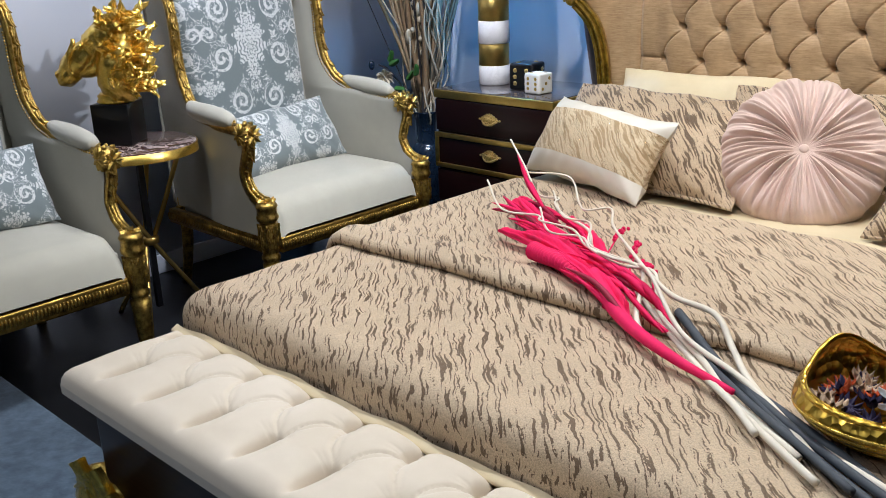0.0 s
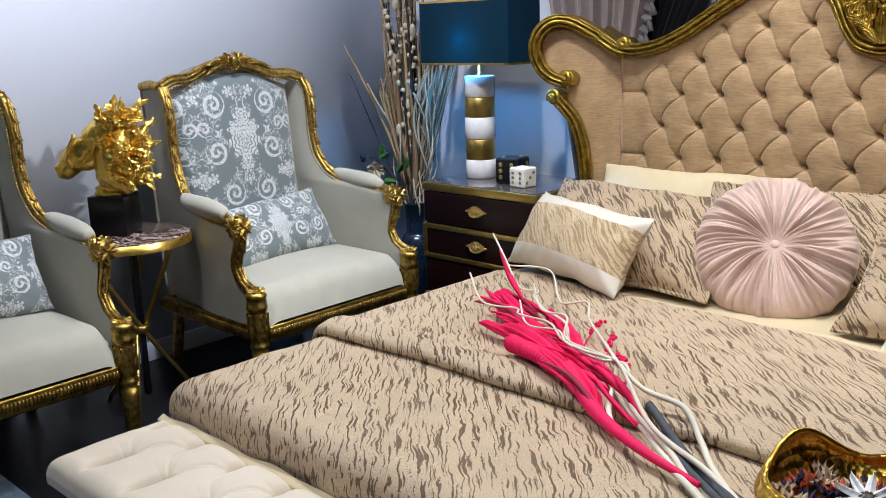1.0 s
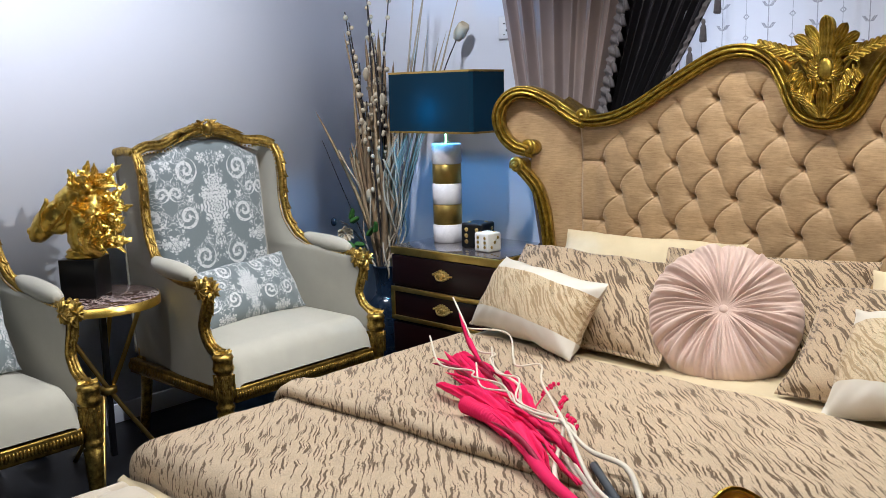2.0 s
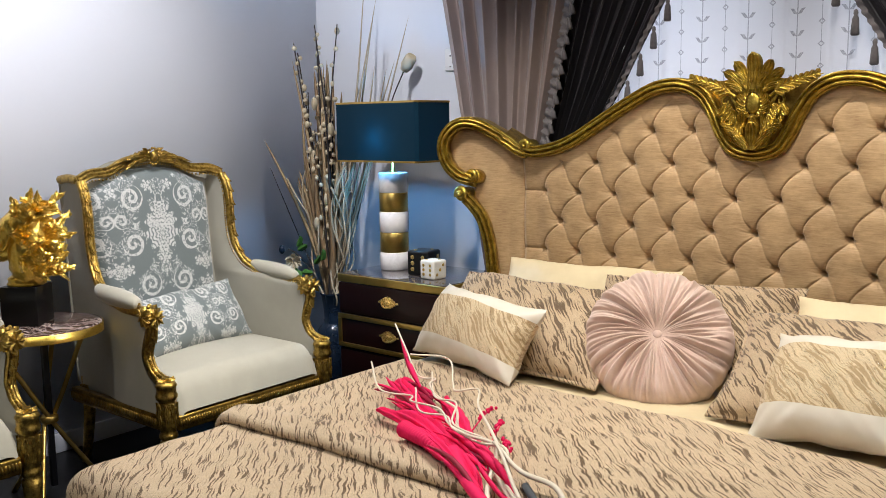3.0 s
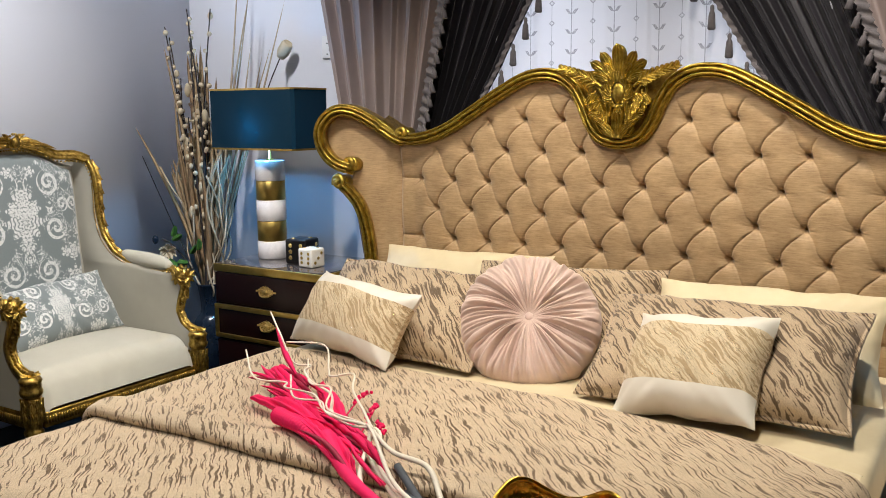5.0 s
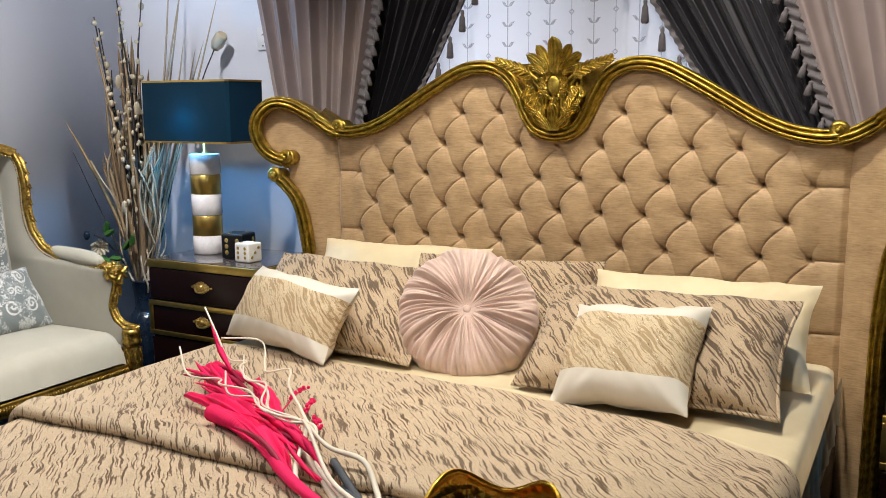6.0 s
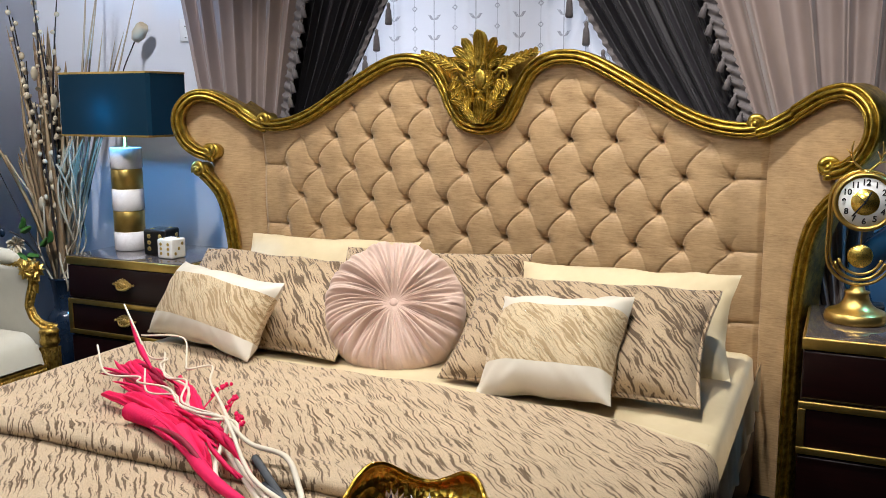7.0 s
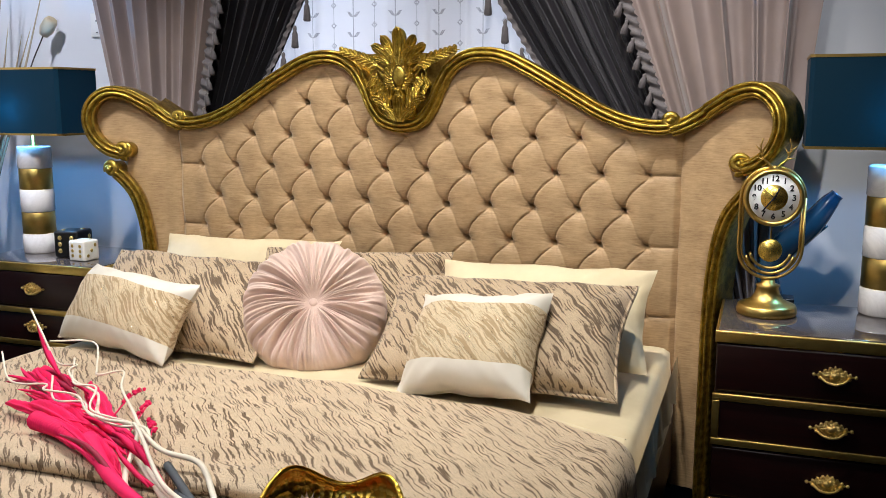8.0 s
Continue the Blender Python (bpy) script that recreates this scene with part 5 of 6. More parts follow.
big = tassel(0.085, 0.014)
big_mesh = mesh_of("tassel", big.v, big.f)
big_mesh.materials.append(TASSEL)
small = tassel(0.05, 0.012)
small_mesh = mesh_of("fringe_tassel", small.v, small.f)
small_mesh.materials.append(TASSEL)
for owner, line, side in ((dark_left, swag_inner_left, 1), (dark_right, swag_inner_right, -1)):
    band = grid(lambda u, v: (line(1.2 + 1.3 * u) - side * 0.012 + side * 0.020 * v + 0.003 * math.sin(u * 300), 0.243 - 0.004 * math.sin(u * 200), 1.2 + 1.3 * u), 200, 3)
    part("fringe_band", band, TASSEL, owner, "grey beaded fringe band")
    z = 1.38
    while z < 2.4:
        part("tassel", big_mesh, TASSEL, owner, m=Matrix.Translation((line(z) + side * 0.018, 0.245, z)))
        z += 0.098
for owner, line, side in ((taupe_left, trim_left, 1), (taupe_right, trim_right, -1)):
    band = grid(lambda u, v: (line(1.0 + 1.5 * u) - 0.018 + 0.036 * v + 0.004 * math.sin(u * 420), 0.190 - 0.006 * math.sin(u * 240 + v * 3), 1.0 + 1.5 * u), 260, 4)
    part("fringe_band", band, TASSEL, owner, "grey woven fringe band")
    z = 1.15
    while z < 2.4:
        part("fringe_tassel", small_mesh, TASSEL, owner, m=Matrix.Translation((line(z) + side * 0.014, 0.182, z)) @ pose(0, 0, 0, 0, -side * 14, 0))
        z += 0.058
rail = thing("curtain_rail", "white curtain rail over the window", "curtain rail")
part("track", block(-1.55, 1.5, 0.20, 0.31, RAIL_Z, RAIL_Z + 0.03, 0.006), PLASTIC, rail)
for x in (-1.4, 0.0, 1.35):
    part("bracket", block(x - 0.015, x + 0.015, 0.29, Y1, RAIL_Z + 0.005, RAIL_Z + 0.05, 0.004), PLASTIC, rail)

socket = thing("wall_socket", "white double wall socket plate", "socket", Matrix.Translation((-1.50, Y1, 1.61)))
part("plate", block(-0.045, 0.045, -0.010, 0.0, -0.05, 0.05, 0.004), PLASTIC, socket)
for z in (0.024, -0.024):
    for x, zz, w, h in ((0, 0.011, 0.006, 0.009), (-0.013, -0.007, 0.008, 0.005), (0.013, -0.007, 0.008, 0.005)):
        part("slot", block(x - w / 2, x + w / 2, -0.012, -0.009, z + zz - h / 2, z + zz + h / 2, 0.0008, 1), INK, socket)

# ---- armchairs: gilded bergere chairs, front towards +x in their own space ----
def bead_row(pts, r, gap):
    s, line, run = Shape(), curve_points(pts, 80), 0.0
    one = ball(r, None, 6, 4)
    for a, b in zip(line, line[1:]):
        run += (b - a).length
        if run > gap:
            run = 0
            s.join(one, Matrix.Translation(b))
    return s


FRAME = [(-0.016, -0.016), (-0.0175, 0.004), (-0.0145, 0.012), (-0.011, 0.012), (-0.009, 0.006), (-0.004, 0.012), (0.004, 0.012), (0.009, 0.006), (0.011, 0.012), (0.0145, 0.012), (0.0175, 0.004), (0.016, -0.016)]
SIDE_LINE = [(-0.215, 1.125), (-0.185, 1.075), (-0.172, 1.0), (-0.170, 0.91), (-0.150, 0.82), (-0.095, 0.745), (-0.02, 0.708), (0.08, 0.695), (0.18, 0.690), (0.25, 0.690)]
SUPPORT = [(0.262, 0.672), (0.272, 0.63), (0.252, 0.585), (0.238, 0.535), (0.262, 0.485), (0.305, 0.458), (0.335, 0.452)]


def leaf_mesh(name, shape):
    me = mesh_of(name, shape.v, shape.f)
    me.materials.append(GOLD)
    return me


KNOB_LEAF = leaf_mesh("knob_leaf", leaf(0.034, 0.024, 0.5, 3, -0.25, 2))
ROSE_LEAF = leaf_mesh("rosette_leaf", leaf(0.026, 0.018, 0, 2, 0.2, 2))


def armchair(m, label):
    t = thing("armchair", label, "armchair", m, "pair of armchairs")
    HW = 0.365
    # seat
    def seat(u, v):
        x = -0.24 + 0.575 * u
        y = (2 * v - 1) * (0.325 - 0.03 * (1 - u))
        e = min(1, (1 - abs(2 * v - 1)) / 0.10)
        fr = min(1, (1 - u) / 0.13)
        crown = 0.024 * (1 - (2 * v - 1) ** 2) * math.sin(math.pi * min(1, u * 0.9 + 0.1))
        drop = 0.035 * (1 - math.sqrt(max(0, 1 - (1 - e) ** 2))) + 0.115 * (1 - math.sqrt(max(0, 1 - (1 - fr) ** 2)))
        return (x + 0.015 * (1 - fr), y, 0.452 + crown - drop)
    part("seat", grid(seat, 40, 40), CHAIR_VELVET, t, "pale velvet sprung seat")
    part("seat_box", block(-0.26, 0.325, -0.325, 0.325, 0.31, 0.405, 0.01), CHAIR_VELVET, t)
    # gilt rails under the seat
    for nm, a, b in (("front_rail", (0.335, -0.33, 0.30), (0.335, 0.33, 0.30)), ("side_rail", (-0.30, -0.355, 0.30), (0.33, -0.355, 0.30)), ("side_rail", (-0.30, 0.355, 0.30), (0.33, 0.355, 0.30)), ("back_rail", (-0.30, -0.33, 0.30), (-0.30, 0.33, 0.30))):
        va, vb = Vector(a), Vector(b)
        sx, sy = (abs(vb.x - va.x) or 0.03), (abs(vb.y - va.y) or 0.03)
        s = Shape().join(box(sx, sy, 0.055, 0.006), Matrix.Translation((va + vb) / 2))
        n = int((vb - va).length / 0.011)
        knot = ball(0.006, None, 6, 4, 1.0, 1.0, 2.6)
        o = Vector((0.016, 0, 0)) if nm == "front_rail" else Vector((0, math.copysign(0.016, a[1]), 0)) if nm == "side_rail" else Vector((-0.016, 0, 0))
        for k in range(n):
            s.join(knot, Matrix.Translation(va.lerp(vb, (k + 0.5) / n) + o) @ pose(0, 0, 0, 0, 0, 0))
        # darker gold stands in for the shade below the seat
        part(nm, s, GOLD_DARK, t, "gilt rail with a beaded frieze")
    # legs
    for sy in (-1, 1):
        post = lathe([(0, 0), (0.014, 0), (0.018, 0.01), (0.016, 0.03), (0.02, 0.05), (0.028, 0.20), (0.031, 0.245), (0.024, 0.25), (0.032, 0.262), (0.032, 0.272), (0.026, 0.28), (0.029, 0.29),
                      (0.030, 0.385), (0.028, 0.39), (0.036, 0.398), (0.038, 0.41), (0.034, 0.418), (0.034, 0.438), (0.038, 0.445), (0.030, 0.458), (0, 0.464)], 28)
        for k in range(8):
            a = 45 * k
            for z, ln in ((0.30, 0.05), (0.345, 0.04)):
                post.join(leaf(ln, 0.02, 0, 3, 0.1, 2), Matrix.Rotation(radians(a), 4, "Z") @ Matrix.Translation((0, -0.026, z)) @ Matrix.Rotation(radians(-90), 4, "Y"))
        part("front_leg", post, GOLD, t, "carved and turned gilt leg", m=Matrix.Translation((0.335, sy * HW, 0)))
        cap = part("post_cap", ball(0.013, None, 12, 8, 1, 1, 0.7), GOLD, t, m=Matrix.Translation((0.335, sy * HW, 0.460)))
        for k in range(8):
            part("cap_leaf", ROSE_LEAF, GOLD, cap, m=pose(0, 0, 0, -90, 0, 0) @ Matrix.Rotation(radians(45 * k), 4, "Y") @ Matrix.Translation((0.007, 0.002, 0)))
        part("back_leg", tube([(-0.30, sy * 0.30, 0.36), (-0.305, sy * 0.30, 0.2), (-0.335, sy * 0.31, 0.0)], lambda f: 0.026 - 0.008 * f, 12, 10), GOLD, t)
        # arm and wing frame
        out = Vector((0.25, sy * 0.10, 0.35))
        y_at = lambda x: HW - 0.045 * (1 - smooth(-0.25, 0.1, x))
        path = [(x, sy * y_at(x), z) for x, z in SIDE_LINE]

        def facing(p, sy=sy):
            f = 1 - smooth(0.70, 0.80, p.z)
            return Vector((1 - 0.9 * f, 0.25 * sy, 0.25 + 0.75 * f)).normalized()
        s = sweep(path, FRAME, facing, 90)
        # running leaf carving along the frame
        line = curve_points(path, 120)
        for k in range(4, 112, 5):
            p, q = line[k], line[k + 3]
            d = (q - p).normalized()
            o = facing(p)
            a = d.cross(o).normalized()
            mm = Matrix((d, -o, a)).transposed().to_4x4()
            mm.translation = p + o * 0.012
            s.join(leaf(0.034, 0.021, 0.6 if (k // 5) % 2 else -0.6, 3, 0.15, 2), mm)
        part("arm_frame", s, GOLD, t, "carved gilt frame of wing and arm")
        part("beading", bead_row([(x - 0.004, sy * (y_at(x) - 0.022), z) for x, z in SIDE_LINE], 0.0042, 0.009), GOLD, t)
        sup = [(x, sy * HW, z) for x, z in SUPPORT]
        s = sweep(sup, FRAME, lambda p: Vector((0.9, 0, 0.35)).normalized(), 50)
        line = curve_points(sup, 60)
        for k in range(2, 52, 7):
            p, q = line[k], line[k + 3]
            d = (q - p).normalized()
            o = Vector((0.9, 0, 0.3)).normalized()
            a = d.cross(o).normalized()
            o = a.cross(d)
            mm = Matrix((d, -o, a)).transposed().to_4x4()
            mm.translation = p + o * 0.012
            s.join(leaf(0.042, 0.028, 0.0, 3, 0.25, 3), mm)
        part("arm_support", s, GOLD, t, "acanthus-carved gilt arm support")
        # knob
        s = lathe([(0, -0.026), (0.026, -0.024), (0.034, -0.012), (0.036, 0.0), (0.034, 0.012), (0.026, 0.024), (0, 0.026)], 22, pose(0, 0, 0, 90))
        for k in range(10):
            s.join(ball(0.008, None, 8, 5), Matrix.Translation((0.036 * math.cos(k * 0.63), 0.01 * math.sin(k * 2.4), 0.036 * math.sin(k * 0.63))))
        knob = part("arm_knob", s, GOLD, t, "carved gilt scroll at the arm end", m=Matrix.Translation((0.262, sy * HW, 0.678)))
        for k in range(9):
            for half in (0, 180):
                part("knob_leaf", KNOB_LEAF, GOLD, knob, m=Matrix.Rotation(radians(half), 4, "Z") @ Matrix.Rotation(radians(40 * k), 4, "Y") @ Matrix.Translation((0.004, -0.022, 0)))
        for k in range(8):
            part("rosette_leaf", ROSE_LEAF, GOLD, knob, m=Matrix.Translation((0.034, 0, -0.002)) @ pose(0, 0, 0, 0, 0, 90) @ Matrix.Rotation(radians(45 * k), 4, "Y") @ Matrix.Translation((0.006, -0.004 * (k % 2), 0)))
        # arm pad
        part("arm_pad", tube([(-0.07, sy * (HW - 0.008), 0.742), (-0.02, sy * HW, 0.728), (0.06, sy * HW, 0.722), (0.14, sy * HW, 0.716), (0.195, sy * HW, 0.708)], lambda f: 0.034 * (max(0.05, math.sin(math.pi * (0.04 + 0.92 * f))) ** 0.35), 26, 14), CHAIR_VELVET, t, "padded velvet armrest")
        # side panels, inside and outside
        sl = [(x, z) for x, z in SIDE_LINE]
        zline = curve_points([(x, 0, z) for x, z in SIDE_LINE] + [(x, 0, z) for x, z in SUPPORT[1:5]], 100)

        def side_z(x):
            return float(np.interp(x, [-0.30, -0.215, -0.185, -0.17, -0.15, -0.095, -0.02, 0.08, 0.25], [1.13, 1.125, 1.075, 0.93, 0.82, 0.745, 0.708, 0.695, 0.69]))

        def side_panel(off, bulge):
            def at(u, v):
                # v: height share, u: back to front
                z = 0.33 + v * 0.79
                xf = float(np.interp(z, [0.33, 0.45, 0.485, 0.535, 0.585, 0.63, 0.69, 0.708, 0.745, 0.82, 0.91, 1.0, 1.075, 1.125], [0.33, 0.325, 0.262, 0.238, 0.252, 0.27, 0.25, -0.02, -0.095, -0.15, -0.17, -0.172, -0.185, -0.215]))
                xb = -0.315 - 0.045 * smooth(0.4, 1.1, z)
                x = xb + (xf - xb) * u
                y = y_at(x) + off + bulge * math.sin(math.pi * u) * math.sin(math.pi * v)
                return (x, sy * y, z)
            return grid(at, 30, 60)
        part("outer_side", side_panel(0.004, 0.012), CHAIR_VELVET, t, "pale velvet outer side")
        part("inner_side", side_panel(-0.020, -0.012), CHAIR_VELVET, t, "pale velvet inner side")
        part("wing_edge", tube([(-0.355, sy * 0.325, 1.128), (-0.30, sy * 0.325, 1.135), (-0.225, sy * 0.322, 1.128)], 0.017, 14, 8), GOLD, t)
        part("side_piping", tube([(-0.318, sy * 0.326, 0.34), (-0.33, sy * 0.326, 0.6), (-0.345, sy * 0.326, 0.9), (-0.36, sy * 0.326, 1.12)], 0.005, 20, 6), CHAIR_VELVET, t)
    # back: outer panel, padded inside panel
    def top_at(y):
        a = abs(y) / 0.33
        return 1.125 + 0.06 * (1 - smooth(0.25, 0.95, a)) + 0.012 * math.cos(a * math.pi)

    def back(u, v):
        y = (2 * u - 1) * 0.325
        z = 0.33 + v * (top_at(y) - 0.33)
        return (-0.318 - 0.045 * smooth(0.4, 1.1, z), y, z)
    part("outer_back", grid(back, 30, 20), CHAIR_VELVET, t)

    def inside(u, v):
        y = (2 * u - 1) * 0.315
        z = 0.42 + v * (top_at(y) - 0.01 - 0.42)
        e = (max(0, 1 - abs(2 * u - 1) ** 5)) ** 0.5
        return (-0.235 - 0.055 * v - 0.02 * (1 - e) + 0.02 * math.sin(math.pi * v) * e, y, z)
    part("inside_back", grid(inside, 40, 40), CHAIR_VELVET, t, "pale velvet inside back")
    # damask panel in the middle of the back, softly padded
    def damask(u, v):
        a, b = 2 * u - 1, 2 * v - 1
        y = a * (0.250 + 0.015 * v)
        z = 0.475 + v * (top_at(y) - 0.035 - 0.475)
        th = 0.070 * (max(0.0, (1 - abs(a) ** 6) * (1 - abs(b) ** 8)) ** 0.45)
        return (-0.212 - 0.055 * v + th * (1 - 0.25 * v), y, z)
    part("back_cushion", grid(damask, 50, 50), DAMASK, t, "blue-grey damask with pale scrolls and blooms")
    # crest rail
    crest_pts = [(-0.222, -0.325, 1.128), (-0.235, -0.27, 1.150), (-0.245, -0.19, 1.155), (-0.255, -0.11, 1.188), (-0.26, 0, 1.205), (-0.255, 0.11, 1.188), (-0.245, 0.19, 1.155), (-0.235, 0.27, 1.150), (-0.222, 0.325, 1.128)]
    part("crest_rail", sweep(crest_pts, [(a * 1.1, b * 1.1) for a, b in FRAME], lambda p: Vector((1, 0, 0.15)), 80), GOLD, t, "arched gilt crest rail")
    part("beading", bead_row([(x + 0.014, y, z - 0.026) for x, y, z in crest_pts], 0.0042, 0.009), GOLD, t)
    s = Shape()
    for sgn in (-1, 1):
        for ang, ln, wd, bend, x0 in ((8, 0.10, 0.036, -0.5, 0.02), (-14, 0.12, 0.03, -0.3, 0.02), (34, 0.065, 0.03, -0.9, 0.012), (60, 0.05, 0.026, -0.6, 0.008), (-35, 0.06, 0.026, 0.5, 0.02), (2, 0.15, 0.022, -0.45, 0.03)):
            q = Shape().join(leaf(ln, wd, bend, 3, 0.5, 4), Matrix.Translation((x0, 0, 0)) @ Matrix.Rotation(-radians(ang), 4, "Y"))
            s.add([(sgn * a, b, c) for a, b, c in q.v], q.f)
    s.join(ball(0.018, None, 14, 8, 0.9, 0.6, 1.25), Matrix.Translation((0, -0.022, 0)))
    for k in range(14):
        a = 2 * math.pi * k / 14
        s.join(ball(0.006, None, 6, 4), Matrix.Translation((0.026 * math.cos(a), -0.018, 0.033 * math.sin(a))))
    part("crest_carving", s, GOLD, t, "carved gilt leaves round an oval boss", m=Matrix.Translation((-0.235, 0, 1.208)) @ pose(0, 0, 0, 0, 0, 90))
    return t


CH1 = Matrix.Translation((-1.875, -0.860, 0))
CH2 = Matrix.Translation((-1.935, -2.045, 0))
chair = armchair(CH1, "gilded bergere armchair in pale velvet with damask back")
copy_thing(chair, CH2)

LUMBAR = damask_material("grey_damask_cushion", tile=0.27, axes=(0, 1), shift=(0.0, 0.1))


def lumbar(m):
    p = thing("lumbar_cushion", "blue-grey damask cushion lying on the armchair seat", "cushion", m, "damask cushions")
    part("cover", pillow_surface(0.54, 0.255, 0.13, seed=9.0, ear=0.05), LUMBAR, p)
    return p


lum = lumbar(CH1 @ Matrix.Translation((-0.035, -0.01, 0.565)) @ pose(0, 0, 0, 0, 0, 90) @ pose(0, 0, 0, 60, 0, 0) @ pose(0, 0, 0, 0, 0, 3))
copy_thing(lum, CH2 @ Matrix.Translation((-0.03, 0.02, 0.575)) @ pose(0, 0, 0, 0, 0, 84) @ pose(0, 0, 0, 64, 0, 0) @ pose(0, 0, 0, 0, 0, 2))

# ---- side table with marble top ----
TB = Vector((-1.955, -1.435, 0))
TH = 0.645
table = thing("side_table", "round brown marble side table on crossed brass legs", "side table", Matrix.Translation(TB))
part("marble_top", lathe([(0, TH - 0.016), (0.196, TH - 0.016), (0.199, TH - 0.012), (0.199, TH - 0.003), (0.196, TH), (0, TH)], 64), BROWN_MARBLE, table, "veined brown marble top")
part("rim", lathe([(0.203, TH - 0.034), (0.203, TH - 0.004), (0.2, TH - 0.003), (0.1985, TH - 0.006), (0.1985, TH - 0.034)], 64), GOLD_BRIGHT, table, "bright brass rim")
part("under_disc", lathe([(0, TH - 0.030), (0.19, TH - 0.030), (0.19, TH - 0.018), (0, TH - 0.018)], 48), BLACK, table)
for k in range(3):
    a = radians(120 * k + 20)
    ca, sa = math.cos(a), math.sin(a)
    part("leg", tube([(0.17 * ca, 0.17 * sa, TH - 0.03), (0.015 * -sa, 0.015 * ca, 0.30), (-0.19 * ca, -0.19 * sa, 0.0)], 0.0085, 24, 10), BRASS, table)
part("leg_tie", lathe([(0.0, 0.285), (0.024, 0.285), (0.03, 0.29), (0.03, 0.31), (0.024, 0.315), (0, 0.315)], 24), BRASS, table)
part("centre_post", block(-0.010, 0.010, -0.010, 0.010, 0.05, TH - 0.03, 0.002), BLACK, table)


def sculpture(m):
    """Gold rearing-head form with a ragged mane, one plain mesh on its black block."""
    def lump(a, b, ra, rb, n=26, sides=16):
        return tube([a, ((a[0] + b[0]) / 2, (a[1] + b[1]) / 2, (a[2] + b[2]) / 2), b], lambda f: (ra + (rb - ra) * f) * max(0.12, math.sin(math.pi * (0.06 + 0.88 * f))) ** 0.4, n, sides)
    s = Shape()
    s.join(lathe([(0, 0.150), (0.060, 0.150), (0.066, 0.156), (0.058, 0.166), (0.062, 0.176), (0.05, 0.186), (0, 0.186)], 30))
    s.join(lump((0.02, 0, 0.15), (0.045, 0, 0.42), 0.088, 0.070))
    s.join(lump((0.07, 0, 0.41), (-0.085, 0, 0.335), 0.070, 0.058))
    s.join(lump((-0.04, 0, 0.365), (-0.185, 0, 0.235), 0.056, 0.042))
    s.join(lump((-0.13, 0, 0.275), (-0.195, 0, 0.225), 0.044, 0.038))
    s.join(lump((0.0, 0, 0.315), (-0.12, 0, 0.255), 0.046, 0.034))
    for sy in (-1, 1):
        s.join(lump((0.02, sy * 0.035, 0.42), (0.005, sy * 0.042, 0.475), 0.018, 0.006))
        s.join(ball(0.013), Matrix.Translation((-0.085, sy * 0.046, 0.355)))
        s.join(ball(0.009), Matrix.Translation((-0.192, sy * 0.024, 0.25)))
        s.join(tube([(0.0, sy * 0.06, 0.37), (-0.04, sy * 0.06, 0.30), (-0.07, sy * 0.052, 0.28)], 0.007, 14, 7))
        s.join(tube([(-0.10, sy * 0.05, 0.38), (-0.13, sy * 0.045, 0.30), (-0.12, sy * 0.04, 0.255)], 0.006, 14, 7))
    rng = random.Random(11)
    for k in range(150):   # ragged mane of leafy locks that stream back and up
        f = rng.random()
        root = Vector((0.0 + 0.09 * rng.random() + 0.02 * (1 - f), rng.uniform(-0.075, 0.075), 0.20 + 0.25 * f))
        a = rng.uniform(-50, 70) + 35 * f
        lock = leaf(rng.uniform(0.05, 0.10), rng.uniform(0.020, 0.036), rng.uniform(-1.3, 1.3), 3, rng.uniform(-0.4, 0.8), rng.choice((3, 4, 5)))
        s.join(lock, Matrix.Translation(root) @ pose(0, 0, 0, rng.uniform(-70, 70), 0, rng.uniform(-55, 55)) @ Matrix.Rotation(-radians(a), 4, "Y"))
    out = []
    for v in s.v:
        p = Vector(v)
        q = noise.noise_vector(p * 40) * 0.007 + noise.noise_vector(p * 95) * 0.004 + noise.noise_vector(p * 190) * 0.002
        out.append(tuple(p + q) if p.z > 0.19 else v)
    s.v = out
    nb = len(s.f)
    s.join(block(-0.068, 0.068, -0.068, 0.068, 0.0, 0.150, 0.003))
    me = mesh_of("horse_bust", s.v, s.f)
    me.materials.append(GOLD_BRIGHT)
    me.materials.append(BLACK)
    for i, p in enumerate(me.polygons):
        p.material_index = 0 if i < nb else 1
    ob = new("horse_bust", me)
    ob.matrix_world = m
    return tagged(ob, "bright gold horse head sculpture on a black block", "sculpture")


sculpture(pose(TB.x - 0.055, TB.y - 0.02, TH, 0, 0, 38) @ Matrix.Diagonal((0.94, 0.94, 0.92, 1)))

# ---- floor vase with dried branches ----
VX, VY = -1.99, 0.005
NAVY = plain("dark_navy_glaze", (0.012, 0.022, 0.040), 0.18, 0, 0.4, 14, 0.4)
vase = thing("floor_vase", "dark navy glazed floor vase beside the bedside table", "vase", Matrix.Translation((VX, VY, 0)))
part("body", lathe([(0, 0), (0.060, 0), (0.064, 0.01), (0.072, 0.10), (0.082, 0.22), (0.084, 0.30), (0.076, 0.35), (0.056, 0.378), (0.045, 0.388), (0.048, 0.396), (0.044, 0.404), (0.046, 0.45), (0.056, 0.52), (0.062, 0.528),
                    (0.058, 0.53), (0.05, 0.52), (0.04, 0.44), (0.036, 0.40), (0.0, 0.39)], 40), NAVY, vase)
TWIG = plain("dark_twig_bark", (0.030, 0.022, 0.018), 0.8, 0, 0.4, 60)
REED = plain("dry_reed", (0.52, 0.37, 0.20), 0.75, 0, 0.4, 40)
REED_BROWN = plain("brown_dry_reed", (0.36, 0.23, 0.115), 0.75, 0, 0.5, 40)
REED_PALE = plain("pale_curly_cane", (0.48, 0.38, 0.25), 0.7, 0, 0.25, 40)
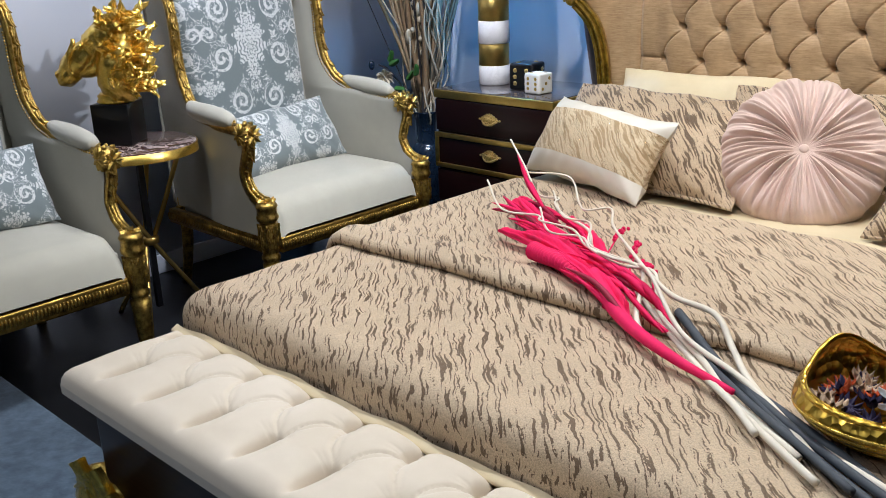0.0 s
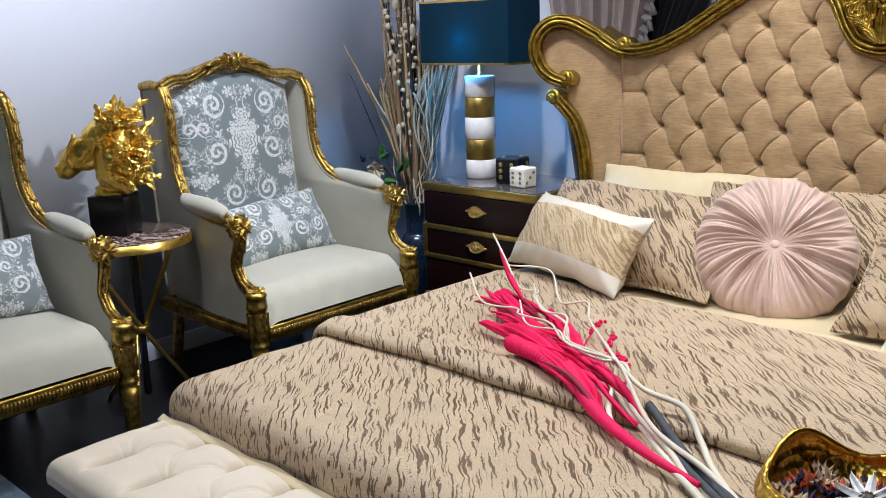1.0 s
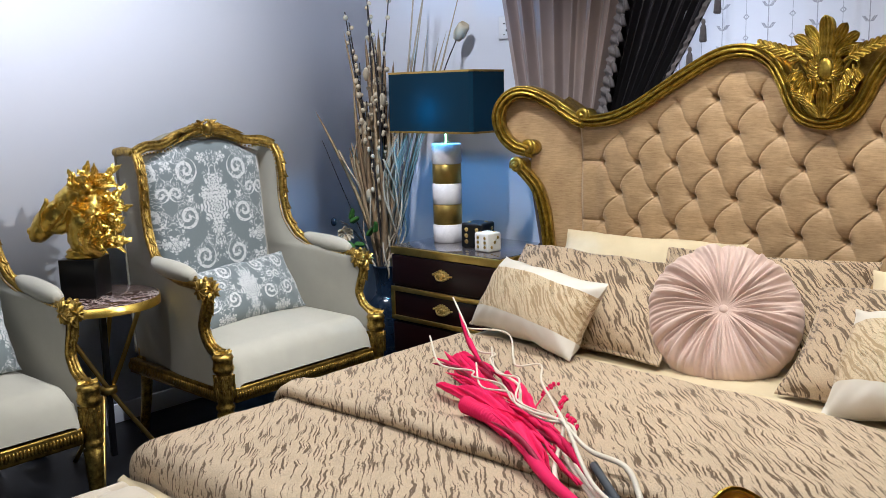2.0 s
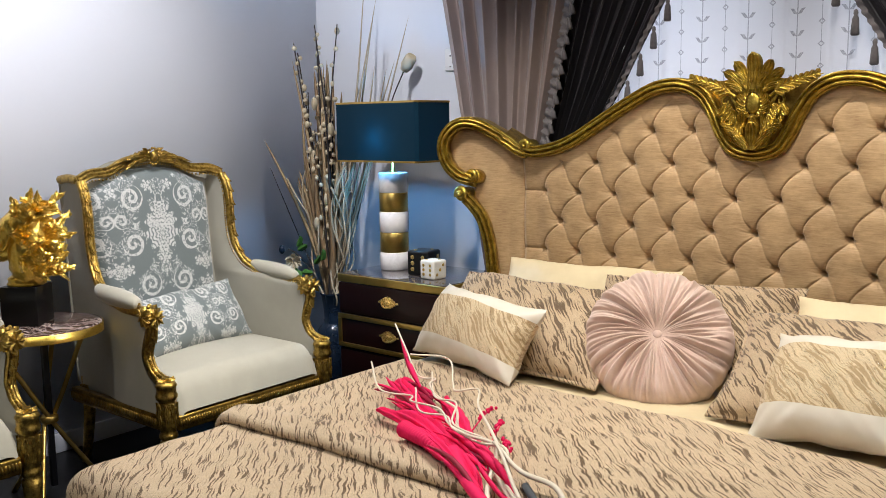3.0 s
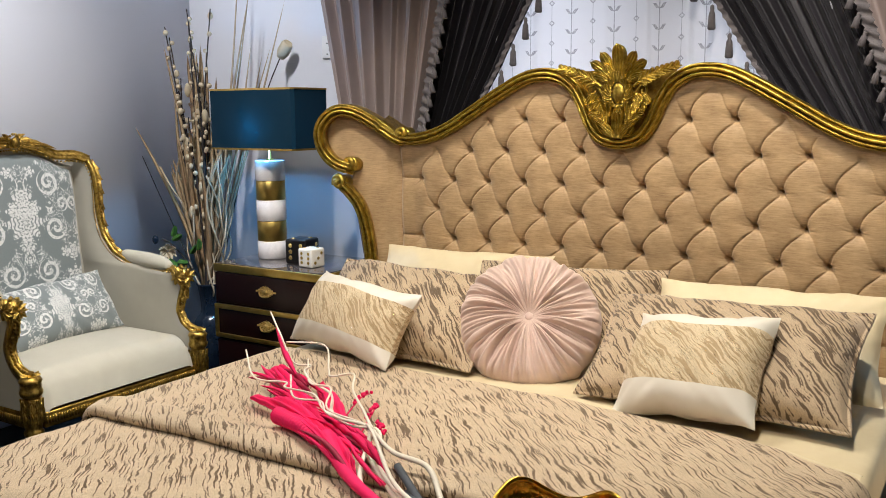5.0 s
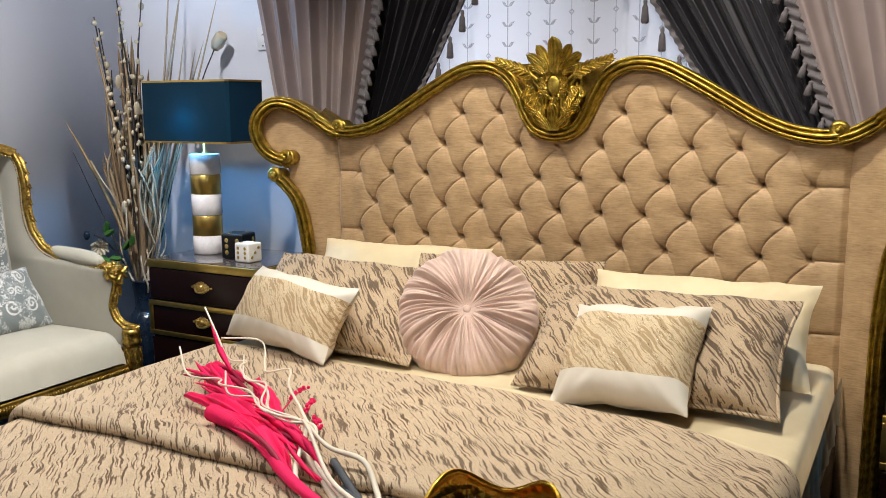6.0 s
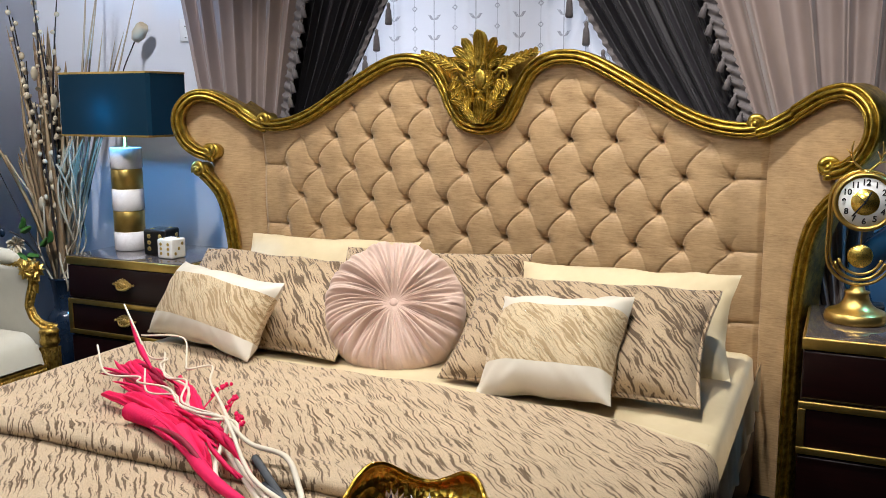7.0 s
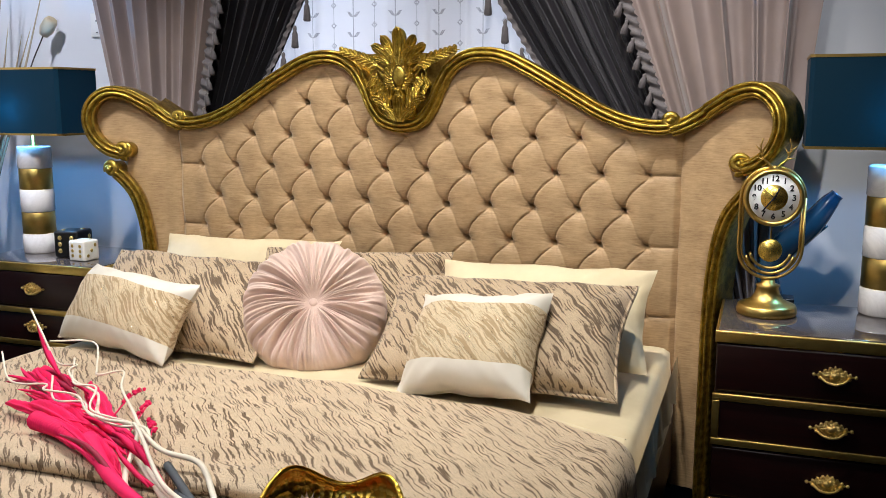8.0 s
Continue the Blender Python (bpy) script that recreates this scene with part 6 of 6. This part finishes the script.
PEBBLE = plain("cream_seed_pod", (0.58, 0.48, 0.32), 0.6, 0, 0.2, 50)
LEAF_GREEN = plain("fresh_green_leaf", (0.05, 0.15, 0.02), 0.5, 0, 0.35, 30)
bunch = thing("dried_branches", "tall dried twigs, reeds and curly canes standing in the vase", "dried branches", Matrix.Translation((VX, VY, 0.0)))
rng = random.Random(4)


def blade(pts, w, n=22):
    """A flat, slightly folded reed leaf."""
    line = curve_points(pts, n)
    verts, faces = [], []
    for i, p in enumerate(line):
        f = i / (n - 1)
        t = (line[min(i + 1, n - 1)] - line[max(i - 1, 0)]).normalized()
        a = t.cross(Vector((0.5, -0.7, 0.1))).normalized()
        h = a.cross(t)
        ww = w * min(1, 0.35 + 2.2 * f) * (1 - f) ** 0.5
        verts += [p - a * ww, p + h * ww * 0.35, p + a * ww, p - h * ww * 0.12]
    for i in range(n - 1):
        for k in range(4):
            q = (k + 1) % 4
            faces.append((i * 4 + k, i * 4 + q, i * 4 + 4 + q, i * 4 + 4 + k))
    return Shape().add(verts, faces)


def stalk(top, bow, z0=0.42):
    return [(0.02 * math.sin(top[0] * 90), 0.02 * math.cos(top[0] * 70), z0), (top[0] * 0.25 + bow * 0.3, top[1] * 0.25, z0 + (top[2] - z0) * 0.3), (top[0] * 0.6 + bow, top[1] * 0.6, z0 + (top[2] - z0) * 0.65), top]


for k in range(40):   # broad dry reeds, packed close and leaning towards the wall corner
    h = rng.uniform(0.0, 1.0)
    top = (-0.17 + 0.25 * rng.random() * (1 - 0.3 * h), rng.uniform(-0.09, 0.10), 1.05 + 0.62 * h)
    part("reed", blade(stalk(top, rng.uniform(-0.05, 0.02)), rng.uniform(0.014, 0.028)), REED if k % 3 else REED_BROWN, bunch, "dry straw-coloured reed")
one_bud = ball(0.010, None, 8, 6)
bud_mesh = mesh_of("bud", one_bud.v, one_bud.f)
bud_mesh.materials.append(PEBBLE)
for k in range(14):    # dark twigs with cream buds
    top = (rng.uniform(-0.17, 0.13), rng.uniform(-0.12, 0.06), rng.uniform(1.25, 1.78))
    pts = stalk(top, rng.uniform(-0.05, 0.05))
    tw = part("twig", tube(pts, lambda f: 0.0075 * (1.1 - 0.75 * f), 26, 6), TWIG, bunch, "dark bare twig with cream buds")
    line = curve_points(pts, 40)
    for i in range(16, 40, 2):
        o = Vector((rng.uniform(-0.016, 0.016), rng.uniform(-0.016, 0.016), rng.uniform(-0.01, 0.01)))
        r = rng.uniform(0.8, 1.25)
        part("bud", bud_mesh, PEBBLE, tw, m=Matrix.Translation(line[i] + o) @ Matrix.Diagonal((r, r, r * rng.choice((1.0, 1.0, 1.35)), 1)))
for k in range(16):   # pale curly canes
    sgn = rng.choice((-1, 1, 1))
    top = (sgn * rng.uniform(0.06, 0.16), rng.uniform(-0.08, 0.10), rng.uniform(0.85, 1.40))
    pts = [(0, 0, 0.42)]
    for q in range(1, 9):
        f = q / 8
        pts.append((top[0] * (f ** 0.7) + 0.035 * math.sin(f * 9 + k), top[1] * f + 0.03 * math.cos(f * 8 + 2 * k), 0.42 + (top[2] - 0.42) * f))
    part("curly_cane", tube(pts, 0.0042, 50, 6), REED_PALE, bunch, "pale wavy cane")
for k in range(7):    # tall pale reeds leaning to the wall
    top = (rng.uniform(0.10, 0.34), rng.uniform(0.12, 0.24), rng.uniform(1.55, 2.05))
    part("tall_reed", blade(stalk(top, rng.uniform(-0.02, 0.04)), rng.uniform(0.007, 0.012)), REED_PALE, bunch, "pale tall grass blade")
part("reed", blade([(0, 0, 0.45), (-0.10, -0.04, 0.80), (-0.23, -0.08, 1.08), (-0.34, -0.10, 1.26)], 0.011), REED, bunch, "single reed bent outwards")
part("tall_reed", tube([(-0.02, 0, 0.45), (-0.16, -0.06, 0.80), (-0.30, -0.1, 1.12)], lambda f: 0.0035 * (1.1 - 0.7 * f), 20, 5), TWIG, bunch)
s = lathe([(0, -0.045), (0.018, -0.04), (0.030, -0.01), (0.028, 0.03), (0.02, 0.045), (0.012, 0.03), (0, 0.02)], 16)
part("seed_pod", s, PEBBLE, bunch, "cream poppy seed pod", m=Matrix.Translation((0.285, 0.25, 1.60)) @ pose(0, 0, 0, 0, 38, 0))
part("pod_stem", tube([(0.02, 0.02, 0.45), (0.12, 0.1, 1.0), (0.21, 0.20, 1.4), (0.265, 0.245, 1.57)], 0.003, 20, 5), TWIG, bunch)
for x, y, z, r in ((-0.04, -0.05, 0.86, 0.02), (0.03, -0.05, 0.98, 0.018), (-0.06, -0.04, 1.18, 0.018), (0.05, -0.03, 1.30, 0.02), (-0.02, -0.06, 1.42, 0.018)):
    part("pod", ball(r, None, 12, 8, 0.8, 0.8, 1.8), PEBBLE, bunch, m=Matrix.Translation((x, y, z)) @ pose(0, 0, 0, 12, 14, 0))
flower = thing("artificial_flower", "cream flower with green leaves leaning from the vase", "flower", Matrix.Translation((VX, VY, 0)))
part("stem", tube([(-0.02, -0.01, 0.45), (-0.06, -0.05, 0.60), (-0.12, -0.10, 0.71), (-0.17, -0.12, 0.74)], 0.004, 20, 6), TWIG, flower)
s = Shape()
for k in range(12):
    s.join(leaf(0.032, 0.030, 0.2, 2, 1.1, 1), Matrix.Rotation(radians(30 * k), 4, "Y") @ Matrix.Translation((0.004 + 0.006 * (k % 2), -0.004 * (k % 3), 0)))
part("bloom", s, PEBBLE, flower, "cream rose bloom", m=Matrix.Translation((-0.115, -0.14, 0.695)) @ pose(0, 0, 0, 10, 0, 50))
part("bud", ball(0.018, None, 12, 8, 0.8, 0.8, 1.2), NAVY, flower, "small dark bud", m=Matrix.Translation((-0.205, -0.13, 0.735)))
for x, y, z, a in ((-0.10, -0.12, 0.76, 60), (-0.085, -0.13, 0.745, 20), (-0.10, -0.15, 0.65, -35), (-0.07, -0.12, 0.64, -10), (-0.03, -0.08, 0.68, 40), (0.02, -0.08, 0.70, 70)):
    part("leaf", leaf(0.052, 0.034, 0.3, 1, 0.4, 1), LEAF_GREEN, flower, "green leaf", m=Matrix.Translation((x, y, z)) @ pose(0, 0, 0, 0, -a, 30))

# ---- on the bed: a bundle of painted branches and a gold bowl ----
HOT_PINK = plain("magenta_painted_leaf", (0.92, 0.0, 0.115), 0.75, 0, 0.30, 60)
CRIMSON = plain("deep_crimson_leaf", (0.40, 0.004, 0.05), 0.55, 0, 0.4, 40)
WHITE_CANE = plain("cream_painted_cane", (0.78, 0.71, 0.58), 0.6, 0, 0.12, 60)
SLATE = plain("slate_grey_stem", (0.075, 0.085, 0.10), 0.7, 0, 0.4, 50)


def bed_z(x, y):
    return cover_z(x - CX, y) + (upper_lift(x - CX, y) if y > fold_line(x - CX) else -0.006)


spray = thing("branch_spray", "spray of magenta pods with white canes lying on the bedspread", "decorative branches")
A, B = Vector((-0.655, -0.965)), Vector((0.68, -1.73))     # tip and butt of the bundle on the bed
along = (B - A)
cross = Vector((-along.y, along.x)).normalized()          # towards the head end and right


def lay(f, c, h):
    """A point over the bedspread: f along the bundle, c across it, h above the cloth."""
    p = A + along * f + cross * c
    return (p.x, p.y, bed_z(p.x, p.y) + h)


rng = random.Random(21)
PODS = [  # tip, middle and root of each pod leaf on the bundle, with its half width
    ((0.02, -0.06), (0.09, -0.05), (0.24, -0.07), 0.028), ((0.00, -0.02), (0.08, -0.02), (0.20, -0.05), 0.017), ((0.19, -0.19), (0.26, -0.16), (0.36, -0.15), 0.016), ((0.24, -0.16), (0.34, -0.14), (0.46, -0.13), 0.021),
    ((0.14, 0.03), (0.24, -0.01), (0.36, -0.06), 0.022), ((0.10, -0.09), (0.22, -0.08), (0.36, -0.09), 0.024), ((0.22, 0.00), (0.34, -0.05), (0.46, -0.08), 0.024), ((0.32, -0.17), (0.42, -0.16), (0.54, -0.15), 0.015),
    ((0.30, -0.02), (0.40, -0.05), (0.50, -0.09), 0.018), ((0.36, -0.12), (0.48, -0.13), (0.60, -0.14), 0.020), ((0.28, -0.11), (0.38, -0.12), (0.50, -0.12), 0.022),
]
for k, (tip, mid, root, w) in enumerate(PODS):
    def crumple(u, v, tip=tip, mid=mid, root=root, w=w, k=k):
        """A dried pod leaf: a hollow, ribbed and twisted spindle."""
        e0, e1, e2 = (1 - u) ** 2, 2 * u * (1 - u), u * u
        f, c = tip[0] * e0 + mid[0] * e1 + root[0] * e2, tip[1] * e0 + mid[1] * e1 + root[1] * e2
        a = 2 * math.pi * v + 2.2 * u + k
        r = 0.68 * w * (math.sin(math.pi * min(1.0, 0.03 + 0.95 * u ** 0.75)) ** 0.7 + 0.06) * (1 + 0.34 * math.cos(5 * a) + 0.12 * noise.noise(Vector((u * 9, math.cos(a) * 2 + k, math.sin(a) * 2))))
        return lay(f, c + r * math.cos(a), 0.004 + 0.008 * (k % 4) + 0.8 * r * (1 + math.sin(a)))
    part("pod_leaf", grid(lambda v, u: crumple(u, v), 30, 36, True), HOT_PINK, spray, "magenta painted dried leaf")
for k in range(44):   # thin ragged leaves that stand out of the pods
    f = rng.uniform(0.08, 0.56)
    c = -0.045 - 0.16 * f + rng.uniform(-0.055, 0.055)
    dc, h = rng.uniform(-0.035, 0.035), rng.uniform(0.025, 0.050)
    part("thin_leaf", blade([lay(f + 0.07, c * 0.9, 0.03), lay(f, c, h), lay(f - 0.06, c + dc, h * rng.uniform(0.6, 1.1))], rng.uniform(0.005, 0.012), 12), HOT_PINK if k % 4 else CRIMSON, spray)
part("tip_blade", blade([lay(0.14, -0.04, 0.05), lay(0.08, -0.035, 0.08), lay(0.04, -0.03, 0.11), lay(0.0, -0.025, 0.145)], 0.011, 20), HOT_PINK, spray)
part("stem", tube([lay(0.46, -0.14, 0.03), lay(0.56, -0.15, 0.030), lay(0.67, -0.145, 0.026), lay(0.765, -0.12, 0.022)], lambda f: 0.019 * (1 - 0.72 * f), 24, 10), HOT_PINK, spray, "thick magenta stem")
part("spike", tube([lay(0.32, -0.180, 0.028), lay(0.36, -0.178, 0.030), lay(0.41, -0.172, 0.030), lay(0.46, -0.165, 0.026)], lambda f: 0.020 * (1 - 0.35 * f) * (1 + 0.13 * math.sin(f * 120)), 150, 12), HOT_PINK, spray, "ridged magenta seed spike")
for k, (f, c) in enumerate(((0.26, 0.10), (0.33, 0.075), (0.40, 0.03))):
    pts = [lay(f + 0.13, -0.06, 0.03), lay(f + 0.05, (c - 0.06) * 0.5 + 0.02, 0.03), lay(f, c, 0.016)]
    tw = part("berry_twig", tube(pts, 0.002, 14, 5), HOT_PINK, spray)
    berries = Shape()
    for q in curve_points(pts, 16)[5:]:
        berries.join(ball(0.0048, None, 7, 5), Matrix.Translation(q + Vector((rng.uniform(-0.007, 0.007), rng.uniform(-0.007, 0.007), 0.004))))
    part("berries", berries, HOT_PINK, tw, "tiny magenta berries")
# five cream canes that zigzag at their tips and run together towards the butt
CANES = [
    ((-0.04, -0.02), (0.04, -0.03), (0.09, -0.02), (0.13, 0.01), (0.19, -0.04), (0.24, -0.05), (0.30, -0.03), (0.37, -0.07), (0.44, -0.06), (0.52, -0.08), (0.70, -0.11), (0.88, -0.13)),
    ((-0.01, 0.01), (0.03, 0.11), (0.17, 0.04), (0.25, 0.0), (0.27, 0.05), (0.33, 0.01), (0.42, -0.02), (0.52, -0.06), (0.57, -0.05), (0.62, -0.01), (0.67, -0.02), (0.74, -0.06), (0.88, -0.11)),
    ((0.03, -0.13), (0.17, -0.17), (0.24, -0.12), (0.30, -0.15), (0.34, -0.10), (0.40, -0.11), (0.47, -0.11), (0.50, -0.06), (0.57, -0.13), (0.63, -0.15), (0.70, -0.13), (0.78, -0.14), (0.84, -0.16)),
    ((0.19, -0.08), (0.30, -0.13), (0.37, -0.10), (0.43, -0.12), (0.48, -0.09), (0.52, -0.05), (0.58, -0.09), (0.69, -0.10), (0.77, -0.13), (0.84, -0.14), (0.92, -0.15)),
    ((0.08, 0.03), (0.25, -0.06), (0.33, -0.05), (0.40, -0.10), (0.47, -0.06), (0.54, -0.08), (0.64, -0.10), (0.73, -0.08), (0.78, -0.08), (0.86, -0.09), (1.00, -0.07)),
]
for k, line in enumerate(CANES):
    n = len(line) - 1
    pts = [lay(f, c, (0.012 + 0.058 * (1 - smooth(0.40, 0.85, q / n)) + 0.012 * math.sin(q * 1.9 + k) * (1 - q / n) + (0.10 * (1 - q / 2) if k == 0 and q < 2 else 0.0) + 0.004 * (k % 3))) for q, (f, c) in enumerate(line)]
    part("white_cane", tube(pts, lambda f: 0.0027 + 0.0036 * smooth(0.35, 0.8, f), 110, 8), WHITE_CANE, spray, "cream wavy cane")
for k, (c0, c1, f0, f1) in enumerate(((-0.05, -0.12, 0.58, 0.97), (-0.07, -0.10, 0.64, 0.99), (-0.09, -0.135, 0.66, 0.95), (-0.06, -0.085, 0.62, 1.02))):
    pts = [lay(f0 + (f1 - f0) * g, c0 + (c1 - c0) * g + 0.006 * math.sin(7 * g + k), 0.012 + 0.005 * (k % 3)) for g in (0, 0.25, 0.5, 0.75, 1)]
    part("grey_stem", tube(pts, 0.0085 - 0.001 * (k % 3), 26, 8), SLATE, spray, "slate-grey painted stem")

BOWL_C = (0.530, -1.600)
bz = bed_z(*BOWL_C)
bowl = thing("gold_bowl", "hammered gold bowl of potpourri standing on the bedspread", "bowl", Matrix.Translation((BOWL_C[0], BOWL_C[1], bz + 0.002)) @ pose(0, 0, 0, 0, 0, 18))


def bowl_gold():
    mat, nt, b = nodes_of("scaled_gold")
    vo = nt.nodes.new("ShaderNodeTexVoronoi")
    vo.inputs["Scale"].default_value = 75
    link(nt, coords(nt, (1, 1, 0.8)), vo.inputs["Vector"])
    n = noise_tex(nt, coords(nt), 14, 5, 0.6)
    link(nt, mixc(nt, n, (0.45, 0.27, 0.03), (0.85, 0.56, 0.09)), b.inputs["Base Color"])
    b.inputs["Metallic"].default_value = 1.0
    b.inputs["Roughness"].default_value = 0.30
    bump(nt, b, vo.outputs["Distance"], 0.8, 0.004)
    return mat


SCALED = bowl_gold()


def rim_h(a):
    """Height of the rim round the bowl: two raised lobes at the back."""
    return 0.070 + 0.052 * math.exp(-((a - 2.25) / 0.55) ** 2) + 0.044 * math.exp(-((a - 0.75) / 0.5) ** 2)


def bowl_wall(u, v, inside=False):
    a = 2 * math.pi * u
    h = rim_h(a)
    r = (0.068 + 0.062 * math.sin(min(1, v * 1.05) * math.pi / 2) - 0.014 * max(0, v - 0.75) / 0.25) - (0.007 if inside else 0)
    return (1.12 * r * math.cos(a), 0.92 * r * math.sin(a), (0.006 if inside else 0.0) + h * v + (0.0 if not inside else 0.004 * (1 - v)))


s = grid(lambda u, v: bowl_wall(u, v), 64, 16, True)
part("outer_wall", s, SCALED, bowl, "hammered gold outside")
s = grid(lambda u, v: bowl_wall(u, v, True), 64, 16, True)
s.f = [f[::-1] for f in s.f]
part("inner_wall", s, SCALED, bowl, "scaly gold inside")
rim = [(*bowl_wall(i / 64, 1.0)[:2], bowl_wall(i / 64, 1.0)[2]) for i in range(65)]
part("rim", tube([(x * 0.975, y * 0.975, z) for x, y, z in rim], 0.0052, 0, 7), SCALED, bowl)
for k, z in enumerate((0.018, 0.036, 0.050)):
    pts = []
    for i in range(49):
        a = math.pi * (1.02 + 0.96 * i / 48)
        f = z / rim_h(a % (2 * math.pi))
        r = 0.068 + 0.062 * math.sin(f * math.pi / 2) + 0.001
        pts.append((1.12 * r * math.cos(a), 0.92 * r * math.sin(a), z))
    part("rib", tube(pts, 0.0035, 0, 6), GOLD_BRIGHT, bowl)
part("bottom", lathe([(0, 0.0), (0.066, 0.0), (0.07, 0.006), (0.0, 0.010)], 40), GOLD_BRIGHT, bowl, m=Matrix.Diagonal((1.12, 0.92, 1, 1)))
ORANGE = plain("orange_dried_petal", (0.70, 0.13, 0.03), 0.7, 0, 0.4, 60)
VIOLET = plain("dark_violet_petal", (0.03, 0.02, 0.07), 0.7, 0, 0.5, 60)
BEIGE = plain("beige_dried_petal", (0.62, 0.45, 0.30), 0.7, 0, 0.3, 60)
fill = thing("potpourri", "orange, violet and beige dried flowers heaped in the bowl", "potpourri", Matrix.Translation((BOWL_C[0], BOWL_C[1], bz + 0.045)), kind="stuff")
rng = random.Random(8)
for mat, nm in ((ORANGE, "orange_flowers"), (VIOLET, "violet_flowers"), (BEIGE, "beige_flowers")):
    s = Shape()
    for k in range(13):
        a, r = rng.uniform(0, 6.28), 0.098 * math.sqrt(rng.random())
        c = Matrix.Translation((r * math.cos(a), 0.8 * r * math.sin(a), rng.uniform(-0.004, 0.012))) @ pose(0, 0, 0, rng.uniform(-30, 30), rng.uniform(-30, 30), rng.uniform(0, 360))
        for q in range(9):
            s.join(leaf(0.020, 0.014, 0.4, 1, 0.8, 1), c @ Matrix.Rotation(radians(-90), 4, "X") @ Matrix.Rotation(radians(40 * q), 4, "Y"))
        s.join(ball(0.009), c)
    part(nm, s, mat, fill)
daisy = thing("white_daisy", "white artificial daisy with a dark brown centre", "flower", Matrix.Translation((BOWL_C[0] + 0.028, BOWL_C[1] - 0.02, bz + 0.075)) @ pose(0, 0, 0, -68, 0, 20))
pet = leaf(0.040, 0.019, 0.0, 2, 0.25, 1)
pm = mesh_of("petal", pet.v, pet.f)
pm.materials.append(PLASTIC)
for k in range(9):
    part("petal", pm, PLASTIC, daisy, m=Matrix.Rotation(radians(40 * k), 4, "Y") @ Matrix.Translation((0.008, 0, 0)))
part("centre", ball(0.014, None, 14, 8, 1, 0.55, 1), DARK_WOOD, daisy, "dark brown centre", m=Matrix.Translation((0, -0.004, 0)))
